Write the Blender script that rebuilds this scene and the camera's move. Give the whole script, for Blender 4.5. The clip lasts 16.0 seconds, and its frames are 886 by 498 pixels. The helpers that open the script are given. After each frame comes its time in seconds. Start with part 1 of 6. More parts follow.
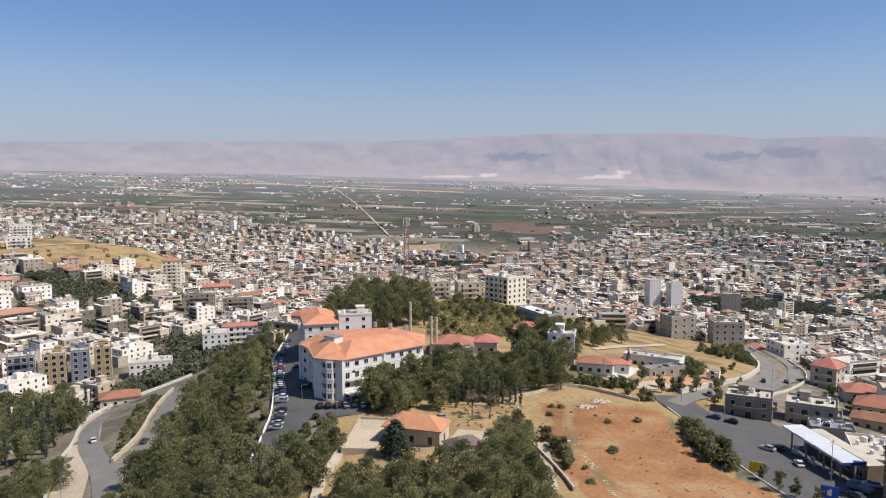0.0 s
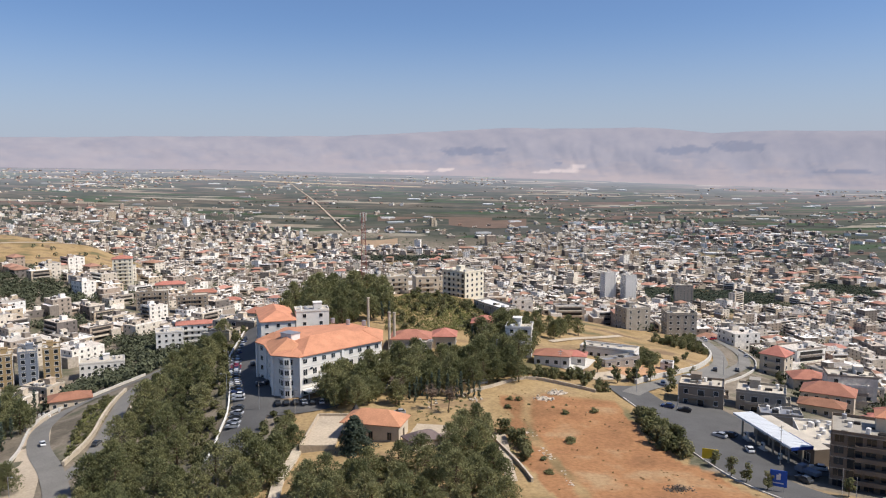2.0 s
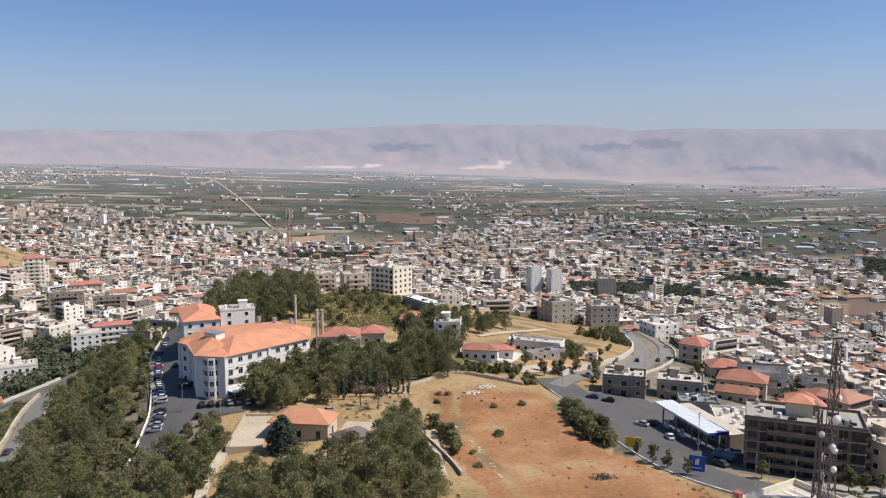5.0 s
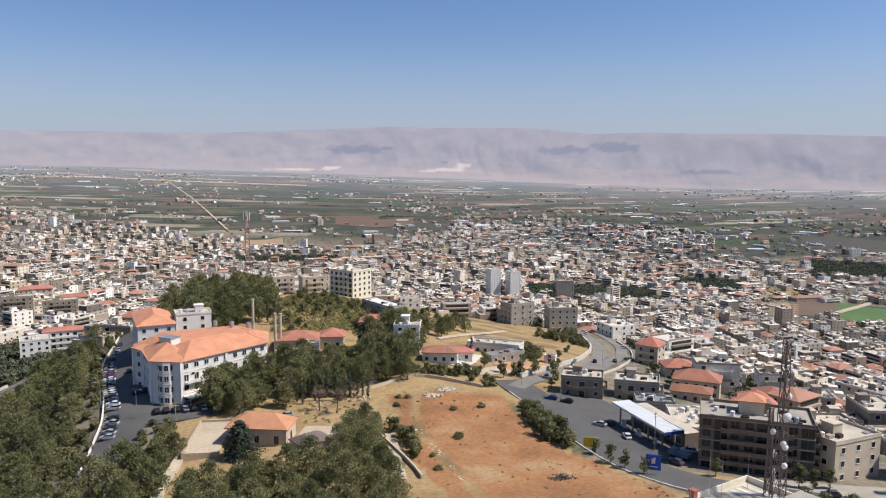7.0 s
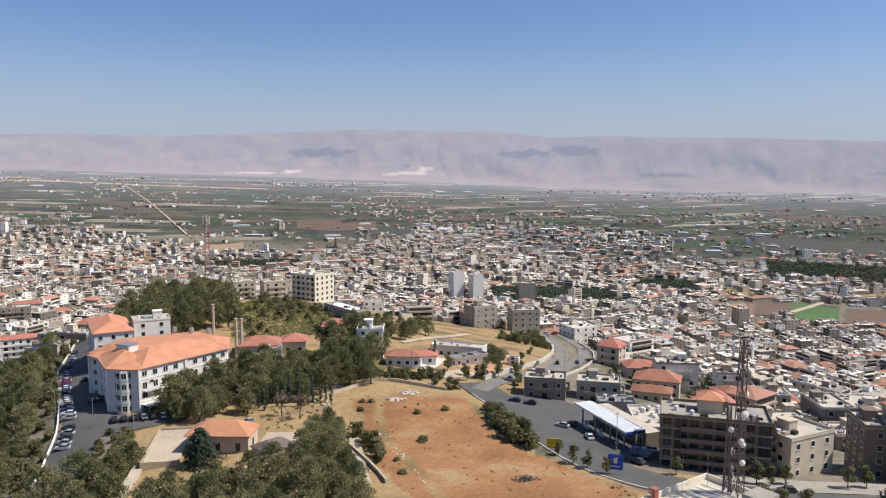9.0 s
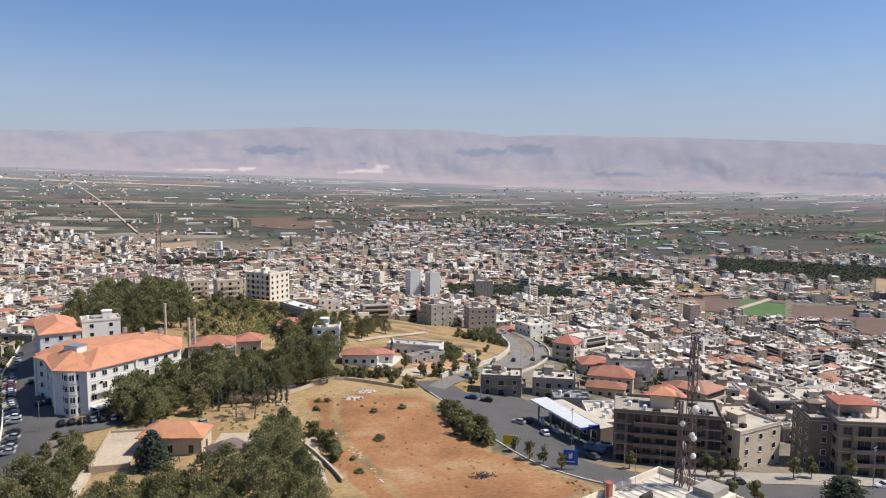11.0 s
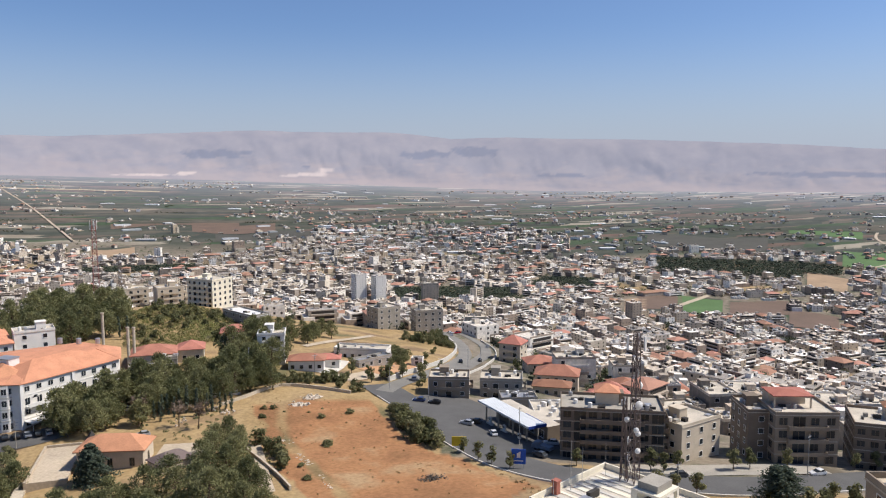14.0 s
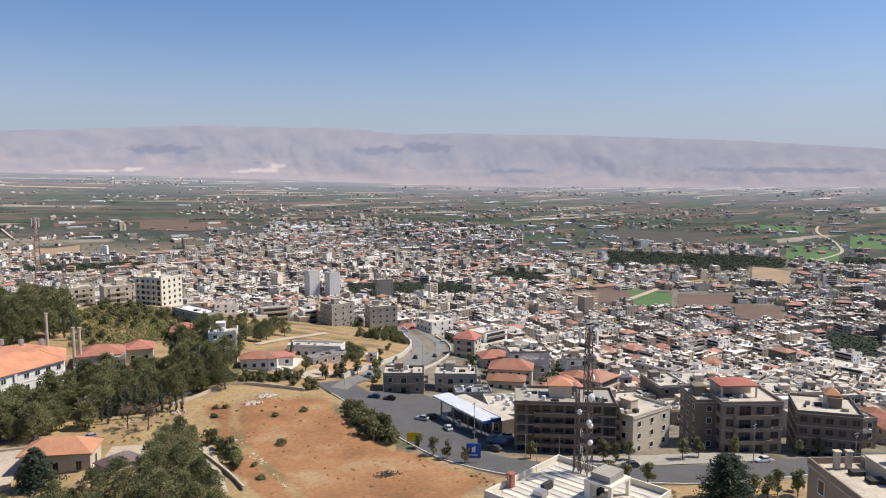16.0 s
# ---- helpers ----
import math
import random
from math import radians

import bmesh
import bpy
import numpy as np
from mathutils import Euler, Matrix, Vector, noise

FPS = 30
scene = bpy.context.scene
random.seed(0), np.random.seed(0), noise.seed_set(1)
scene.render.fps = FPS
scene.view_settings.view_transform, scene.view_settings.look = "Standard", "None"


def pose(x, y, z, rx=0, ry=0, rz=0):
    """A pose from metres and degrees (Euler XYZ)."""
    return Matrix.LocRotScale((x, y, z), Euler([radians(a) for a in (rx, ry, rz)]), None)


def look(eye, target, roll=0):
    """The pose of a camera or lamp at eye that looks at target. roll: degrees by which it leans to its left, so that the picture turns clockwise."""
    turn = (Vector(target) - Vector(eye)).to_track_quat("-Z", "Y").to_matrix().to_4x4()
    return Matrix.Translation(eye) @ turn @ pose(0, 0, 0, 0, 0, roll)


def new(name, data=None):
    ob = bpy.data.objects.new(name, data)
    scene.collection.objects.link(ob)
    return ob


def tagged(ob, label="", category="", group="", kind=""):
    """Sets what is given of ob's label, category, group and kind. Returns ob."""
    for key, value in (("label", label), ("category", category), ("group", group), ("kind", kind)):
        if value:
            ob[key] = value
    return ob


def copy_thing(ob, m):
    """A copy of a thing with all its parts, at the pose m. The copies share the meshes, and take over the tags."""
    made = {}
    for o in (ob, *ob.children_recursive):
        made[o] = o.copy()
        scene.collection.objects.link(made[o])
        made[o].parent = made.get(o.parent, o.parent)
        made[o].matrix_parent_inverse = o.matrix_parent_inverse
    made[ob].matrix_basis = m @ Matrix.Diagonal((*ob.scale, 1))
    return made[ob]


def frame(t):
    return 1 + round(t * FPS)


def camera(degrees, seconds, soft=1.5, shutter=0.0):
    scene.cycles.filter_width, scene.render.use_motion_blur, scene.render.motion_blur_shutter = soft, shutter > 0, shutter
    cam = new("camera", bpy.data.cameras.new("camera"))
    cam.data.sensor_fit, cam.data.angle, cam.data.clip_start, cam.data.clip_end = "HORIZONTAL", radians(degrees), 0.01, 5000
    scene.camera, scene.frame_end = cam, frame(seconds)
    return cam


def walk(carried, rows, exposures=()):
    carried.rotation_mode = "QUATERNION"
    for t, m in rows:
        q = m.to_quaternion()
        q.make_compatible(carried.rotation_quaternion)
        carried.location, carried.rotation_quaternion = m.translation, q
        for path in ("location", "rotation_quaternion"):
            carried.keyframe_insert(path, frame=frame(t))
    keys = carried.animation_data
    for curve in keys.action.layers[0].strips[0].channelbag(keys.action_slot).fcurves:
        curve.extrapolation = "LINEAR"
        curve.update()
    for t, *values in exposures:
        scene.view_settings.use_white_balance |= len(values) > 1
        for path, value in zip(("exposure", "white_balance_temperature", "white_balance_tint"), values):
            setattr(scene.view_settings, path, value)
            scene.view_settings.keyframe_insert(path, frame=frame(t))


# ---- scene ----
cam = camera(60.92, 16.0, soft=1.15)
EYE = 200.0
TURNS = (
    (0.0, -0.00, -6.01, -0.01),
    (0.5, -0.74, -6.10, 0.12),
    (1.0, -1.55, -6.19, -0.05),
    (1.5, -2.40, -6.31, -0.20),
    (2.0, -3.26, -6.42, -0.23),
    (2.5, -4.24, -6.53, -0.08),
    (3.0, -5.24, -6.59, 0.10),
    (3.5, -6.18, -6.62, 0.04),
    (4.0, -7.04, -6.71, -0.02),
    (6.5, -11.16, -6.59, 0.08),
    (7.0, -11.86, -6.53, 0.16),
    (7.5, -12.56, -6.44, 0.09),
    (8.0, -13.22, -6.38, 0.06),
    (8.5, -13.96, -6.31, 0.12),
    (9.0, -14.70, -6.27, 0.12),
    (11.5, -18.77, -6.37, 0.25),
    (12.0, -19.42, -6.30, -0.04),
    (12.5, -19.98, -6.26, -0.13),
    (13.0, -20.59, -6.22, -0.13),
    (13.5, -21.31, -6.18, -0.11),
    (14.0, -22.17, -6.19, -0.03),
    (14.5, -23.15, -6.23, -0.07),
    (15.0, -24.05, -6.34, -0.03),
    (15.5, -24.93, -6.43, -0.00),
    (16.0, -25.69, -6.51, -0.02),
)
# seconds, yaw, pitch, roll: the camera stays where it is and turns
walk(cam, [(t, pose(0, 0, EYE, 90 + p, 0, y) @ pose(0, 0, 0, 0, 0, r)) for t, y, p, r in TURNS], [(0, 0.13, 6350, 12), (16, 0.16, 6350, 12)])

# ---- light ----
SUN_AZ, SUN_EL = 107.0, 53.0
world = bpy.data.worlds.new("sky")
scene.world = world
world.use_nodes = True
wn, wl = world.node_tree.nodes, world.node_tree.links
sky = wn.new("ShaderNodeTexSky")
sky.sky_type, sky.sun_disc = "NISHITA", False
sky.sun_elevation, sky.sun_rotation = radians(SUN_EL), radians(SUN_AZ)
sky.altitude, sky.air_density, sky.dust_density, sky.ozone_density = 900, 1.0, 1.8, 3.5
wn["Background"].inputs["Strength"].default_value = 0.09
tint = wn.new("ShaderNodeMix")
tint.data_type, tint.blend_type = "RGBA", "MULTIPLY"
tint.inputs[0].default_value, tint.inputs[7].default_value = 1.0, (0.91, 1.0, 1.15, 1)
wl.new(sky.outputs[0], tint.inputs[6])
# pale summer haze all round the horizon
spot, height, haze = wn.new("ShaderNodeTexCoord"), wn.new("ShaderNodeSeparateXYZ"), wn.new("ShaderNodeMix")
fade = wn.new("ShaderNodeMapRange")
fade.interpolation_type = "SMOOTHSTEP"
fade.inputs[1].default_value, fade.inputs[2].default_value, fade.inputs[3].default_value, fade.inputs[4].default_value = -0.02, 0.19, 0.9, 0.0
haze.data_type, haze.inputs[7].default_value = "RGBA", (4.5, 5.0, 5.95, 1)
wl.new(spot.outputs["Generated"], height.inputs[0])
wl.new(height.outputs[2], fade.inputs[0])
wl.new(fade.outputs[0], haze.inputs[0])
wl.new(tint.outputs[2], haze.inputs[6])
wl.new(haze.outputs[2], wn["Background"].inputs["Color"])
lamp = bpy.data.lights.new("sun", "SUN")
lamp.energy, lamp.angle, lamp.color = 5.0, radians(0.5), (1.0, 0.93, 0.82)
sun = new("sun", lamp)
sx, sy, sz = (math.sin(radians(SUN_AZ)) * math.cos(radians(SUN_EL)), math.cos(radians(SUN_AZ)) * math.cos(radians(SUN_EL)), math.sin(radians(SUN_EL)))
sun.matrix_world = look((sx * 500, sy * 500, sz * 500), (0, 0, 0))

# ---- the lie of the land: azimuth to the right of +y in degrees, distance, height ----
SPOTS = (
    (-60, 60, 128), (-20, 60, 140), (20, 60, 144), (60, 60, 150), (90, 200, 130),
    (-28, 160, 119), (0, 160, 127), (15, 165, 127), (45, 150, 128),
    (-27, 215, 112), (-17, 230, 114), (-12, 255, 125), (0, 250, 125), (12, 210, 124), (28, 215, 122), (40, 192, 124), (46, 215, 122), (57, 225, 121),
    (-22, 300, 110), (-6, 370, 135), (4, 420, 127), (11, 410, 117), (18, 375, 114), (24, 330, 114), (44, 320, 98), (58, 320, 100), (24.5, 385, 108), (24, 440, 101), (-10.5, 350, 124), (-9, 440, 116),
    (-29, 400, 84), (-16, 430, 95), (-11, 520, 84), (3, 570, 84), (20, 490, 90), (27, 520, 62), (46, 500, 58), (66, 480, 66),
    (-27, 790, 112), (-27, 950, 124), (-22, 900, 112), (-16, 690, 80), (-8, 800, 30), (4, 820, 26), (17, 760, 28), (32, 750, 30), (52, 760, 30),
    (-50, 700, 110), (-27, 1250, 60), (-14, 1150, 20), (0, 1150, 3), (20, 1100, 2), (45, 1100, 2), (65, 1100, 4),
)


def land_solve():
    p = np.array([(a / 12, 4.0 * math.log(r)) for a, r, _ in SPOTS])
    z = np.array([s[2] for s in SPOTS], float)
    d = np.hypot(p[:, None, 0] - p[None, :, 0], p[:, None, 1] - p[None, :, 1])
    n = len(p)
    k = np.zeros((n + 3, n + 3))
    k[:n, :n] = d + 0.05 * np.eye(n)
    k[:n, n:] = np.column_stack([np.ones(n), p])
    k[n:, :n] = k[:n, n:].T
    return p, np.linalg.solve(k, np.concatenate([z, np.zeros(3)]))


LAND_P, LAND_W = land_solve()


def ground_many(x, y):
    """Heights of the ground at arrays of places."""
    x, y = np.atleast_1d(np.asarray(x, float)), np.atleast_1d(np.asarray(y, float))
    r = np.maximum(np.hypot(x, y), 25.0)
    a = np.clip(np.degrees(np.arctan2(x, y)), -62, 92)
    q = np.column_stack([a / 12, 4.0 * np.log(np.minimum(r, 1500))])
    n = len(LAND_P)
    z = np.empty(len(q))
    for i in range(0, len(q), 20000):
        s = q[i:i + 20000]
        d = np.hypot(s[:, None, 0] - LAND_P[None, :, 0], s[:, None, 1] - LAND_P[None, :, 1])
        z[i:i + 20000] = d @ LAND_W[:n] + LAND_W[n] + s @ LAND_W[n + 1:]
    f = np.clip((r - 1000) / 900, 0, 1)
    f = f * f * (3 - 2 * f)
    base = np.interp(a, [-30, -15, 0, 10, 20, 30, 45, 56], [-0.1, -0.3, -0.75, -1.1, -1.5, -1.8, -1.75, -1.6])
    far = np.clip(r - 1900, 0, 3200) / 2590 * (EYE + 4490 * np.tan(np.radians(base)))
    left = 34 * np.exp(-((a + 30) / 16) ** 2) * np.exp(-((r - 1700) / 900) ** 2)
    z = z * (1 - f) + (far + left) * f
    full = np.degrees(np.arctan2(x, y))
    back = np.clip((np.abs(full - 15) - 78) / 60, 0, 1)
    near = np.clip((75 - r) / 50, 0, 1)
    w = np.maximum(back * back * (3 - 2 * back), near * near * (3 - 2 * near))
    return z * (1 - w) + 142 * w


def ground(x, y):
    return float(ground_many([x], [y])[0])

# ---- materials ----
def mat(name, base, rough=0.85, metal=0.0, vary=0.25, scale=0.4, fine=6.0, bump=0.0, island=0.0, obj=0.0, other=None, spec=0.3, thin=0.0):
    """A surface with stains at one scale and grain at another; island and obj vary its value from piece to piece."""
    m = bpy.data.materials.new(name)
    m.use_nodes = True
    n, l = m.node_tree.nodes, m.node_tree.links
    b = n["Principled BSDF"]
    b.inputs["Roughness"].default_value, b.inputs["Metallic"].default_value = rough, metal
    b.inputs["Specular IOR Level"].default_value = spec
    pos = n.new("ShaderNodeNewGeometry")
    big, small = n.new("ShaderNodeTexNoise"), n.new("ShaderNodeTexNoise")
    big.inputs["Scale"].default_value, small.inputs["Scale"].default_value = scale, fine
    big.inputs["Detail"].default_value = 4
    for t in (big, small):
        l.new(pos.outputs["Position"], t.inputs["Vector"])
    both = n.new("ShaderNodeMath")
    both.operation = "ADD"
    l.new(big.outputs[0], both.inputs[0]), l.new(small.outputs[0], both.inputs[1])
    span = n.new("ShaderNodeMapRange")
    span.inputs[1].default_value, span.inputs[2].default_value = 0.6, 1.4
    l.new(both.outputs[0], span.inputs[0])
    mix = n.new("ShaderNodeMix")
    mix.data_type = "RGBA"
    dark = other or [c * (1 - vary) for c in base]
    light = [min(1, c * (1 + vary * 0.6)) for c in base]
    mix.inputs[6].default_value, mix.inputs[7].default_value = (*dark, 1), (*light, 1)
    l.new(span.outputs[0], mix.inputs[0])
    out = mix.outputs[2]
    for amount, node, socket in ((island, "ShaderNodeNewGeometry", "Random Per Island"), (obj, "ShaderNodeObjectInfo", "Random")):
        if amount:
            r = n.new(node)
            h = n.new("ShaderNodeHueSaturation")
            v = n.new("ShaderNodeMapRange")
            v.inputs[3].default_value, v.inputs[4].default_value = 1 - amount, 1 + amount
            l.new(r.outputs[socket], v.inputs[0]), l.new(v.outputs[0], h.inputs["Value"])
            w = n.new("ShaderNodeMapRange")
            w.inputs[3].default_value, w.inputs[4].default_value = 0.5 + amount * 0.05, 0.5 - amount * 0.05
            l.new(r.outputs[socket], w.inputs[0]), l.new(w.outputs[0], h.inputs["Hue"])
            l.new(out, h.inputs["Color"])
            out = h.outputs[0]
    l.new(out, b.inputs["Base Color"])
    if thin:
        tr, both_sides = n.new("ShaderNodeBsdfTranslucent"), n.new("ShaderNodeMixShader")
        both_sides.inputs[0].default_value = thin
        l.new(out, tr.inputs["Color"]), l.new(b.outputs[0], both_sides.inputs[1]), l.new(tr.outputs[0], both_sides.inputs[2])
        l.new(both_sides.outputs[0], n["Material Output"].inputs["Surface"])
    if bump:
        bp = n.new("ShaderNodeBump")
        bp.inputs["Strength"].default_value, bp.inputs["Distance"].default_value = bump, 0.1
        l.new(small.outputs[0], bp.inputs["Height"]), l.new(bp.outputs[0], b.inputs["Normal"])
    return m


def ramp_mat(name, colours, rough=0.9, source="island", grain=0.2, scale=0.8):
    """Pieces that each take one of several colours, with stains."""
    m = bpy.data.materials.new(name)
    m.use_nodes = True
    n, l = m.node_tree.nodes, m.node_tree.links
    b = n["Principled BSDF"]
    b.inputs["Roughness"].default_value, b.inputs["Specular IOR Level"].default_value = rough, 0.25
    r = n.new("ShaderNodeNewGeometry") if source == "island" else n.new("ShaderNodeObjectInfo")
    c = n.new("ShaderNodeValToRGB")
    c.color_ramp.interpolation = "CONSTANT"
    while len(c.color_ramp.elements) < len(colours):
        c.color_ramp.elements.new(0.5)
    for i, col in enumerate(colours):
        c.color_ramp.elements[i].position, c.color_ramp.elements[i].color = i / len(colours), (*col, 1)
    l.new(r.outputs["Random Per Island" if source == "island" else "Random"], c.inputs[0])
    pos, t = n.new("ShaderNodeNewGeometry"), n.new("ShaderNodeTexNoise")
    t.inputs["Scale"].default_value, t.inputs["Detail"].default_value = scale, 5
    l.new(pos.outputs["Position"], t.inputs["Vector"])
    v, h = n.new("ShaderNodeMapRange"), n.new("ShaderNodeHueSaturation")
    v.inputs[1].default_value, v.inputs[2].default_value = 0.3, 0.7
    v.inputs[3].default_value, v.inputs[4].default_value = 1 - grain, 1 + grain
    l.new(t.outputs[0], v.inputs[0]), l.new(v.outputs[0], h.inputs["Value"]), l.new(c.outputs[0], h.inputs["Color"])
    l.new(h.outputs[0], b.inputs["Base Color"])
    return m


M = {
    "asphalt": mat("asphalt", (0.105, 0.102, 0.098), 0.92, vary=0.3, scale=0.15, fine=3, bump=0.1),
    "worn_asphalt": mat("worn_asphalt", (0.20, 0.19, 0.17), 0.92, vary=0.3, scale=0.12, fine=2.5, bump=0.1),
    "concrete": mat("concrete", (0.35, 0.32, 0.27), 0.9, vary=0.3, scale=0.3, bump=0.1),
    "track": mat("worn_track", (0.47, 0.27, 0.145), 0.95, vary=0.35, scale=0.4, fine=2),
    "soil_strip": mat("bare_earth", (0.46, 0.38, 0.28), 0.95, vary=0.3, scale=0.1, fine=1.5),
    "kerb": mat("kerb", (0.55, 0.52, 0.46), 0.9, vary=0.25),
    "stone": mat("stone", (0.50, 0.43, 0.33), 0.9, vary=0.35, scale=0.5, fine=2.5, bump=0.2),
    "pale_rock": mat("pale_rock", (0.52, 0.45, 0.36), 0.95, vary=0.3, scale=0.6, fine=3, island=0.2),
    "plaster": mat("plaster", (0.72, 0.69, 0.63), 0.9, vary=0.15, scale=0.3),
    "cream": mat("cream_stone", (0.55, 0.47, 0.36), 0.9, vary=0.2, scale=0.4),
    "cream_light": mat("cream_paint", (0.74, 0.68, 0.54), 0.85, vary=0.15, scale=0.5),
    "beige": mat("beige_render", (0.20, 0.158, 0.118), 0.9, vary=0.25, scale=0.3),
    "taupe": mat("taupe_stone", (0.29, 0.235, 0.175), 0.9, vary=0.25, scale=0.3),
    "trim": mat("white_trim", (0.72, 0.70, 0.66), 0.8, vary=0.15),
    "trim_dull": mat("band_concrete", (0.42, 0.37, 0.30), 0.9, vary=0.2),
    "house_roof": mat("old_clay_tile", (0.37, 0.165, 0.11), 0.88, vary=0.35, scale=0.3, fine=4, bump=0.3, obj=0.25),
    "roof": mat("clay_tile", (0.53, 0.25, 0.14), 0.85, vary=0.3, scale=0.3, fine=4, bump=0.3, obj=0.12),
    "roof_far": mat("faded_tile", (0.40, 0.215, 0.15), 0.9, vary=0.3, scale=0.2, island=0.2),
    "flat": mat("roof_screed", (0.52, 0.465, 0.38), 0.95, vary=0.35, scale=0.25),
    "glass": mat("window_glass", (0.03, 0.035, 0.04), 0.15, vary=0.5, obj=0.5, spec=0.5),
    "dark": mat("dark_opening", (0.05, 0.045, 0.04), 0.8, vary=0.3),
    "steel": mat("steel", (0.45, 0.45, 0.46), 0.5, 0.7, vary=0.2),
    "bark": mat("bark", (0.13, 0.09, 0.06), 0.95, vary=0.4, fine=9, bump=0.3),
    "pine": mat("pine_needles", (0.225, 0.228, 0.108), 0.85, vary=0.35, scale=0.25, fine=2, island=0.2, obj=0.28, spec=0.08, thin=0.35),
    "cedar": mat("cedar_needles", (0.10, 0.125, 0.09), 0.85, vary=0.35, scale=0.4, fine=2, island=0.22, obj=0.15, spec=0.1, thin=0.4),
    "bush": mat("bush_leaves", (0.18, 0.18, 0.085), 0.85, vary=0.35, scale=0.3, fine=2, island=0.22, obj=0.3, spec=0.1, thin=0.4),
    "garden": mat("garden_leaves", (0.17, 0.19, 0.065), 0.85, vary=0.4, scale=0.06, fine=0.6, island=0.2, spec=0.1, thin=0.3, other=(0.2, 0.16, 0.08)),
    "dry": mat("dry_twigs", (0.2, 0.15, 0.11), 0.9, vary=0.3, island=0.3),
    "orchard": mat("orchard_leaves", (0.05, 0.062, 0.042), 0.9, vary=0.3, scale=0.03, fine=0.3, island=0.1, spec=0.1),
    "straw": mat("straw", (0.44, 0.30, 0.15), 0.95, vary=0.25, island=0.2, thin=0.2),
    "town_wall": ramp_mat("town_walls", ((0.547, 0.476, 0.379), (0.371, 0.308, 0.246), (0.86, 0.83, 0.77), (0.238, 0.202, 0.167), (0.511, 0.415, 0.299), (0.415, 0.362, 0.299), (0.67, 0.599, 0.494), (0.176, 0.154, 0.137), (0.388, 0.308, 0.238), (0.84, 0.79, 0.7))),
    "town_roof": ramp_mat("town_roofs", ((0.524, 0.471, 0.398), (0.362, 0.326, 0.281), (0.8, 0.76, 0.69), (0.271, 0.245, 0.217), (0.488, 0.416, 0.335), (0.579, 0.524, 0.452)), grain=0.3),
    "house_wall": ramp_mat("house_walls", ((0.50, 0.43, 0.34), (0.34, 0.285, 0.225), (0.70, 0.65, 0.56), (0.255, 0.22, 0.18), (0.475, 0.38, 0.28), (0.58, 0.50, 0.40), (0.74, 0.70, 0.63)), source="object"),
    "far_leaf": mat("far_foliage", (0.095, 0.105, 0.064), 0.9, vary=0.4, scale=0.05, fine=0.5, island=0.18, spec=0.1),
}


# ---- mesh tools ----
def mesh_ob(name, verts, faces, materials, index=None, parent=None, label="", smooth=False):
    me = bpy.data.meshes.new(name)
    me.from_pydata(verts, [], faces)
    for m in materials if isinstance(materials, (list, tuple)) else [materials]:
        me.materials.append(m)
    if index is not None:
        me.polygons.foreach_set("material_index", index)
    if smooth:
        me.polygons.foreach_set("use_smooth", [True] * len(me.polygons))
    me.update()
    ob = new(name, me)
    ob.parent = parent
    if label:
        tagged(ob, label)
    return ob


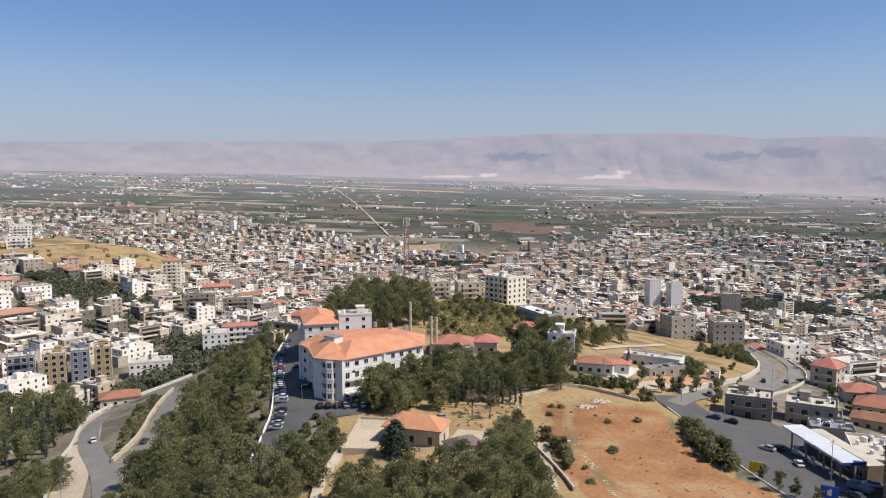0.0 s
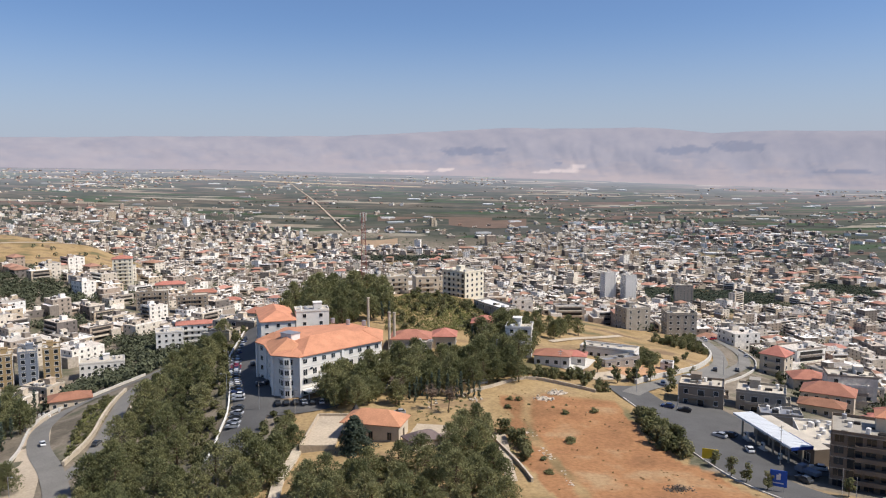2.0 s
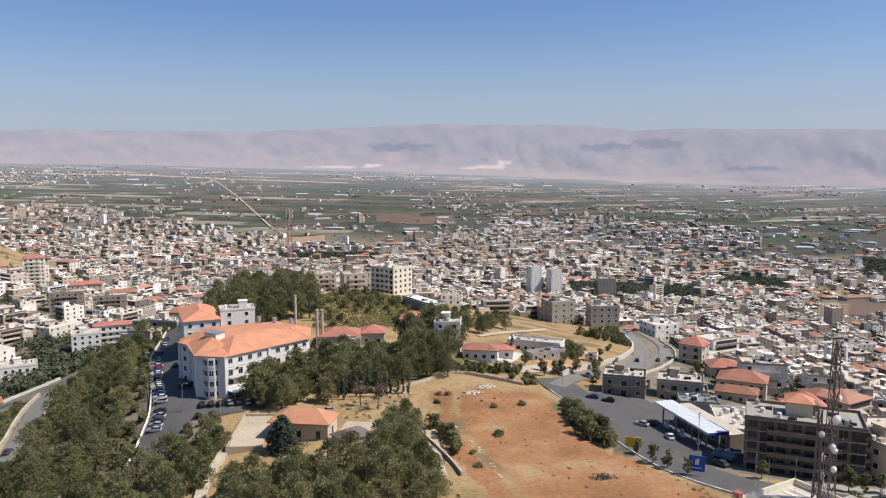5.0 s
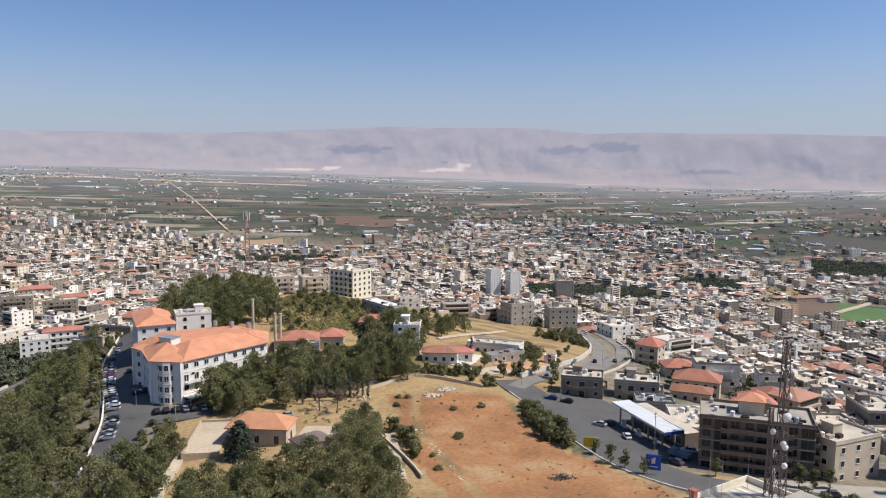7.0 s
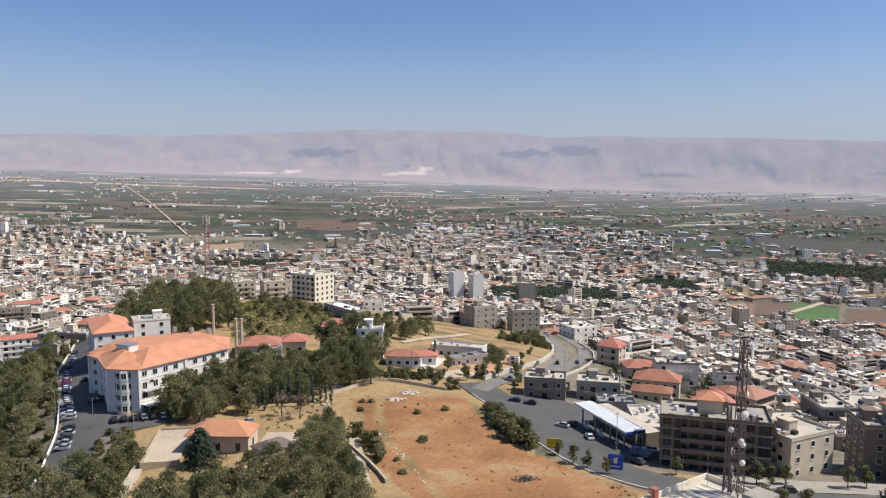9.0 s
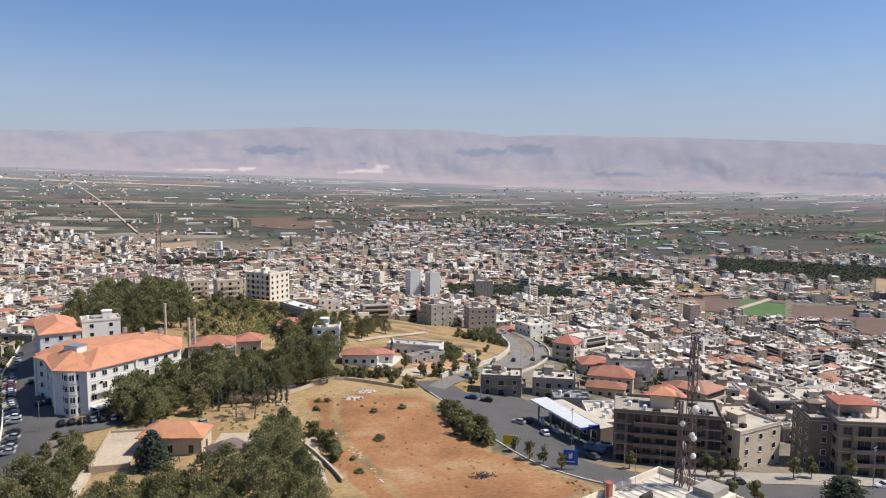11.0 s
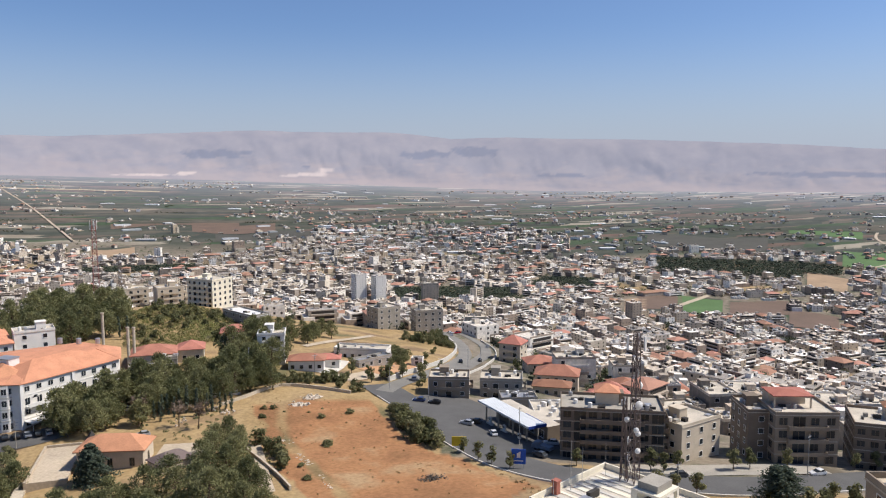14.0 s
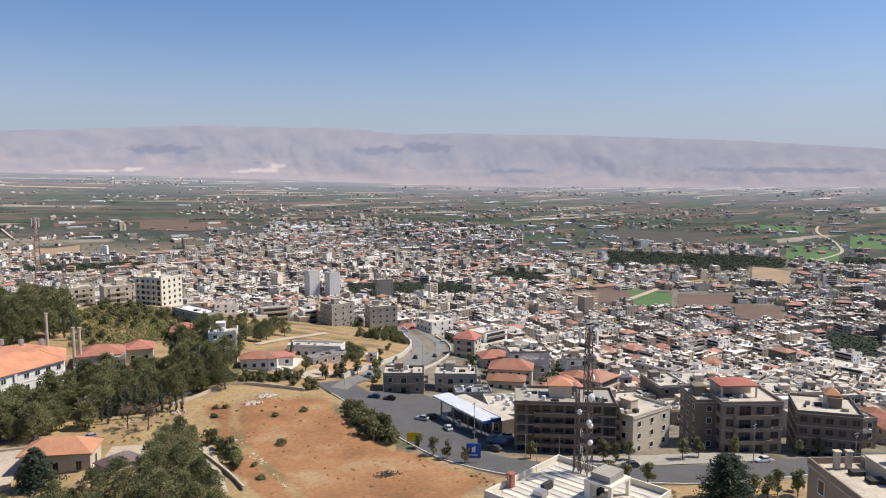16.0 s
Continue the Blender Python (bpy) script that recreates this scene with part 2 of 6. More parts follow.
class Soup:
    """Vertices and faces that become one mesh."""

    def __init__(self):
        self.v, self.f, self.i = [], [], []

    def quad(self, a, b, c, d, i=0):
        k = len(self.v)
        self.v += [tuple(a), tuple(b), tuple(c), tuple(d)]
        self.f.append((k, k + 1, k + 2, k + 3))
        self.i.append(i)

    def box(self, x0, y0, z0, x1, y1, z1, m=None, i=0, top=None, bottom=True):
        k = len(self.v)
        c = [(x0, y0, z0), (x1, y0, z0), (x1, y1, z0), (x0, y1, z0), (x0, y0, z1), (x1, y0, z1), (x1, y1, z1), (x0, y1, z1)]
        self.v += [tuple(m @ Vector(p)) for p in c] if m is not None else c
        fs = [(0, 1, 5, 4), (1, 2, 6, 5), (2, 3, 7, 6), (3, 0, 4, 7)]
        for q in fs:
            self.f.append(tuple(k + j for j in q)), self.i.append(i)
        self.f.append((k + 4, k + 5, k + 6, k + 7)), self.i.append(i if top is None else top)
        if bottom:
            self.f.append((k + 3, k + 2, k + 1, k)), self.i.append(i)

    def hip(self, x0, y0, z0, x1, y1, h, m=None, i=0, thick=0.25):
        """A hipped roof with an eaves edge."""
        w, d = x1 - x0, y1 - y0
        s = min(w, d) / 2
        k = len(self.v)
        ridge = [(x0 + s, y0 + s, z0 + h), (x1 - s, y1 - s, z0 + h)]
        c = [(x0, y0, z0 - thick), (x1, y0, z0 - thick), (x1, y1, z0 - thick), (x0, y1, z0 - thick), (x0, y0, z0), (x1, y0, z0), (x1, y1, z0), (x0, y1, z0)] + ridge
        self.v += [tuple(m @ Vector(p)) for p in c] if m is not None else c
        fs = [(0, 1, 5, 4), (1, 2, 6, 5), (2, 3, 7, 6), (3, 0, 4, 7), (3, 2, 1, 0)]
        fs += [(4, 5, 9, 8), (5, 6, 9), (6, 7, 8, 9), (7, 4, 8)] if w >= d else [(4, 5, 8), (5, 6, 9, 8), (6, 7, 9), (7, 4, 8, 9)]
        for q in fs:
            self.f.append(tuple(k + j for j in q)), self.i.append(i)

    def tube(self, a, b, ra, rb, n=6, i=0):
        a, b = Vector(a), Vector(b)
        u = (b - a).normalized()
        s = u.orthogonal().normalized()
        t = u.cross(s)
        k = len(self.v)
        for p, r in ((a, ra), (b, rb)):
            self.v += [tuple(p + (s * math.cos(6.2832 * j / n) + t * math.sin(6.2832 * j / n)) * r) for j in range(n)]
        for j in range(n):
            self.f.append((k + j, k + (j + 1) % n, k + n + (j + 1) % n, k + n + j)), self.i.append(i)
        self.f.append(tuple(k + n + j for j in range(n))), self.i.append(i)

    def ob(self, name, materials, parent=None, label="", smooth=False):
        return mesh_ob(name, self.v, self.f, materials, self.i, parent, label, smooth)


def empty(name, m, label, category, group="", kind=""):
    e = new(name)
    e.matrix_basis = m
    return tagged(e, label, category, group, kind)


def along(points, step):
    """Points at even steps on a smooth line through points (x, y)."""
    p = [Vector((*q[:2], 0)) for q in points]
    p = [p[0] * 2 - p[1]] + p + [p[-1] * 2 - p[-2]]
    out = []
    for j in range(1, len(p) - 2):
        n = max(2, int((p[j + 1] - p[j]).length / step))
        for k in range(n):
            t = k / n
            a, b, c, d = p[j - 1], p[j], p[j + 1], p[j + 2]
            out.append(0.5 * (2 * b + (c - a) * t + (2 * a - 5 * b + 4 * c - d) * t * t + (3 * b - a - 3 * c + d) * t ** 3))
    return out + [p[-2]]


def strip(name, points, wide, lift, material, label, category="road", step=3.0, lanes=6, kind="structure", shift=0.0):
    """A road or path that lies on the ground along a line."""
    c = along(points, step)
    v, f = [], []
    for j, q in enumerate(c):
        d = (c[min(j + 1, len(c) - 1)] - c[max(j - 1, 0)]).normalized()
        s = Vector((d.y, -d.x, 0))
        for k in range(lanes + 1):
            e = q + s * ((k / lanes - 0.5) * wide + shift)
            v.append([e.x, e.y, 0])
    z = ground_many([a[0] for a in v], [a[1] for a in v])
    for a, h in zip(v, z):
        a[2] = h + lift
    n = lanes + 1
    for j in range(len(c) - 1):
        for k in range(lanes):
            f.append((j * n + k, j * n + k + 1, (j + 1) * n + k + 1, (j + 1) * n + k))
    return tagged(mesh_ob(name, v, f, material, smooth=True), label, category, kind=kind)


def wall_line(name, points, high, thick, material, label, category="wall", step=3.0, sink=1.0, kind="structure", top=None, soup=None):
    """A wall along a line on the ground."""
    c = along(points, step)
    s = soup or Soup()
    z = ground_many([q.x for q in c], [q.y for q in c])
    ring = []
    for j, q in enumerate(c):
        d = (c[min(j + 1, len(c) - 1)] - c[max(j - 1, 0)]).normalized()
        o = Vector((d.y, -d.x, 0)) * thick / 2
        k = len(s.v)
        s.v += [(*(q + o).xy, z[j] - sink), (*(q + o).xy, z[j] + high), (*(q - o).xy, z[j] + high), (*(q - o).xy, z[j] - sink)]
        ring.append(k)
    for a, b in zip(ring, ring[1:]):
        for k in range(3):
            s.f.append((a + k, b + k, b + k + 1, a + k + 1)), s.i.append(0)
    for a in (ring[0], ring[-1]):
        s.f.append((a, a + 1, a + 2, a + 3)), s.i.append(0)
    if soup:
        return None
    return tagged(s.ob(name, material), label, category, kind=kind)

# ---- ground ----
def inside(x, y, poly):
    """Which of the places lie in the polygon."""
    r = np.zeros(len(x), bool)
    for (x0, y0), (x1, y1) in zip(poly, poly[1:] + poly[:1]):
        c = ((y0 > y) != (y1 > y)) & (x < (x1 - x0) * (y - y0) / ((y1 - y0) or 1e-9) + x0)
        r ^= c
    return r


def wobble(x, y, size, seed=0.0):
    """A smooth value noise, about -1 to 1."""
    r = np.zeros(len(x))
    for k in range(4):
        a = seed + k * 1.7
        r += np.sin(x / size * (1 + 0.37 * k) * math.cos(a) + y / size * (1 + 0.29 * k) * math.sin(a) + 5 * a)
    return r / 2.2


TRACK = [(41, 236), (38, 222), (36, 205), (38, 182), (40, 160), (41, 148)]
FIELD = [(30, 238), (29, 220), (30, 200), (30, 167), (32, 148), (60, 136), (88, 147), (81, 156), (78, 165), (71, 180), (66.5, 190), (66, 200), (69.5, 218), (68, 230), (54, 236), (42, 240)]
HILL_GRASS = [(44, 262), (60, 300), (48, 360), (50, 430), (90, 440), (130, 400), (150, 330), (120, 290), (90, 268), (70, 256)]
LEFT_GRASS = [(-520, 660), (-470, 930), (-330, 930), (-270, 830), (-260, 740), (-330, 700)]


OPEN_PLOTS = [(37.4, 45.6, 1930, 2223), (36.9, 40, 1054, 1220), (39.7, 42.8, 1061, 1237), (43.3, 47.1, 1076, 1223), (47.2, 50.3, 958, 1128), (50.3, 53.6, 1743, 2026), (46.9, 51.4, 2314, 2735), (48.2, 50.7, 1411, 1579), (54.2, 56.3, 1949, 2229), (35.9, 37.5, 1013, 1176), (16.5, 18.5, 927, 1014), (3.7, 9.6, 2228, 2423), (5.3, 12.2, 2074, 2207), (-1.7, 7, 2377, 2644), (-3, -0.2, 1851, 1992), (-13, -9, 560, 640), (8, 11, 900, 960)]


def cover(x, y):
    """Shares of red soil, dry grass, farmed plain; the rest is built-up ground."""
    r, a = np.hypot(x, y), np.degrees(np.arctan2(x, y))
    wx, wy = x + 3 * wobble(x, y, 6), y + 3 * wobble(x, y, 7, 2)
    soil = inside(wx, wy, FIELD).astype(float)
    grass = ((r < 470) & (a > -9) & (a < 22)).astype(float)
    grass = np.maximum(grass, inside(wx, wy, HILL_GRASS))
    grass = np.maximum(grass, inside(x + 12 * wobble(x, y, 30), y + 12 * wobble(x, y, 40, 2), LEFT_GRASS))
    grass = np.maximum(grass, (r < 190) & (a > -14) & (a < 80))
    grass = np.maximum(grass, ((r > 500) & (r < 1800) & (wobble(x, y, 60, 1) > 1.0)) * 0.8)
    for (x0, y0), (x1, y1) in zip(TRACK, TRACK[1:]):
        u = np.clip(((x - x0) * (x1 - x0) + (y - y0) * (y1 - y0)) / ((x1 - x0) ** 2 + (y1 - y0) ** 2), 0, 1)
        gap = np.hypot(x - x0 - u * (x1 - x0), y - y0 - u * (y1 - y0))
        worn = np.clip(1.5 - gap / 1.3 + 0.5 * wobble(x, y, 2.5, 4), 0, 1)
        soil = soil * (1 - 0.8 * worn)
        grass = np.maximum(grass, worn * (soil > 0))
    edge = 1900 - 6.5 * (a - 5) + 130 * wobble(x, y, 160, 3)
    plain = np.clip((r - edge) / 120, 0, 1)
    for a0, a1, r0, r1 in OPEN_PLOTS:
        plain = np.maximum(plain, (a > a0) & (a < a1) & (r > r0) & (r < r1))
    return soil, np.maximum(0, grass), plain


def build_ground():
    az = np.radians(np.concatenate([np.arange(-180, -40, 4.0), np.arange(-40, 66, 0.27), np.arange(66, 183, 4.0)]))
    rr = np.concatenate([[0.01, 20, 40, 60], np.geomspace(75, 4950, 280)])
    A, R = np.meshgrid(az, rr)
    x, y = (R * np.sin(A)).ravel(), (R * np.cos(A)).ravel()
    z = ground_many(x, y) + 0.12 * wobble(x, y, 5) * (R.ravel() < 600)
    n, m = len(az), len(rr)
    f = [(j * n + k, j * n + k + 1, (j + 1) * n + k + 1, (j + 1) * n + k) for j in range(m - 1) for k in range(n - 1)]
    me = bpy.data.meshes.new("ground")
    me.from_pydata(np.column_stack([x, y, z]).tolist(), [], [q[::-1] for q in f])
    me.polygons.foreach_set("use_smooth", [True] * len(me.polygons))
    s, g, p = cover(x, y)
    at = me.color_attributes.new("cover", "FLOAT_COLOR", "POINT")
    at.data.foreach_set("color", np.column_stack([s, g, p, np.ones(len(x))]).ravel())
    me.materials.append(ground_material())
    me.update()
    return tagged(new("ground", me), "dry hillside and town ground running out to a farmed plain", "ground", kind="structure")


def ground_material():
    m = bpy.data.materials.new("ground")
    m.use_nodes = True
    n, l = m.node_tree.nodes, m.node_tree.links
    b = n["Principled BSDF"]
    b.inputs["Roughness"].default_value, b.inputs["Specular IOR Level"].default_value = 0.95, 0.1
    pos = n.new("ShaderNodeNewGeometry")

    def noise_tex(scale, detail=5.0, vec=None):
        t = n.new("ShaderNodeTexNoise")
        t.inputs["Scale"].default_value, t.inputs["Detail"].default_value = scale, detail
        l.new(vec or pos.outputs["Position"], t.inputs["Vector"])
        return t.outputs[0]

    def ramp(value, stops, kind="LINEAR"):
        c = n.new("ShaderNodeValToRGB")
        c.color_ramp.interpolation = kind
        while len(c.color_ramp.elements) < len(stops):
            c.color_ramp.elements.new(0.5)
        for e, (p, col) in zip(c.color_ramp.elements, stops):
            e.position, e.color = p, (*col, 1)
        l.new(value, c.inputs[0])
        return c.outputs[0]

    def blend(a, c, w, kind="MIX"):
        x = n.new("ShaderNodeMix")
        x.data_type, x.blend_type = "RGBA", kind
        l.new(a, x.inputs[6]), l.new(c, x.inputs[7])
        if isinstance(w, float):
            x.inputs[0].default_value = w
        else:
            l.new(w, x.inputs[0])
        return x.outputs[2]

    town = ramp(noise_tex(0.05), [(0.35, (0.14, 0.12, 0.09)), (0.5, (0.25, 0.21, 0.16)), (0.62, (0.11, 0.11, 0.07)), (0.7, (0.30, 0.25, 0.19))])
    soil = ramp(noise_tex(0.06), [(0.32, (0.235, 0.125, 0.06)), (0.46, (0.305, 0.155, 0.075)), (0.56, (0.35, 0.18, 0.085)), (0.68, (0.38, 0.255, 0.14))])
    fine = ramp(noise_tex(0.9, 8), [(0.35, (0.80, 0.80, 0.80)), (0.65, (1.06, 1.06, 1.06))])
    grass = ramp(noise_tex(0.045), [(0.32, (0.15, 0.135, 0.07)), (0.45, (0.31, 0.215, 0.105)), (0.56, (0.385, 0.275, 0.14)), (0.68, (0.22, 0.15, 0.09))])
    turn = n.new("ShaderNodeMapping")
    turn.inputs["Rotation"].default_value, turn.inputs["Scale"].default_value = (0, 0, 0.25), (0.0045, 0.02, 0.0)
    l.new(pos.outputs["Position"], turn.inputs["Vector"])
    cells = n.new("ShaderNodeTexVoronoi")
    cells.distance, cells.inputs["Scale"].default_value, cells.inputs["Randomness"].default_value = "CHEBYCHEV", 1.0, 0.75
    l.new(turn.outputs[0], cells.inputs["Vector"])
    sep = n.new("ShaderNodeSeparateColor")
    l.new(cells.outputs["Color"], sep.inputs[0])
    plots = ramp(sep.outputs[0], [(0.0, (0.085, 0.092, 0.068)), (0.20, (0.135, 0.118, 0.09)), (0.32, (0.075, 0.105, 0.06)), (0.40, (0.165, 0.115, 0.09)), (0.48, (0.10, 0.102, 0.08)),
                                  (0.66, (0.30, 0.25, 0.185)), (0.70, (0.075, 0.082, 0.066)), (0.90, (0.16, 0.128, 0.10)), (0.965, (0.34, 0.30, 0.23))], "CONSTANT")
    patch = ramp(noise_tex(0.02), [(0.3, (0.62, 0.64, 0.64)), (0.7, (0.98, 0.98, 1.0))])
    plots = blend(plots, patch, 1.0, "MULTIPLY")
    att = n.new("ShaderNodeAttribute")
    att.attribute_name = "cover"
    w = n.new("ShaderNodeSeparateColor")
    l.new(att.outputs["Color"], w.inputs[0])
    near = blend(blend(town, grass, w.outputs[1]), soil, w.outputs[0])
    near = blend(near, fine, 1.0, "MULTIPLY")
    l.new(blend(near, plots, w.outputs[2]), b.inputs["Base Color"])
    bp = n.new("ShaderNodeBump")
    bp.inputs["Strength"].default_value, bp.inputs["Distance"].default_value = 0.35, 0.25
    l.new(noise_tex(0.9, 6), bp.inputs["Height"]), l.new(bp.outputs[0], b.inputs["Normal"])
    return m


build_ground()


# ---- mountains at the far side of the plain ----
def mountain_material():
    m = bpy.data.materials.new("hazed_far_mountains")
    m.use_nodes = True
    n, l = m.node_tree.nodes, m.node_tree.links
    b = n["Principled BSDF"]
    b.inputs["Roughness"].default_value, b.inputs["Specular IOR Level"].default_value = 1.0, 0.0
    pos, t = n.new("ShaderNodeNewGeometry"), n.new("ShaderNodeTexNoise")
    t.inputs["Scale"].default_value, t.inputs["Detail"].default_value = 0.007, 8
    l.new(pos.outputs["Position"], t.inputs["Vector"])
    c = n.new("ShaderNodeValToRGB")
    for e, (p, col) in zip(c.color_ramp.elements, ((0.34, (0.07, 0.064, 0.068)), (0.68, (0.125, 0.106, 0.097)))):
        e.position, e.color = p, (*col, 1)
    l.new(t.outputs[0], c.inputs[0])
    at = n.new("ShaderNodeAttribute")
    at.attribute_name = "rock_and_shade"
    w = n.new("ShaderNodeSeparateColor")
    l.new(at.outputs["Color"], w.inputs[0])
    out = c.outputs[0]
    # tan lower slopes, pale quarries, then cloud shadows painted in dark blue
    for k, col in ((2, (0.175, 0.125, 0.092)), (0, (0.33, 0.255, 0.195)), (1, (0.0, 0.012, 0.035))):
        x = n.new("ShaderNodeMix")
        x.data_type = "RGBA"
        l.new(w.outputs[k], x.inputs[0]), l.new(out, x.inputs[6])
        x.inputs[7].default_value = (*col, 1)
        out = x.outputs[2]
    l.new(out, b.inputs["Base Color"])
    # even blue-grey emission stands in for haze over the range
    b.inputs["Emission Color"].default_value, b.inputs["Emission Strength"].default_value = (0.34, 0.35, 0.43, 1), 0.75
    return m


def ridge_height(a):
    """Height of the skyline over the eye's level, in degrees, by azimuth."""
    k = [(-60, 1.7), (-30, 1.82), (-16, 2.05), (-4, 2.12), (3, 2.45), (8, 2.67), (14, 2.58), (18, 2.6), (20.5, 2.4), (22.8, 2.12), (27, 2.22), (32, 2.08), (36, 2.02), (42, 1.78), (47, 1.55), (56, 0.92), (90, 0.6)]
    return float(np.interp(a, [q[0] for q in k], [q[1] for q in k]))


QUARRIES = ((12.4, -0.5, 1.2, 0.16), (13.5, -0.2, 0.6, 0.15), (10.6, -0.62, 0.8, 0.1), (0.8, -0.5, 2.0, 0.1), (3.4, -0.42, 0.7, 0.14))
# cloud shadows painted on the slopes: azimuth, height and half sizes in degrees
CLOUD_SHADOWS = ((5.2, 0.95, 2.8, 0.36), (20.8, 0.95, 2.1, 0.32), (24.6, 1.15, 2.0, 0.42), (31.0, -0.6, 2.4, 0.14), (50.0, -0.5, 6.0, 0.2), (12.0, 0.05, 0.35, 0.14))


def build_mountains():
    v, f, rock_and_shade = [], [], []
    az = np.arange(-75, 110, 0.15)
    steps = np.linspace(0, 1, 34)
    for a in az:
        top = ridge_height(a) + 0.05 * noise.noise((a * 0.5, 3, 0)) + 0.02 * noise.noise((a * 1.7, 9, 0))
        for s in steps:
            big = noise.noise((a * 0.13 + s, s * 1.2, 5.0))
            gully = sum(0.6 ** k * abs(noise.noise((a * 0.3 * 2.0 ** k + 1.0 * s, s * 1.3 * 1.8 ** k, 2.0 + 5 * k))) for k in range(5))
            fade = math.sin(math.pi * min(1.0, s * 1.02))
            r = 4490 + 420 * s - 80 * big * fade - 34 * gully * fade
            foot = float(np.interp(a, [-30, -15, 0, 10, 20, 30, 45, 56], [-0.15, -0.35, -0.8, -1.15, -1.55, -1.85, -1.8, -1.65]))
            deg = foot + (top - foot) * (0.55 * s + 0.45 * s * s * (3 - 2 * s))
            v.append((r * math.sin(radians(a)), r * math.cos(radians(a)), EYE + r * math.tan(radians(deg))))
            w = 0.95 * noise.noise((a * 1.1, deg * 4, 4.0)) + 0.5 * noise.noise((a * 4, deg * 14, 8.0))
            pale, dark = (max([0.0] + [min(1.0, 2.2 * (1.0 + w - ((a - p) / q) ** 2 - ((deg - e) / h) ** 2)) for p, e, q, h in spots]) for spots in (QUARRIES, CLOUD_SHADOWS))
            tan = min(1, max(0, 1.15 - (deg - foot) / 1.5 + 0.8 * noise.noise((a * 0.5, deg * 2.5, 6.0)) + 0.5 * noise.noise((a * 1.9, deg * 7, 3.0))))
            # the tan weakens leftward: thicker haze painted into the slope colour
            rock_and_shade.append((min(1, max(0, pale)), 0.8 * min(1, max(0, dark)), tan * float(np.interp(a, [-25, 0, 12], [0.3, 0.6, 1.0])), 1))
    n = len(steps)
    for j in range(len(az) - 1):
        for k in range(n - 1):
            f.append((j * n + k, (j + 1) * n + k, (j + 1) * n + k + 1, j * n + k + 1))
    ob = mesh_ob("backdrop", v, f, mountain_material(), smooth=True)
    at = ob.data.color_attributes.new("rock_and_shade", "FLOAT_COLOR", "POINT")
    at.data.foreach_set("color", np.array(rock_and_shade).ravel())
    tagged(ob, "bare hazy mountain range beyond the plain", "mountains", kind="structure")


build_mountains()

# ---- roads ----
ROADS = {
    "outer": [(-86, 180), (-91.7, 196.7), (-103.3, 218.9), (-117.7, 242.4), (-129.1, 269.6), (-133, 300), (-128, 320), (-112, 340), (-108, 380)],
    "inner": [(-97.0, 208.4), (-94.3, 225.3), (-96.5, 241.9), (-100.9, 266.2), (-108, 305), (-103, 332), (-98, 380)],
    "park": [(-48.9, 200), (-48.6, 225.1), (-48.0, 240.1), (-55, 270), (-62, 305), (-66, 345), (-72, 400), (-74, 450)],
    "main": [(77, 252), (79, 240), (81.5, 222), (83, 200), (84, 179.0), (87, 164), (94, 153), (104, 145.5), (116, 139), (128, 132), (142, 127), (158, 125), (176, 125), (200, 127), (250, 135)],
    "zig": [(77, 243), (84, 251), (101, 266.5), (120, 286), (137.5, 311), (149, 340), (156, 368), (160, 392), (168, 430)],
    "zig_back": [(110, 267), (116, 272), (132, 292), (152, 320), (164, 346), (170, 374), (171, 396), (172, 430)],
}
strip("road", ROADS["outer"], 6.8, 0.22, M["worn_asphalt"], "grey asphalt hairpin road below a pine slope")
strip("road", ROADS["inner"], 6.0, 0.27, M["worn_asphalt"], "grey asphalt ramp joining the hairpin road")
strip("road", ROADS["park"], 13.0, 0.25, M["asphalt"], "asphalt street with parked cars beside the red-roofed hall")
strip("road", ROADS["main"], 13.0, 0.25, M["asphalt"], "wide grey asphalt road past the filling station")
strip("road", ROADS["zig"], 6.2, 0.3, M["worn_asphalt"], "grey asphalt road climbing in a bend")
strip("road", ROADS["zig_back"], 5.4, 0.34, M["worn_asphalt"], "grey asphalt road running back downhill")
strip("road", [(-520, 3640), (-490, 3523), (-341, 2952), (-205, 2353), (-150, 2100)], 6, 2.6, M["soil_strip"], "straight pale road across the farmed plain", step=60)
strip("road", [(-1300, 3660), (-1086, 3688), (-790, 3723), (-450, 3670), (-174, 3638), (100, 3600)], 50, 2.8, M["soil_strip"], "long bare earth strip across the plain", "earth strip", step=60)
for line in ([(-370, 700), (-340, 690), (-300, 720), (-270, 760)], [(-430, 760), (-380, 800), (-330, 850), (-290, 880)]):
    strip("path", line, 5, 0.5, M["soil_strip"], "pale dirt path over dry grass", "path", step=8)
strip("forecourt", [(91, 238), (95, 224), (96, 208), (95.5, 192), (97, 172)], 21, 0.2, M["asphalt"], "dark asphalt forecourt of the filling station", "forecourt")
strip("car_park", [(-47, 238), (-38, 233), (-28, 233), (-22, 236)], 10, 0.21, M["asphalt"], "asphalt car park in front of the hall", "car park")
strip("yard", [(60, 262), (68, 262), (76, 264), (84, 270)], 9, 0.2, M["soil_strip"], "pale dusty yard between workshops", "yard")
strip("yard", [(61, 268), (67, 275), (73, 287)], 7, 0.23, M["kerb"], "pale concrete yard between a house and a workshop", "yard")
strip("earth_bank", [(80, 269), (88, 275), (96, 279), (104, 284)], 12, 0.24, M["track"], "bare orange earth bank above the road", "earth bank")
strip("verge", [(-101, 192), (-113, 224), (-120, 244), (-132, 274), (-138, 302)], 9, 0.12, M["soil_strip"], "pale gravel verge outside the hairpin bend", "verge")
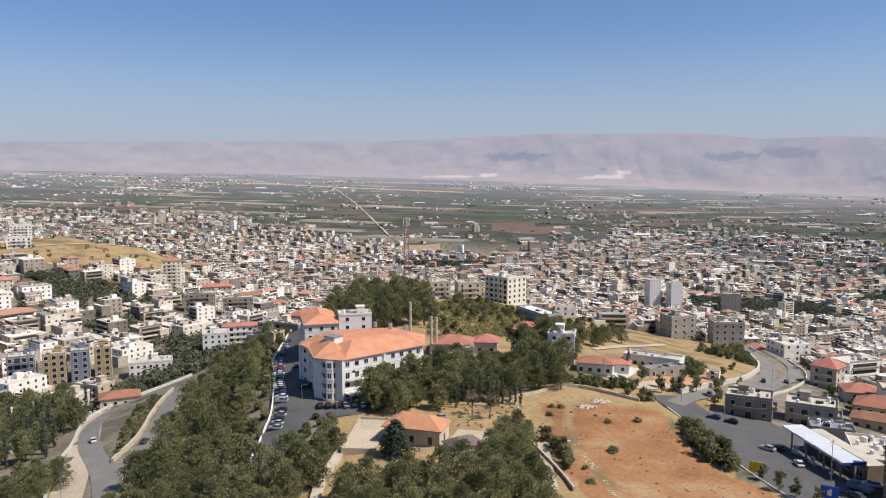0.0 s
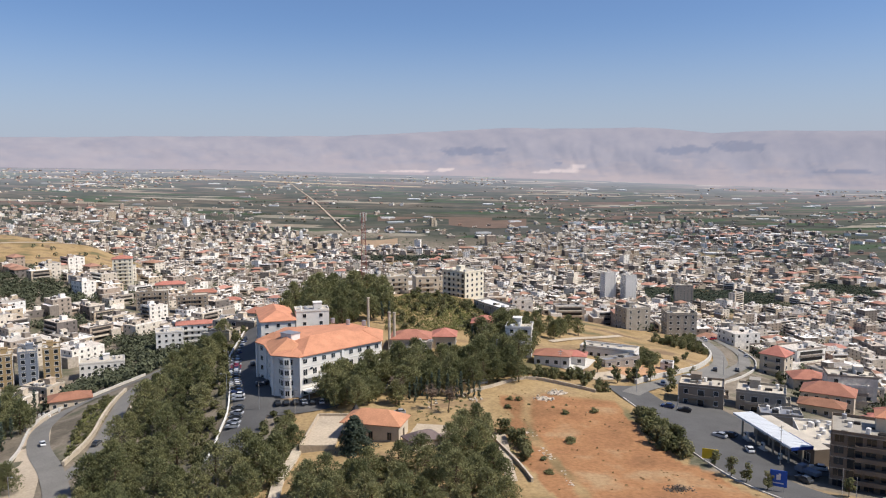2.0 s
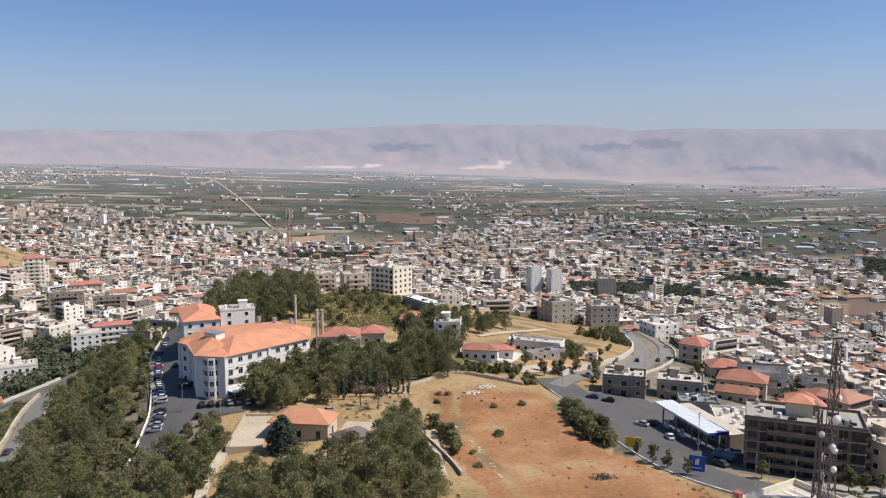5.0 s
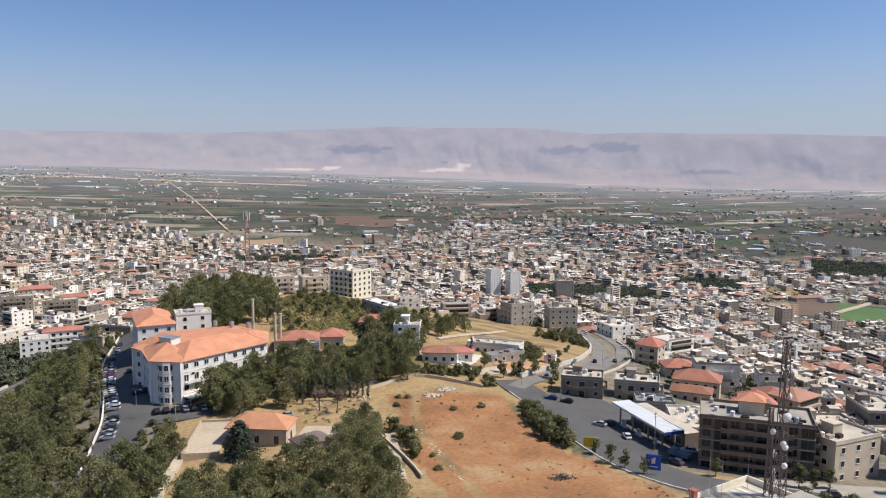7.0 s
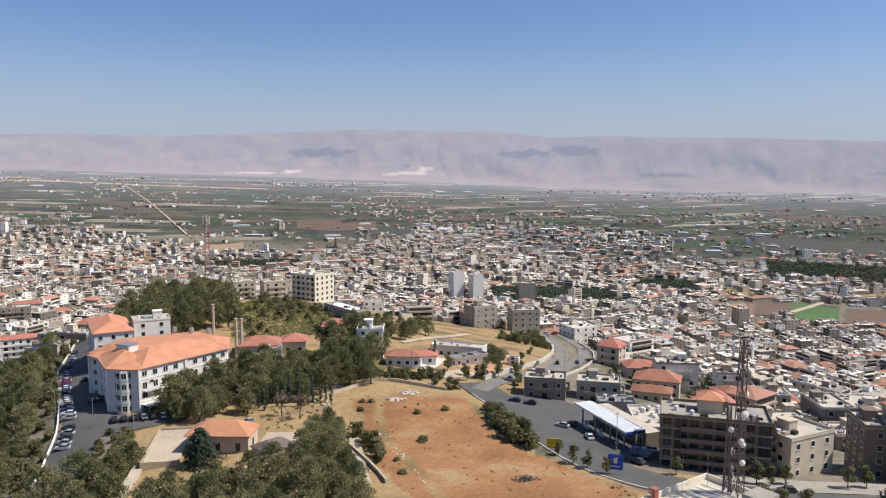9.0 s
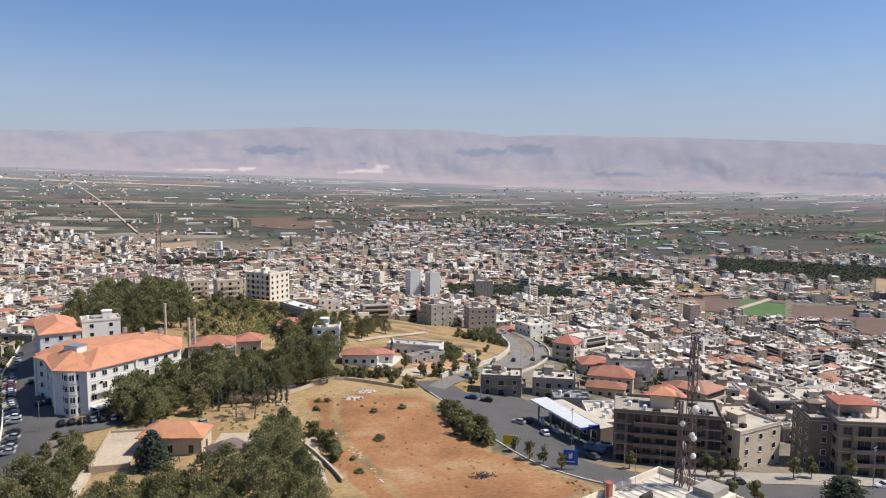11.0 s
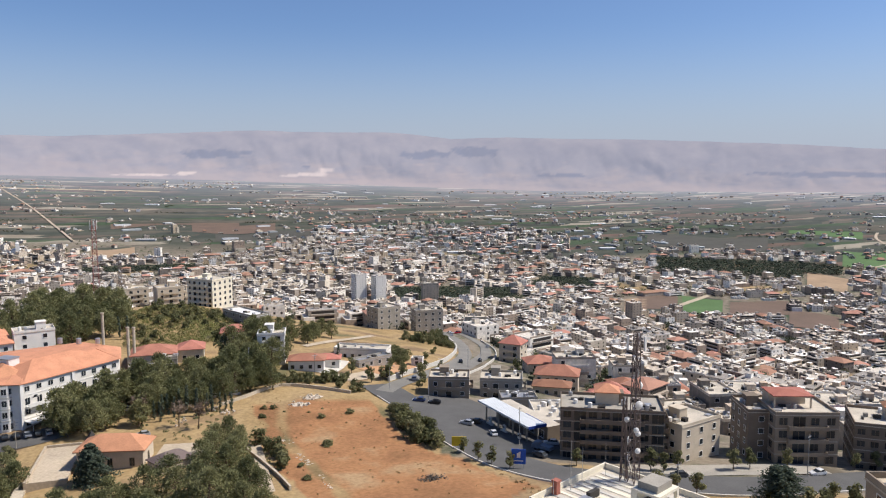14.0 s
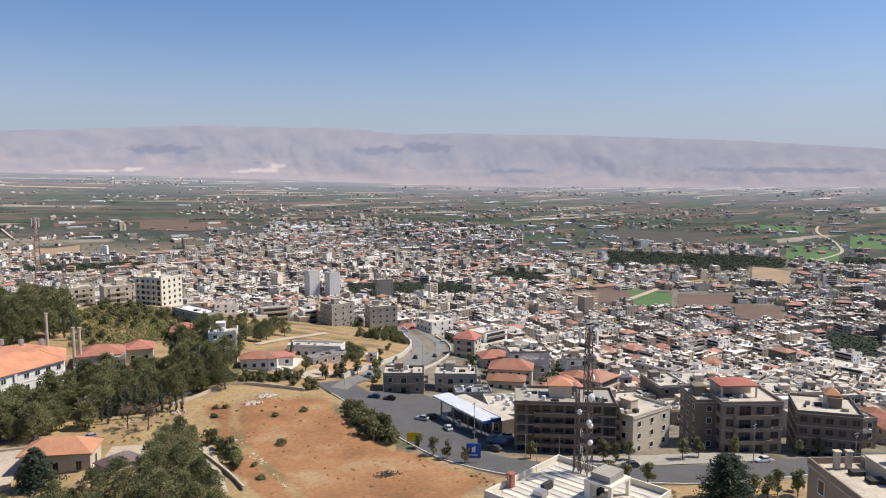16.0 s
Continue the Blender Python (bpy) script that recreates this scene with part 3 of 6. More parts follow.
strip("pavement", [(112, 151), (122, 147), (134, 143), (146, 139), (160, 136)], 9, 0.18, M["concrete"], "pale concrete pavement before the flats", "pavement")
strip("path", [(63.1, 309.5), (76.0, 322.4), (92.3, 338.8), (108.4, 359.7)], 3.2, 0.3, M["soil_strip"], "pale dirt path along the grassy hill", "path")
wall_line("retaining_wall", [(-55, 205), (-55.5, 225), (-56, 240), (-62, 270), (-70, 305), (-74, 345), (-80, 400)], 1.0, 0.4, M["trim"], "pale low wall along the parking street", sink=4)
wall_line("retaining_wall", [(-91.5, 206), (-89, 225), (-92, 242), (-96.6, 266), (-103.5, 300), (-99, 325)], 0.5, 0.5, M["stone"], "low stone wall along the ramp", sink=1)
wall_line("retaining_wall", [(-101, 222), (-101, 242), (-105.5, 266), (-112, 305)], 1.6, 0.8, M["stone"], "sandy stone wall between the two roads", sink=2)
wall_line("retaining_wall", [(-104, 186), (-120, 227), (-125, 245), (-136, 276), (-142, 303), (-136, 324), (-118, 346)], 1.2, 0.6, M["kerb"], "pale wall outside the hairpin bend", sink=2)
wall_line("wall", [(22.6, 240.6), (29.6, 245), (43.1, 254.2), (54, 250.5), (65, 242.5)], 1.1, 0.4, M["stone"], "low stone wall at the end of the field")
wall_line("retaining_wall", [(83, 256.5), (92, 265.5), (106, 278), (124, 299), (141.5, 330), (149.5, 359)], 1.7, 0.8, M["kerb"], "pale concrete wall beside the climbing road", sink=3)
wall_line("retaining_wall", [(113, 264), (120, 270), (137, 289), (156.5, 317.5), (168.5, 344), (174.5, 373)], 0.9, 0.5, M["kerb"], "pale parapet on the outside of the bend", sink=3)
wall_line("kerb", [(73, 238), (75, 222), (76, 200), (77.5, 179), (80.5, 163), (88.5, 149), (100, 140), (113, 132.5), (126, 125), (141, 120.5), (158, 118.5)], 0.38, 0.35, M["kerb"], "pale concrete kerb along the road", "kerb", sink=0.3)
wall_line("wall", [(-28.2, 203), (-29.2, 191), (-30.4, 181), (-29.5, 160), (-31, 145)], 0.9, 2.6, M["stone"], "broad sandy stone wall running down the slope", sink=2)
wall_line("wall", [(24.5, 200), (27, 188), (29, 176), (30, 166)], 1.0, 0.5, M["stone"], "short stone garden wall")
strip("path", [(27.4, 202), (26.8, 190), (25.8, 177), (25.2, 166)], 2.8, 0.3, M["soil_strip"], "pale paved garden path beside the field", "path")


# far side of the plain, a backdrop whose painted-on haze glows stronger with distance
def far_plain(r0, r1):
    m = bpy.data.materials["ground"].copy()
    m.name = "distant_fields"
    n, l = m.node_tree.nodes, m.node_tree.links
    b = n["Principled BSDF"]
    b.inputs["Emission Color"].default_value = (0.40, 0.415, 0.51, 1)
    haze_emission = n.new("ShaderNodeAttribute")
    haze_emission.attribute_name = "haze_emission"
    l.new(haze_emission.outputs["Fac"], b.inputs["Emission Strength"])
    az, rr = np.arange(-42, 68, 0.3), np.linspace(r0, r1, 40)
    A, R = np.meshgrid(np.radians(az), rr, indexing="ij")
    x, y = (R * np.sin(A)).ravel(), (R * np.cos(A)).ravel()
    z = ground_many(x, y) + 0.9
    k = len(rr)
    f = [(j * k + i, (j + 1) * k + i, (j + 1) * k + i + 1, j * k + i + 1) for j in range(len(az) - 1) for i in range(k - 1)]
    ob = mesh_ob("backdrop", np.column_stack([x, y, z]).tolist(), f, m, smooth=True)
    at = ob.data.color_attributes.new("cover", "FLOAT_COLOR", "POINT")
    at.data.foreach_set("color", np.tile([0.0, 0.0, 1.0, 1.0], len(x)))
    glow = ob.data.attributes.new("haze_emission", "FLOAT", "POINT")
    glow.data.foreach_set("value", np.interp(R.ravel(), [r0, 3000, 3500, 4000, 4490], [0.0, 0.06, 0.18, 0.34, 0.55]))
    tagged(ob, "hazy far fields at the foot of the mountains", "fields", kind="structure")


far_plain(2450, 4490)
for line, wide in (([(546, 732), (711, 858), (878, 961), (1003, 1025)], 10), ([(1303, 1047), (1445, 1085), (1553, 1138), (1683, 1258), (1857, 1443), (2237, 1688)], 7), ([(384, 995), (517, 1085), (654, 1143)], 8)):
    strip("road", line, wide, 0.8, M["soil_strip"], "pale dusty road at the edge of the town", step=12)

# ---- single farm plots of the valley: cover, then azimuth and distance from and to ----
CROPS = {"dark": mat("dark_crop", (0.075, 0.072, 0.058), 0.95, vary=0.25, scale=0.02, fine=0.2), "brown": mat("ploughed_soil", (0.15, 0.103, 0.075), 0.95, vary=0.25, scale=0.02, fine=0.3),
         "green": mat("green_crop", (0.085, 0.15, 0.05), 0.9, vary=0.25, scale=0.02, fine=0.3), "tan": mat("bare_plot", (0.34, 0.24, 0.15), 0.95, vary=0.3, scale=0.03, fine=0.3)}
for tone, a0, a1, r0, r1 in (("dark", 37.4, 45.6, 1930, 2223), ("brown", 36.9, 40, 1054, 1220), ("green", 39.7, 42.8, 1061, 1237), ("brown", 43.3, 47.1, 1076, 1223), ("brown", 47.2, 50.3, 958, 1128), ("green", 50.3, 53.6, 1743, 2026), ("green", 46.9, 51.4, 2314, 2735), ("tan", 48.2, 50.7, 1411, 1579), ("green", 54.2, 56.3, 1949, 2229), ("tan", 35.9, 37.5, 1013, 1176), ("tan", 16.5, 18.5, 927, 1014), ("brown", 3.7, 9.6, 2228, 2423), ("dark", 5.3, 12.2, 2074, 2207), ("brown", -1.7, 7, 2377, 2644), ("tan", -3, -0.2, 1851, 1992)):
    A, R = np.meshgrid(np.radians(np.linspace(a0, a1, 9)), np.linspace(r0, r1, 9), indexing="ij")
    R = R * (1 + 0.02 * np.sin(A * 40))
    x, y = (R * np.sin(A)).ravel(), (R * np.cos(A)).ravel()
    z = ground_many(x, y) + 0.55
    f = [(j * 9 + i, (j + 1) * 9 + i, (j + 1) * 9 + i + 1, j * 9 + i + 1) for j in range(8) for i in range(8)]
    tagged(mesh_ob("field", np.column_stack([x, y, z]).tolist(), f, CROPS[tone], smooth=True), {"dark": "dark ", "brown": "brown ploughed ", "green": "bright green ", "tan": "bare tan "}[tone] + "farm plot between the valley houses", "field", kind="structure")

# ---- trees and bushes ----
def leaf(s, c, size, rnd, out=(0, 0, 0), i=0):
    """A small tuft: a quad that faces outwards and up, more or less."""
    n = Vector((out[0] * 0.9 + rnd.gauss(0, 0.42), out[1] * 0.9 + rnd.gauss(0, 0.42), out[2] * 0.7 + 0.45 + rnd.gauss(0, 0.42))).normalized()
    a = n.orthogonal().normalized()
    w = rnd.random() * 6.28
    b = (a * math.cos(w) + n.cross(a) * math.sin(w)) * size * rnd.uniform(0.6, 1.1)
    a = n.cross(b).normalized() * size * rnd.uniform(0.35, 0.65)
    c = Vector(c)
    s.quad(c - b - a, c + b - a * 0.6, c + b * 0.8 + a, c - b * 0.7 + a * 0.8, i)


def clump(s, c, r, n, size, rnd, flat=0.75):
    for _ in range(n):
        d = Vector((rnd.gauss(0, 1), rnd.gauss(0, 1), rnd.gauss(0, 1))).normalized()
        q = d * r * rnd.uniform(0.6, 1.08)
        leaf(s, (c[0] + q.x, c[1] + q.y, c[2] + q.z * flat), size, rnd, d)


def needles(s, c, r, n, size, rnd, flat=0.7):
    """A loose tuft of narrow sprays that point outwards and up."""
    for _ in range(n):
        d = Vector((rnd.gauss(0, 1), rnd.gauss(0, 1), rnd.gauss(0.25, 1))).normalized()
        q = d * r * rnd.uniform(0.45, 1.1)
        along_d = Vector((d.x + rnd.gauss(0, 0.5), d.y + rnd.gauss(0, 0.5), d.z + 0.5 + rnd.gauss(0, 0.4))).normalized()
        side = along_d.cross(Vector((rnd.gauss(0, 1), rnd.gauss(0, 1), rnd.gauss(0, 1)))).normalized() * size * rnd.uniform(0.3, 0.5)
        e = along_d * size * rnd.uniform(0.8, 1.4)
        p = Vector((c[0] + q.x, c[1] + q.y, c[2] + q.z * flat))
        s.quad(p - e - side * 0.7, p - e + side * 0.7, p + e + side, p + e - side)


def pine(seed, high, wide):
    """A hillside pine: bare trunk below, layered boughs and an uneven rounded top."""
    rnd = random.Random(seed)
    t, c = Soup(), Soup()
    lean = Vector((rnd.uniform(-0.8, 0.8), rnd.uniform(-0.8, 0.8), 0))
    knee, top = Vector((lean.x * 0.4, lean.y * 0.4, high * 0.4)), Vector((lean.x, lean.y, high * 0.88))
    t.tube((0, 0, -0.6), knee, 0.24, 0.18), t.tube(knee, top, 0.18, 0.05)
    boughs = rnd.randint(40, 46)
    for k in range(boughs):
        u = (k + rnd.random()) / boughs
        reach = wide * 0.6 * (1 - u ** 1.7) ** 0.6 * (0.6 + 0.4 * min(1, u / 0.3))
        a, q = k * 2.4 + rnd.uniform(-0.5, 0.5), reach * rnd.uniform(0.35, 1.0)
        p = Vector((lean.x * u + q * math.cos(a), lean.y * u + q * math.sin(a), high * (0.16 + 0.72 * u) + 0.06 * q))
        t.tube(knee.lerp(top, max(0, u - 0.2)), p, 0.06, 0.02, 4)
        needles(c, p, wide * rnd.uniform(0.125, 0.19), 62, 0.21, rnd)
    return t, c


def cone_tree(seed, high, wide, power=0.9):
    """A cedar or fir: whorls of drooping boughs."""
    rnd = random.Random(seed)
    t, c = Soup(), Soup()
    t.tube((0, 0, -0.6), (0, 0, high * 0.97), 0.28, 0.04)
    rows = int(high / 0.75)
    for k in range(rows):
        u = k / rows
        z, r = high * (0.08 + 0.9 * u), wide / 2 * (1 - u) ** power * rnd.uniform(0.85, 1.1) + 0.15
        for j in range(7):
            a = j * 0.9 + k * 0.5 + rnd.uniform(-0.25, 0.25)
            q = r * rnd.uniform(0.7, 1.08)
            t.tube((0, 0, z), (q * math.cos(a), q * math.sin(a), z - 0.12 * q), 0.04, 0.01, 4)
            for m in range(5):
                w = 0.3 + 0.7 * (m + rnd.random()) / 5
                clump(c, (q * w * math.cos(a), q * w * math.sin(a), z - 0.12 * q * w), 0.4 + 0.16 * r * w, 14, 0.28, rnd, 0.5)
    return t, c


def cypress(seed, high):
    rnd = random.Random(seed)
    t, c = Soup(), Soup()
    t.tube((0, 0, -0.5), (0, 0, high * 0.9), 0.14, 0.03)
    for k in range(int(high * 3)):
        u = k / (high * 3)
        a = rnd.random() * 6.28
        r = 0.75 * math.sin(math.pi * min(0.98, 0.12 + 0.86 * u ** 0.8)) * rnd.uniform(0.3, 0.8)
        clump(c, (r * math.cos(a), r * math.sin(a), 0.6 + u * (high - 0.6)), 0.42, 16, 0.26, rnd, 1.5)
    return t, c


def broadleaf(seed, high, wide, stem=0.3):
    rnd = random.Random(seed)
    t, c = Soup(), Soup()
    t.tube((0, 0, -0.4), (0, 0, high * 0.55), 0.13, 0.07)
    for k in range(13):
        a, u = rnd.random() * 6.28, rnd.random()
        q = wide / 2 * rnd.uniform(0.15, 0.78) * math.sin(math.pi * (0.2 + 0.7 * u))
        p = Vector((q * math.cos(a), q * math.sin(a), high * (stem + (0.92 - stem) * u)))
        t.tube((0, 0, high * 0.3), p, 0.05, 0.02, 4)
        clump(c, p, wide * rnd.uniform(0.16, 0.24), 34, 0.27, rnd, 0.85)
    return t, c


def bare_tree(seed, high):
    rnd = random.Random(seed)
    t, c = Soup(), Soup()
    t.tube((0, 0, -0.5), (0.3, 0.1, high * 0.5), 0.2, 0.12)
    for k in range(16):
        a, u = rnd.random() * 6.28, rnd.uniform(0.3, 0.55)
        b = Vector((0.3 * u, 0.1 * u, high * u))
        p = b + Vector((math.cos(a) * rnd.uniform(1.0, 2.6), math.sin(a) * rnd.uniform(1.0, 2.6), high * rnd.uniform(0.15, 0.42)))
        t.tube(b, p, 0.06, 0.02, 4)
        for m in range(22):
            e = b.lerp(p, rnd.uniform(0.5, 1.0))
            c.tube(e, e + Vector((rnd.gauss(0, 0.6), rnd.gauss(0, 0.6), rnd.uniform(0.1, 1.1))), 0.05, 0.02, 3)
    return t, c


KINDS = {}


def kind_of_tree(key, name, made, leaves, label, category="tree", group=""):
    t, c = made
    KINDS.setdefault(key, []).append((name, t, c, leaves, label, category, group))


for k in range(5):
    kind_of_tree("pine", "pine_tree", pine(20 + k, (9.5, 8.0, 11.0, 7.0, 10.0)[k], (7.0, 6.2, 7.5, 5.6, 6.5)[k]), "pine", "green pine tree with an uneven crown on the slope", group="pines on the hill")
kind_of_tree("cedar", "cedar_tree", cone_tree(3, 9.5, 10.5, 0.75), "cedar", "dark blue-green cedar tree beside the small stone house")
kind_of_tree("fir", "fir_tree", cone_tree(5, 15, 13.0, 0.42), "cedar", "large dark fir tree beside the road")
for k in range(2):
    kind_of_tree("cypress", "cypress_tree", cypress(30 + k, 7.5 + 2 * k), "cedar", "narrow dark cypress tree on the hill", group="cypresses on the hill")
for k in range(3):
    kind_of_tree("street", "street_tree", broadleaf(40 + k, 4.6 + 0.6 * k, 3.4 + 0.4 * k, 0.35), "bush", "small round street tree beside the road", group="street trees")
for k in range(3):
    kind_of_tree("shrub", "shrub", broadleaf(50 + k, 2.2 + 0.5 * k, 3.0 + 0.6 * k, 0.12), "bush", "green shrub on dry ground", "shrub", "shrubs on the hill")
for k in range(2):
    kind_of_tree("bare", "bare_tree", bare_tree(60 + k, 8.5 + k), "dry", "leafless brown tree beside the stone terrace")
MADE = {}


def plant(key, x, y, rnd, scale=1.0, z=None, which=None, flat=1.0):
    n = which if which is not None else rnd.randrange(len(KINDS[key]))
    name, t, c, leaves, label, category, group = KINDS[key][n]
    m = pose(x, y, ground(x, y) - 0.1 if z is None else z, rnd.uniform(-3, 3), rnd.uniform(-3, 3), rnd.uniform(0, 360)) @ Matrix.Diagonal((scale, scale, scale * flat * rnd.uniform(0.92, 1.1), 1))
    if (key, n) not in MADE:
        e = empty(name, m, label, category, group)
        t.ob("trunk", M["bark"], e)
        c.ob("bare_crown" if key == "bare" else "crown", M[leaves], e)
        MADE[key, n] = e
        return e
    e = MADE[key, n]
    o = copy_thing(e, m)
    o.matrix_basis = m
    return o


def grove(key, poly, gap, seed, low=0.75, high=1.15, keep=None):
    """Trees spread over a plot of land."""
    rnd = random.Random(seed)
    xs, ys = [p[0] for p in poly], [p[1] for p in poly]
    done = []
    for _ in range(6000):
        x, y = rnd.uniform(min(xs), max(xs)), rnd.uniform(min(ys), max(ys))
        if not inside(np.array([x]), np.array([y]), poly)[0] or (keep and not keep(x, y)):
            continue
        if all((x - a) ** 2 + (y - b) ** 2 > gap * gap for a, b in done):
            done.append((x, y))
            plant(key, x, y, rnd, rnd.uniform(low, high))
    return len(done)


def clear(*names):
    """A test that a place is off these roads."""
    lines = [along(ROADS[n], 4) for n in names]
    return lambda x, y, w=7.0: all((q.x - x) ** 2 + (q.y - y) ** 2 > w * w for c in lines for q in c)


SLOPE = [(-90, 254), (-92, 300), (-88, 340), (-88, 390), (-80, 395), (-72, 330), (-66, 290), (-58, 262), (-56, 233), (-55, 205), (-40, 206), (-36, 214), (-29, 200), (-32, 172), (-40, 150), (-62, 152), (-80, 165), (-85, 190), (-86, 225)]
off_roads = clear("outer", "inner", "park")
off_street = clear("park")
grove("pine", SLOPE, 5.7, 1, 0.75, 1.25, lambda x, y: off_roads(x, y) and off_street(x, y, 15))
grove("shrub", SLOPE, 5.5, 21, 1.1, 1.6, lambda x, y: y > 225 and not off_street(x, y, 18) and off_street(x, y, 8.5))
grove("pine", [(-22, 146), (-23, 168), (-11, 173), (-3, 175), (9, 177), (12.5, 188), (15, 205), (21, 208), (26, 196), (25, 168), (24, 146)], 5.0, 2, 0.72, 1.05, lambda x, y: x < 22.5)
grove("pine", [(-26, 234), (-9, 254), (3, 256), (22, 254), (40, 262), (41, 250), (29, 246), (3, 232), (-18, 228)], 5.6, 3, 0.85, 1.25, lambda x, y: y > 240 or x < 2)
grove("pine", [(-54, 322), (-54, 350), (-46, 378), (-20, 385), (-10, 372), (-3, 340), (-14, 318), (-30, 312)], 7.0, 4, 1.15, 1.6)
grove("pine", [(-205, 300), (-196, 350), (-146, 300), (-139, 276), (-128, 232), (-150, 222), (-170, 260)], 8.8, 5, 1.1, 1.6, off_roads)
grove("cypress", [(-205, 300), (-196, 350), (-146, 300), (-139, 276), (-128, 232), (-150, 222), (-170, 260)], 6.5, 25, 1.0, 1.5, off_roads)
grove("pine", [(-134, 195), (-119, 211), (-108, 206), (-104, 190), (-118, 180)], 5.0, 15, 0.7, 1.0, off_roads)
grove("pine", [(26, 262), (30, 285), (46, 305), (50, 285), (44, 268)], 5.0, 6, 1.1, 1.5)
grove("pine", [(58, 318), (78, 345), (82, 335), (66, 310)], 7, 7, 0.7, 1.0)
grove("shrub", [(-1, 308), (-4, 334), (8, 395), (20, 396), (43, 360), (45, 335), (28, 316)], 5.2, 8, 0.6, 1.4, lambda x, y: wobble(np.array([x]), np.array([y]), 9, 2)[0] > -0.35)
grove("shrub", [(-101, 224), (-114, 264), (-118, 298), (-108, 292), (-102, 255)], 3.4, 9, 0.6, 0.95, lambda x, y: off_roads(x, y, 5.5))
grove("shrub", [(72, 222), (69.5, 205), (69.5, 190), (73.5, 183), (76, 186), (75.2, 205), (75.5, 222)], 2.2, 10, 1.0, 1.6)
grove("street", [(72, 212), (70, 203), (70.5, 190), (73.5, 185), (75, 190), (74.5, 208)], 3.2, 16, 0.7, 1.0)
grove("pine", [(2, 241), (12, 245), (27, 251), (40, 260), (38, 276), (24, 272), (8, 268), (-1, 258)], 5.2, 20, 0.85, 1.25)
grove("shrub", [(31, 256), (43, 258.5), (54, 256), (66, 255), (66, 259), (54, 262), (42, 264), (31, 262)], 2.2, 17, 0.8, 1.3)
grove("shrub", [(60, 262), (66, 244), (76, 236), (78, 246), (68, 258)], 5.5, 11, 0.6, 1.1, lambda x, y: clear("main", "zig")(x, y, 8))
grove("shrub", [(120, 355), (150, 372), (158, 352), (140, 330)], 3.5, 12, 0.8, 1.4, lambda x, y: clear("zig", "zig_back")(x, y, 6))
grove("shrub", [(-60, 205), (-30, 205), (-34, 226), (-42, 232), (-60, 225)], 4.0, 13, 0.8, 1.3, off_roads)
grove("shrub", [(93.0, 284.7), (104.8, 316.8), (105.4, 299.2), (96.7, 281.2)], 2.6, 18, 0.8, 1.3)
grove("street", [(71.8, 242.5), (83.4, 251.6), (90.3, 243.9), (95.4, 252.0), (93.9, 263.3), (82.0, 261.0)], 4.0, 19, 0.7, 1.15, lambda x, y: clear("main", "zig")(x, y, 6.5))
rnd = random.Random(77)
for x, y, k in ((-23, 236, 1.35), (-17, 240, 1.6), (-12, 245, 1.5), (-5, 250, 1.65), (0, 256, 1.5), (-19, 244, 1.3), (-21, 240, 1.2), (5, 252, 1.4), (-1, 252, 1.5), (-14, 240, 1.2)):
    plant("pine", x, y, rnd, k)
plant("cedar", -12.3, 194.5, rnd, 1.15)
plant("fir", 123.0, 113.5, rnd, 1.05, flat=0.78)
for x, y, k in ((128.5, 112, 1.2), (120.2, 114.5, 1.1), (131.5, 110.5, 1.3), (135, 111, 1.0), (139, 109, 1.2), (142, 111.5, 0.9)):
    plant("street", x, y, rnd, k)
for x, y in ((-1, 233), (9, 226), (14, 222)):
    plant("bare", x, y, rnd, 1.05)
for k in range(16):
    plant("cypress", 2 + 1.5 * k + rnd.uniform(-1, 1), 236 + rnd.uniform(-3, 4), rnd, rnd.uniform(0.65, 0.95))
for x, y in ((70, 279), (-8, 322), (-12, 326), (-5, 318), (27, 284), (29, 286)):
    plant("cypress", x, y, rnd, rnd.uniform(0.8, 1.2))
for x, y in ((79, 170), (81, 166), (83.5, 161), (78, 177), (107, 134), (110.5, 132), (115, 130), (101, 158), (117, 149), (120, 147.5), (124, 147.5), (137, 142), (142, 141.5), (151, 138), (170, 134), (176, 132.5)):
    plant("street", x, y, rnd, rnd.uniform(0.85, 1.25))
for x, y in ((84, 259), (90, 261), (77, 262), (72, 267), (96, 257), (100, 270), (93, 268), (112, 277), (104, 274), (88, 270), (76, 255), (128, 262), (140, 270), (150, 282), (156, 296), (178, 318), (174, 306)):
    plant("street", x, y, rnd, rnd.uniform(0.8, 1.3))
for x, y, k in ((34.6, 233.5, 0.7), (37.3, 233.2, 0.7), (32.9, 225.8, 1.0), (49.7, 220.4, 1.0), (59.1, 222.4, 1.1), (45.9, 196.3, 1.25), (35.6, 181.7, 0.8), (34.9, 171.7, 0.9), (52, 229, 0.4), (47, 226.5, 0.45), (40, 229, 0.4)):
    plant("shrub", x, y, rnd, k, flat=0.5)
for x, y in ((30, 198), (31, 194), (32, 190), (32, 186), (28.5, 203), (31, 182)):
    plant("shrub", x, y, rnd, 1.45)
for x, y in ((45, 330), (51, 324), (56, 330), (62, 338), (69, 331)):
    plant("pine", x, y, rnd, rnd.uniform(0.6, 0.95))
for x, y in ((66, 244), (69, 262), (63, 250), (97, 283), (106, 291), (114, 300), (122, 312), (127, 322)):
    plant("shrub", x, y, rnd, rnd.uniform(0.7, 1.2))


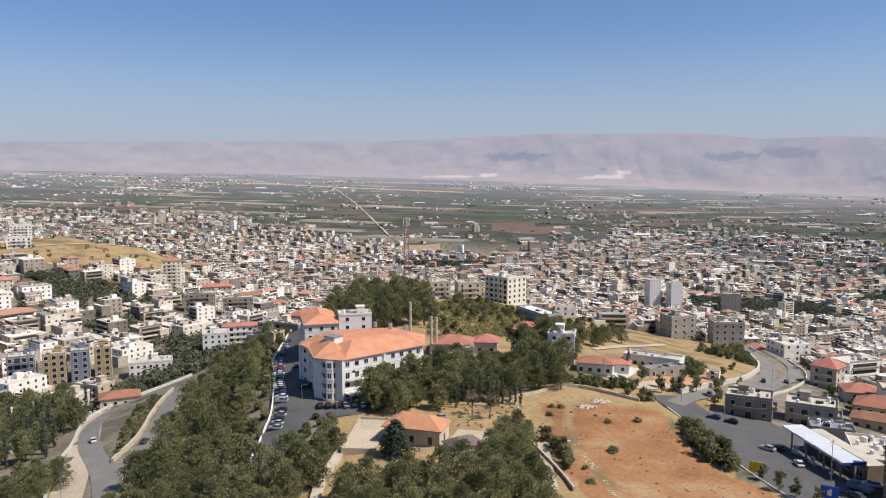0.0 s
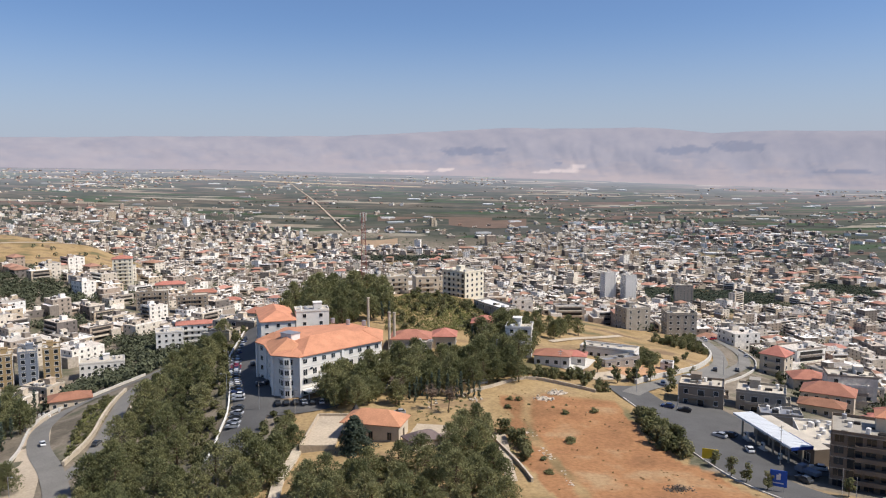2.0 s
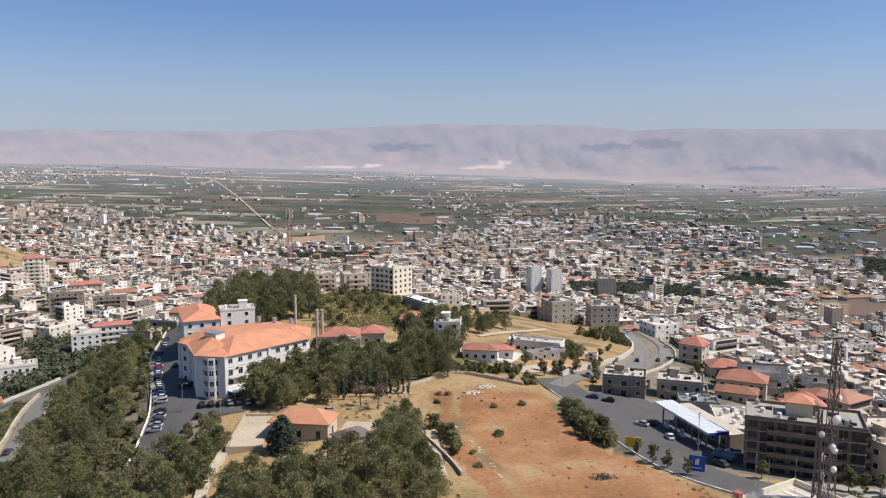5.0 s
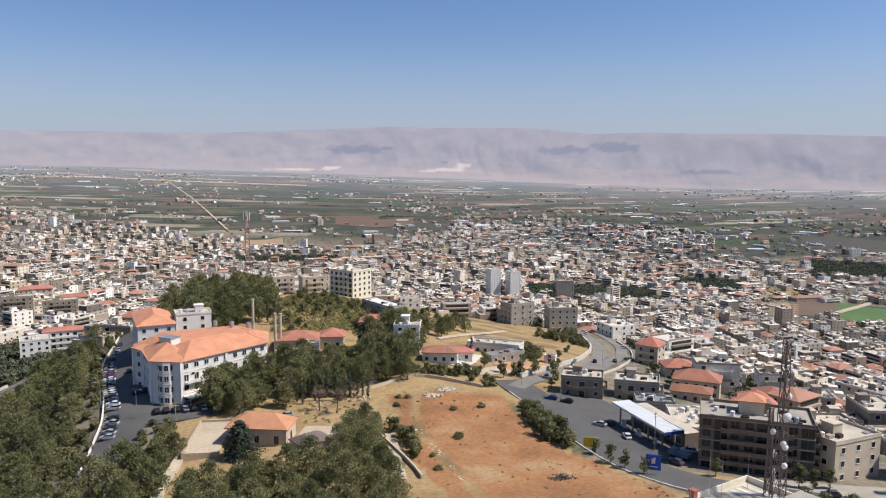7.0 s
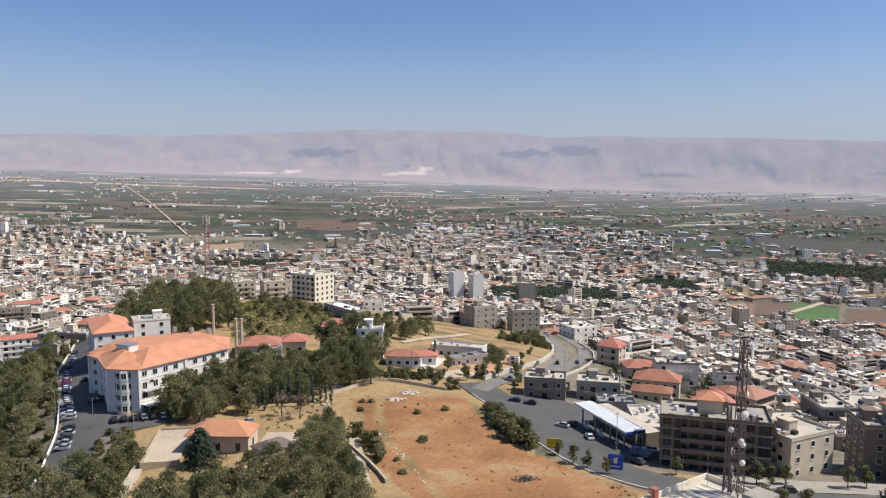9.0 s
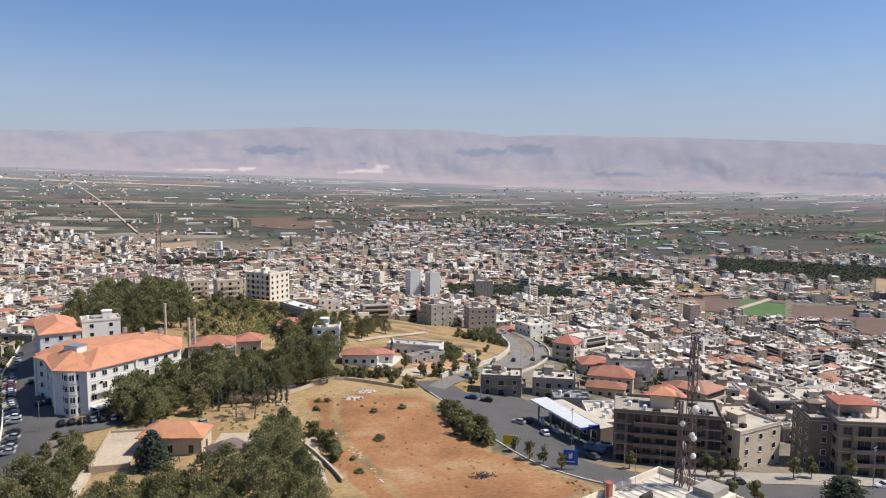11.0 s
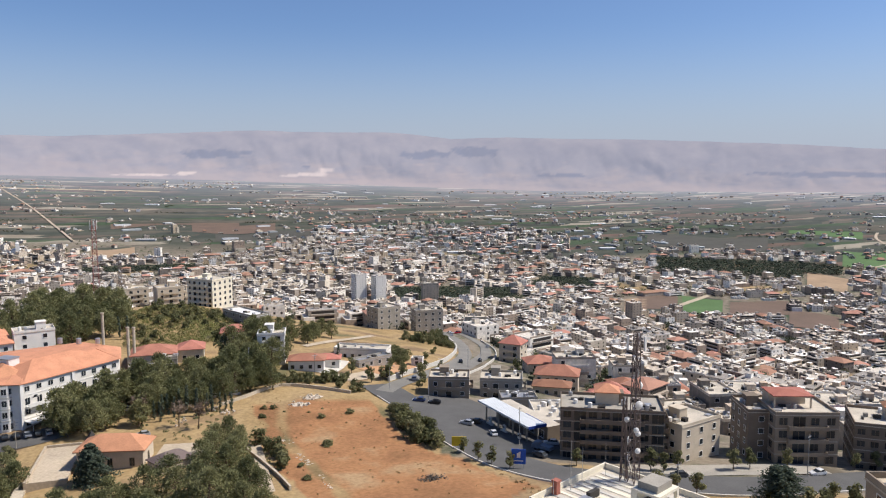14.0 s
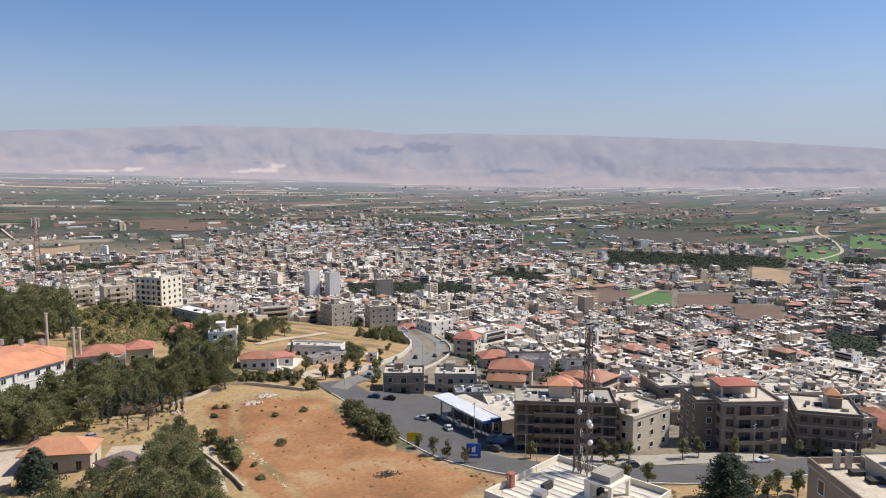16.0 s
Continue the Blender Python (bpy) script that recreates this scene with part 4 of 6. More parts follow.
def scrub(name, poly, n, seed, low, high, leaves, label, keep=None):
    """Undergrowth that nobody could count."""
    rnd = random.Random(seed)
    xs, ys = [p[0] for p in poly], [p[1] for p in poly]
    spots = [(rnd.uniform(min(xs), max(xs)), rnd.uniform(min(ys), max(ys))) for _ in range(n)]
    ok = inside(np.array([p[0] for p in spots]), np.array([p[1] for p in spots]), poly)
    z = ground_many([p[0] for p in spots], [p[1] for p in spots])
    s = Soup()
    for (x, y), good, h in zip(spots, ok, z):
        if good and (not keep or keep(x, y)):
            r = rnd.uniform(low, high)
            for _ in range(22):
                q = Vector((rnd.gauss(0, 1), rnd.gauss(0, 1), abs(rnd.gauss(0, 0.7)))).normalized()
                leaf(s, (x + q.x * r, y + q.y * r, h + q.z * r * 0.9), 0.26, rnd, q)
    tagged(s.ob(name, M[leaves]), label, "undergrowth", kind="stuff")


scrub("undergrowth", SLOPE, 1500, 3, 0.5, 1.3, "bush", "green undergrowth between the pines", lambda x, y: off_roads(x, y, 7))
scrub("undergrowth", [(-6, 304), (-8, 345), (6, 400), (22, 402), (48, 362), (50, 332), (30, 312)], 3600, 4, 0.5, 1.3, "garden", "green garden scrub on the hill")
scrub("undergrowth", [(-30, 190), (-20, 226), (24, 240), (30, 215), (27, 150), (-24, 146)], 420, 5, 0.25, 0.7, "bush", "low scrub round the stone house", lambda x, y: not (-30 < x < 22 and 190 < y < 214))
scrub("undergrowth", [(-104, 230), (-112, 256), (-121, 290), (-113, 300), (-103.5, 262), (-100.5, 236)], 900, 8, 0.4, 1.0, "garden", "green planted strip between the two roads", lambda x, y: off_roads(x, y, 4.6))
scrub("dry_tufts", [(30, 245), (30, 170), (42, 140), (85, 150), (69, 178), (68, 200), (72, 226), (58, 242)], 160, 6, 0.05, 0.2, "straw", "dry grass tufts on the red field")
scrub("dry_tufts", [(78, 166), (90, 146), (110, 128), (140, 115), (120, 100), (80, 140)], 700, 7, 0.15, 0.45, "straw", "dry grass tufts along the road", lambda x, y: clear("main")(x, y, 8.5))


# ---- buildings ----
def window_mesh(w, h, frame, pane, arch=False):
    """A framed window that faces -y, its sill at z 0."""
    key = (w, h, frame.name)
    if key not in WINDOWS:
        f, p = Soup(), Soup()
        t = 0.09
        f.box(-w / 2 - t, -0.10, -t, -w / 2, 0.0, h + t), f.box(w / 2, -0.10, -t, w / 2 + t, 0.0, h + t)
        f.box(-w / 2, -0.10, h, w / 2, 0.0, h + t), f.box(-w / 2 - 0.05, -0.16, -t, w / 2 + 0.05, 0.0, 0.0)
        f.box(-0.03, -0.06, 0, 0.03, -0.03, h)
        p.box(-w / 2, -0.03, 0, w / 2, 0.0, h)
        fo, po = f.ob("window", frame), p.ob("pane", pane)
        WINDOWS[key] = (fo.data, po.data)
        bpy.data.objects.remove(fo), bpy.data.objects.remove(po)
    return WINDOWS[key]


WINDOWS = {}


def put_window(parent, m, w, h, frame=None, pane=None, one=False):
    if one:
        key = ("one", w, h)
        if key not in WINDOWS:
            f = Soup()
            f.box(-w / 2 - 0.1, -0.08, -0.1, -w / 2, 0, h + 0.1), f.box(w / 2, -0.08, -0.1, w / 2 + 0.1, 0, h + 0.1)
            f.box(-w / 2, -0.08, h, w / 2, 0, h + 0.1), f.box(-w / 2, -0.16, -0.1, w / 2, 0, 0), f.box(-w / 2, -0.03, 0, w / 2, 0, h, i=1)
            o = f.ob("window", [frame or M["trim"], pane or M["glass"]])
            WINDOWS[key] = o.data
            bpy.data.objects.remove(o)
        o = new("window", WINDOWS[key])
        o.parent, o.matrix_basis = parent, m
        return o
    f, p = window_mesh(w, h, frame or M["trim"], pane or M["glass"])
    o = new("window", f)
    o.parent, o.matrix_basis = parent, m
    q = new("pane", p)
    q.parent = o
    return o


def sides(w, d):
    """For each face of a w by d block: the length, and the pose of its middle at z 0, facing out."""
    return ((w, pose(0, -d / 2, 0)), (d, pose(w / 2, 0, 0, 0, 0, 90)), (w, pose(0, d / 2, 0, 0, 0, 180)), (d, pose(-w / 2, 0, 0, 0, 0, -90)))


def tank(parent, x, y, z, r=0.6, h=1.3, material=None):
    s = Soup()
    s.tube((0, 0, 0), (0, 0, h), r, r, 10), s.tube((0, 0, h), (0, 0, h + 0.15), r, r * 0.4, 10)
    o = s.ob("water_tank", material or M["trim"], parent)
    o.matrix_basis = pose(x, y, z)
    return o


def building(name, m, w, d, floors, fh=3.1, wall="house_wall", roof="flat", label="", category="building", group="", faces=(0, 1, 3), gap=3.2, win=(1.3, 1.4), balconies=(), rnd=None,
             tanks=2, hood=True, eaves=0.6, rise=2.6, sink=5.0, skip=0.0, base="flat", frame="trim", one=True, clutter=5):
    """A block of flats or a house: walls, slab edges, roof, windows, balconies, a stair head and tanks."""
    rnd = rnd or random.Random(int(w * 100 + d * 10 + floors))
    e = empty(name, m, label, category, group)
    h = floors * fh
    s = Soup()
    s.box(-w / 2, -d / 2, -sink, w / 2, d / 2, h, bottom=False)
    s.ob("wall", M[wall], e)
    for k in range(1, 1 if one else floors):
        s = Soup()
        s.box(-w / 2 - 0.09, -d / 2 - 0.09, k * fh - 0.16, w / 2 + 0.09, d / 2 + 0.09, k * fh + 0.06)
        s.ob("floor_band", M["trim_dull"], e)
    if roof == "flat":
        s = Soup()
        s.box(-w / 2 - 0.15, -d / 2 - 0.15, h + 0.002, w / 2 + 0.15, d / 2 + 0.15, h + 0.22)
        s.ob("roof", M[base], e)
        s = Soup()
        for x0, y0, x1, y1 in ((-w / 2 - 0.1, -d / 2 - 0.1, w / 2 + 0.1, -d / 2 + 0.1), (-w / 2 - 0.1, d / 2 - 0.1, w / 2 + 0.1, d / 2 + 0.1), (-w / 2 - 0.1, -d / 2 + 0.1, -w / 2 + 0.1, d / 2 - 0.1), (w / 2 - 0.1, -d / 2 + 0.1, w / 2 + 0.1, d / 2 - 0.1)):
            s.box(x0, y0, h + 0.22, x1, y1, h + 0.95)
        s.ob("parapet", M[wall], e)
        if hood:
            s = Soup()
            a, b = rnd.uniform(-0.2, 0.2) * w, rnd.uniform(0, 0.25) * d
            s.box(a - 1.6, b - 1.8, h + 0.22, a + 1.6, b + 1.8, h + 2.9), s.box(a - 1.8, b - 2.0, h + 2.9, a + 1.8, b + 2.0, h + 3.08)
            s.ob("stair_head", M[wall], e)
        s = Soup()
        for _ in range(clutter):
            p, q, u, v = rnd.uniform(-0.42, 0.42) * w, rnd.uniform(-0.42, 0.42) * d, rnd.uniform(0.3, 1.1), rnd.uniform(0.25, 0.8)
            s.box(p - u, q - v, h + 0.22, p + u, q + v, h + 0.22 + rnd.uniform(0.3, 1.1), Matrix.Translation((0, 0, 0)), rnd.choice((0, 1, 2)))
        if clutter:
            tagged(s.ob("roof_clutter", [M["steel"], M["concrete"], M["dark"]], e), kind="stuff")
        for k in range(tanks):
            tank(e, rnd.uniform(-0.4, 0.4) * w, rnd.uniform(-0.4, 0.4) * d, h + 0.22, rnd.uniform(0.5, 0.65), rnd.uniform(1.0, 1.5), M["trim"] if rnd.random() < 0.7 else M["steel"])
    else:
        s = Soup()
        s.hip(-w / 2 - eaves, -d / 2 - eaves, h + 0.3, w / 2 + eaves, d / 2 + eaves, rise)
        s.ob("roof", M["roof" if name in ("wing", "stone_house") else "house_roof"], e)
    for k, (length, q) in enumerate(sides(w, d)):
        if k not in faces:
            continue
        n = max(1, int((length - 1.0) / gap))
        for f in range(floors):
            for j in range(n):
                x = (j + 0.5 - n / 2) * length / n
                wide = win[0] * (1.5 if k in balconies and j % 3 == 1 else 1)
                tall = win[1] * (1.45 if k in balconies and j % 3 == 1 else 1)
                if rnd.random() < skip:
                    continue
                put_window(e, q @ pose(x, 0, f * fh + (0.35 if tall > win[1] * 1.2 else 0.95)), wide, tall, M[frame], one=one)
            if k in balconies and f:
                b = Soup()
                span = length * 0.62
                b.box(-span / 2, -1.5, -0.16, span / 2, 0, 0), b.box(-span / 2, -1.5, 0, span / 2, -1.38, 0.95)
                b.box(-span / 2, -1.38, 0, -span / 2 + 0.1, 0, 0.95), b.box(span / 2 - 0.1, -1.38, 0, span / 2, 0, 0.95)
                o = b.ob("balcony", M[wall], e)
                o.matrix_basis = q @ pose(0, 0, f * fh)
    return e


def at(x, y, rot=0.0, dz=0.0):
    return pose(x, y, ground(x, y) + dz, 0, 0, rot)


# ---- the town on the slopes and the plain ----
ORCHARDS = [(38.1, 50.3, 1520, 1743), (18.2, 27.6, 1111, 1267), (28.9, 33.7, 1300, 1416), (52.9, 56.7, 690, 883), (52.3, 56.4, 1662, 1796), (18.1, 22.5, 1128, 1222), (-4.0, 4.0, 1560, 1640)]


def orchard(a, r):
    return any(a0 < a < a1 and r0 < r < r1 for a0, a1, r0, r1 in ORCHARDS)


def open_plot(a, r):
    return any(a0 - 0.3 < a < a1 + 0.3 and r0 - 30 < r < r1 + 12 for a0, a1, r0, r1 in OPEN_PLOTS)


GROVES = ((-150, 440, 30), (-165, 480, 22), (-300, 610, 36), (-255, 590, 22), (-340, 640, 20), (-120, 398, 22), (-142, 366, 26), (-190, 370, 18), (-230, 520, 20), (-215, 640, 18), (205, 330, 13), (252, 420, 15), (225, 470, 12), (300, 380, 14), (-100, 520, 16), (-80, 480, 18), (470, 900, 16), (380, 760, 15), (560, 700, 18), (610, 560, 16), (440, 560, 13), (330, 600, 14), (520, 1010, 20), (700, 820, 20))
KEEP_OUT = ((-140, 318, 12), (152, 398, 12), (128, 404, 12), (192, 418, 11), (163, 312, 12), (100, 239.5, 11), (120, 238.5, 11), (155, 257, 13), (146, 246, 10), (121, 196, 14), (118, 222, 10), (-137, 446, 12), (-126, 462, 15), (-236, 384, 14), (-216, 392, 14), (-197, 401, 11), (-185, 407, 11),
            (-175, 412, 11), (-160, 404, 15), (16, 478, 12), (-4, 492, 13), (28, 492, 11), (52, 520, 11), (302, 1072, 14), (330, 1064, 14), (395, 1020, 16), (-256, 705, 16), (-212, 700, 18), (-184, 706, 18), (-160, 716, 14), (-196, 600, 16), (-168, 610, 16), (203, 118, 12), (183, 137, 14), (162, 147, 14), (135, 160, 14))


def taken(x, y, size=8.0):
    return any((x - p) ** 2 + (y - q) ** 2 < (s + size) ** 2 for p, q, s in KEEP_OUT) or any((x - p) ** 2 + (y - q) ** 2 < (s + 2) ** 2 for p, q, s in GROVES)


def hill_top(x, y):
    """Ground near the camera's hill that holds its own, separately placed things."""
    r, a = math.hypot(x, y), math.degrees(math.atan2(x, y))
    if r < 235 or (-10.5 < a < 17 and r < 455) or (-25 < a <= -10.5 and r < 370) or (17 <= a < 29 and r < (420 if a < 22 else 335)):
        return True
    if a <= -25 and r < 350:
        return True
    return bool(inside(np.array([x]), np.array([y]), LEFT_GRASS)[0]) or (a > 26 and r < 250) or (a > 40 and r < 255)


road_lines = [along(ROADS[k], 6) for k in ("zig", "zig_back", "outer", "inner", "main")]


def near_road(x, y, w):
    return any((q.x - x) ** 2 + (q.y - y) ** 2 < w * w for c in road_lines for q in c)


def town_templates():
    """Blocks and houses that are set down again and again, each with its own parts."""
    out = []
    for k, (w, d, floors, roof, balc) in enumerate(((14, 11, 3, "flat", (0,)), (11, 10, 2, "flat", (1,)), (17, 11, 4, "flat", (0, 1)), (11, 9, 1, "flat", ()), (13, 11, 2, "hip", (0,)),
                                                    (10, 9, 2, "hip", ()), (15, 11, 3, "flat", (3, 0)), (11, 11, 4, "flat", (0, 1)), (19, 10, 2, "flat", (0,)))):
        text = "pale stone-faced house with a red tiled hipped roof" if roof == "hip" else "weathered concrete block of flats with a flat roof and tanks"
        out.append((building("house" if floors < 3 else "apartment_building", pose(0, -400, 60), w, d, floors, 3.1, "house_wall", roof, text, "building", "buildings of the town",
                             faces=(0, 1, 3), gap=4.2, balconies=balc, rnd=random.Random(k), win=(1.5, 1.5), tanks=2, skip=0.3, one=True, clutter=12), max(w, d)))
    return out


def set_town():
    """Blocks near the hill, copied with their parts; returns what they cover."""
    rnd = random.Random(5)
    templates, used, count = town_templates(), [], 0
    first = [True] * len(templates)
    for r in np.geomspace(238, 640, 44):
        a = -33 + rnd.random() * 2
        while a < 58:
            a += math.degrees(17.5 / r) * rnd.uniform(0.9, 1.5)
            rr = r * rnd.uniform(0.985, 1.015)
            x, y = rr * math.sin(radians(a)), rr * math.cos(radians(a))
            if hill_top(x, y) or taken(x, y) or near_road(x, y, 13) or rnd.random() < (0.3 if a < -8 else 0.14) or any((x - p) ** 2 + (y - q) ** 2 < (s + 9) ** 2 * 0.72 for p, q, s in used):
                continue
            if count > 78:
                return used
            k = rnd.choice((0, 1, 1, 2, 3, 3, 4, 1, 6, 7, 8, 3, 0, 5) if a > -8 else (1, 3, 4, 5, 1, 3, 5, 8, 0))
            ob, size = templates[k]
            district = -a + 28 * math.sin(x / 170) + 20 * math.cos(y / 130)
            turn = district + rnd.choice((0, 90, -90, 0, 0)) + rnd.uniform(-5, 5)
            m = at(x, y, turn, -0.3)
            if first[k]:
                ob.matrix_basis, first[k] = m, False
            else:
                copy_thing(ob, m)
            used.append((x, y, size / 2))
            count += 1
    return used


NEAR_TOWN = []


def pane(s, m, x0, x1, z0, z1):
    """A dark pane just proud of a far wall."""
    s.quad(*(m @ Vector(p) for p in ((x0, -0.05, z0), (x1, -0.05, z0), (x1, -0.05, z1), (x0, -0.05, z1))), 2)


def far_block(s, x, y, w, d, floors, turn, rnd, detail, panes=True):
    """One block of the far town: walls, roof, stair head, tanks and real window boxes."""
    z = ground(x, y) if detail > 1 else rnd.ground
    m = pose(x, y, z, 0, 0, turn)
    h = floors * 3.1
    hipped = rnd.random() < 0.15 and floors < 4
    if hipped:
        s.box(-w / 2, -d / 2, -3, w / 2, d / 2, h, m, 0, bottom=False)
        s.hip(-w / 2 - 0.5, -d / 2 - 0.5, h + 0.2, w / 2 + 0.5, d / 2 + 0.5, 2.4, m, 3)
    else:
        s.box(-w / 2, -d / 2, -3, w / 2, d / 2, h, m, 0, 1, bottom=False)
        a, b = rnd.uniform(-0.25, 0.25) * w, rnd.uniform(-0.2, 0.3) * d
        s.box(a - 1.8, b - 1.8, h, a + 1.8, b + 1.8, h + 2.7, m, 0, 1, bottom=False)
        for _ in range(2):
            p, q = rnd.uniform(-0.4, 0.4) * w, rnd.uniform(-0.4, 0.4) * d
            s.box(p - 0.7, q - 0.7, h, p + 0.7, q + 0.7, h + 1.4, m, 4 if rnd.random() < 0.6 else 2, bottom=False)
        if rnd.random() < 0.5:
            for y0, y1 in ((-d / 2, -d / 2 + 0.3), (d / 2 - 0.3, d / 2)):
                s.box(-w / 2, y0, h, w / 2, y1, h + 0.9, m, 0, bottom=False)
    for _ in range(3):
        p, q, u, v = rnd.uniform(-0.42, 0.42) * w, rnd.uniform(-0.42, 0.42) * d, rnd.uniform(0.3, 1.4), rnd.uniform(0.3, 1.0)
        if floors < 6 and not hipped:
            s.box(p - u, q - v, h, p + u, q + v, h + rnd.uniform(0.4, 1.2), m, rnd.choice((0, 1, 2, 4)), bottom=False)
    if rnd.random() < 0.45:
        side, low = rnd.choice((-1, 1)), rnd.uniform(0.35, 0.75) * h
        s.box(side * w / 2 - 3, -d / 2 - rnd.uniform(0, 3), -3, side * w / 2 + 3.5, d / 2 - 2, low, m, 0, 1, bottom=False)
    style = rnd.random()
    for k, (length, q) in enumerate(sides(w, d)):
        if not panes or (m.to_3x3() @ q.to_3x3() @ Vector((0, -1, 0))).dot(Vector((x, y, 0)).normalized()) > 0.1:
            continue
        for f in range(floors):
            zz = f * 3.1
            if style < 0.45 and k % 2 == 0:
                span = length * 0.8
                pane(s, m @ q, -span / 2, span / 2, zz + 0.9, zz + 2.5)
                if f:
                    s.box(-span / 2 - 0.3, -1.2, zz - 0.1, span / 2 + 0.3, 0, zz + 0.75, m @ q, 0)
            else:
                n = max(1, int(length / 4.0))
                for j in range(n):
                    c = (j + 0.5 - n / 2) * length / n
                    if rnd.random() < 0.85:
                        pane(s, m @ q, c - 0.6, c + 0.6, zz + 0.95, zz + 2.3)


class Dice(random.Random):
    ground = 0.0


def build_far_town(covered):
    rnd = Dice(9)
    spots = []
    for r in np.geomspace(290, 2900, 134):
        a = -35 + rnd.random()
        while a < 59:
            gap = 18.5 if a > 12 and r < 1050 else 20 if r < 1100 else 21
            a += math.degrees(gap / r) * rnd.uniform(0.85, 1.5)
            rr = r * rnd.uniform(0.992, 1.008)
            x, y = rr * math.sin(radians(a)), rr * math.cos(radians(a))
            edge = 1830 - 7 * (a - 5) + 130 * float(wobble(np.array([x]), np.array([y]), 160, 3)[0])
            if a < -8:
                edge += 180 + 520 * min(1.0, (-8 - a) / 12)
            elif 6 < a < 38:
                edge += 780 * math.sin(math.pi * (a - 6) / 32) ** 1.5
            elif a >= 38:
                edge += 330
            if rr > edge and rnd.random() > (0.3 if float(wobble(np.array([x]), np.array([y]), 110, 5)[0]) > 0.55 + (rr - edge) / 1600 else 0.03):
                continue
            thin = (0.28 if a < -8 and rr < 1000 else 0.14) + 0.45 * max(0.0, float(wobble(np.array([x]), np.array([y]), 60, 1)[0]) - 0.45)
            if hill_top(x, y) or taken(x, y) or orchard(a, rr) or open_plot(a, rr) or near_road(x, y, 12) or rnd.random() < thin:
                continue
            if rr < 720 and any((x - p) ** 2 + (y - q) ** 2 < (t + 9) ** 2 for p, q, t in covered):
                continue
            spots.append((x, y, a, rr))
    z = ground_many([p[0] for p in spots], [p[1] for p in spots])
    groups = [Soup() for _ in range(5)]
    for (x, y, a, r), h in zip(spots, z):
        rnd.ground = float(h)
        s = groups[min(4, int((a + 35) / 19))]
        district = 25 * math.sin(x / 230) + 22 * math.cos(y / 190)
        floors = rnd.choice((1, 1, 2, 2, 2, 2, 3, 3, 3, 4))
        w, d = rnd.uniform(11, 21), rnd.uniform(10, 15)
        if a > 12 and r < 1050:
            w, d, floors = rnd.uniform(10, 20), rnd.uniform(9, 15), rnd.choice((1, 1, 2, 2, 2, 3, 3, 4))
        if rnd.random() < (0.05 if r > 1200 else 0.01):
            w, d, floors = rnd.uniform(26, 52), rnd.uniform(16, 26), 2
        if r > 850 and rnd.random() < 0.006:
            floors = rnd.choice((6, 7, 8))
        far_block(s, x, y, w, d, floors, district + rnd.choice((0, 90)) + rnd.uniform(-4, 4), rnd, 1)
    for s in groups:
        o = s.ob("far_town", [M["town_wall"], M["town_roof"], M["dark"], M["roof_far"], M["trim"]])
        tagged(o, "crowded pale concrete houses and flats of the valley town", "town", kind="stuff")
    return len(spots)


def build_plain():
    """Hamlets, sheds and greenhouses scattered over the farmed plain."""
    rnd = Dice(21)
    s, t = Soup(), Soup()
    for k in range(300):
        a, r = rnd.uniform(-34, 58) if k < 130 else rnd.uniform(-34, -4) if k < 200 else rnd.uniform(6, 58), 1900 + (2450 if k < 200 else 1300) * rnd.random() ** 0.9
        n = rnd.choice((1, 2, 3, 6, 14)) if r < 3600 else rnd.choice((3, 8, 22))
        for _ in range(n):
            aa, rr = a + rnd.gauss(0, 1.3) * n ** 0.5 * 0.35, r + rnd.gauss(0, 18) * n ** 0.4
            x, y = rr * math.sin(radians(aa)), rr * math.cos(radians(aa))
            rnd.ground = ground(x, y)
            far_block(s, x, y, rnd.uniform(8, 16), rnd.uniform(8, 12), rnd.choice((1, 1, 1, 2)), rnd.uniform(0, 180), rnd, 1, rr < 2500)
    tagged(s.ob("plain_houses", [M["town_wall"], M["town_roof"], M["dark"], M["roof_far"], M["trim"]]), "small pale farm houses scattered over the plain", "houses", kind="stuff")
    for k in range(190):
        a, r = (rnd.uniform(13, 27), rnd.uniform(1750, 2250)) if k > 158 else (rnd.uniform(-34, 58), rnd.uniform(1750, 4300)) if k < 130 else (rnd.uniform(8, 36), rnd.uniform(1650, 2400))
        x, y = r * math.sin(radians(a)), r * math.cos(radians(a))
        m = pose(x, y, ground(x, y), 0, 0, -a + rnd.uniform(-25, 25))
        w, d = rnd.uniform(20, 55) * (1.25 if k > 158 else 1), rnd.uniform(9, 22)
        t.box(-w / 2, -d / 2, -1, w / 2, d / 2, 3.5, m, 0, bottom=False), t.hip(-w / 2, -d / 2, 3.6, w / 2, d / 2, 1.2, m, 0)
    tagged(t.ob("greenhouses", ramp_mat("sheeting", ((0.6, 0.6, 0.59), (0.40, 0.42, 0.42), (0.82, 0.82, 0.80), (0.34, 0.34, 0.33)))), "long pale sheds and greenhouses among the fields", "sheds", kind="stuff")


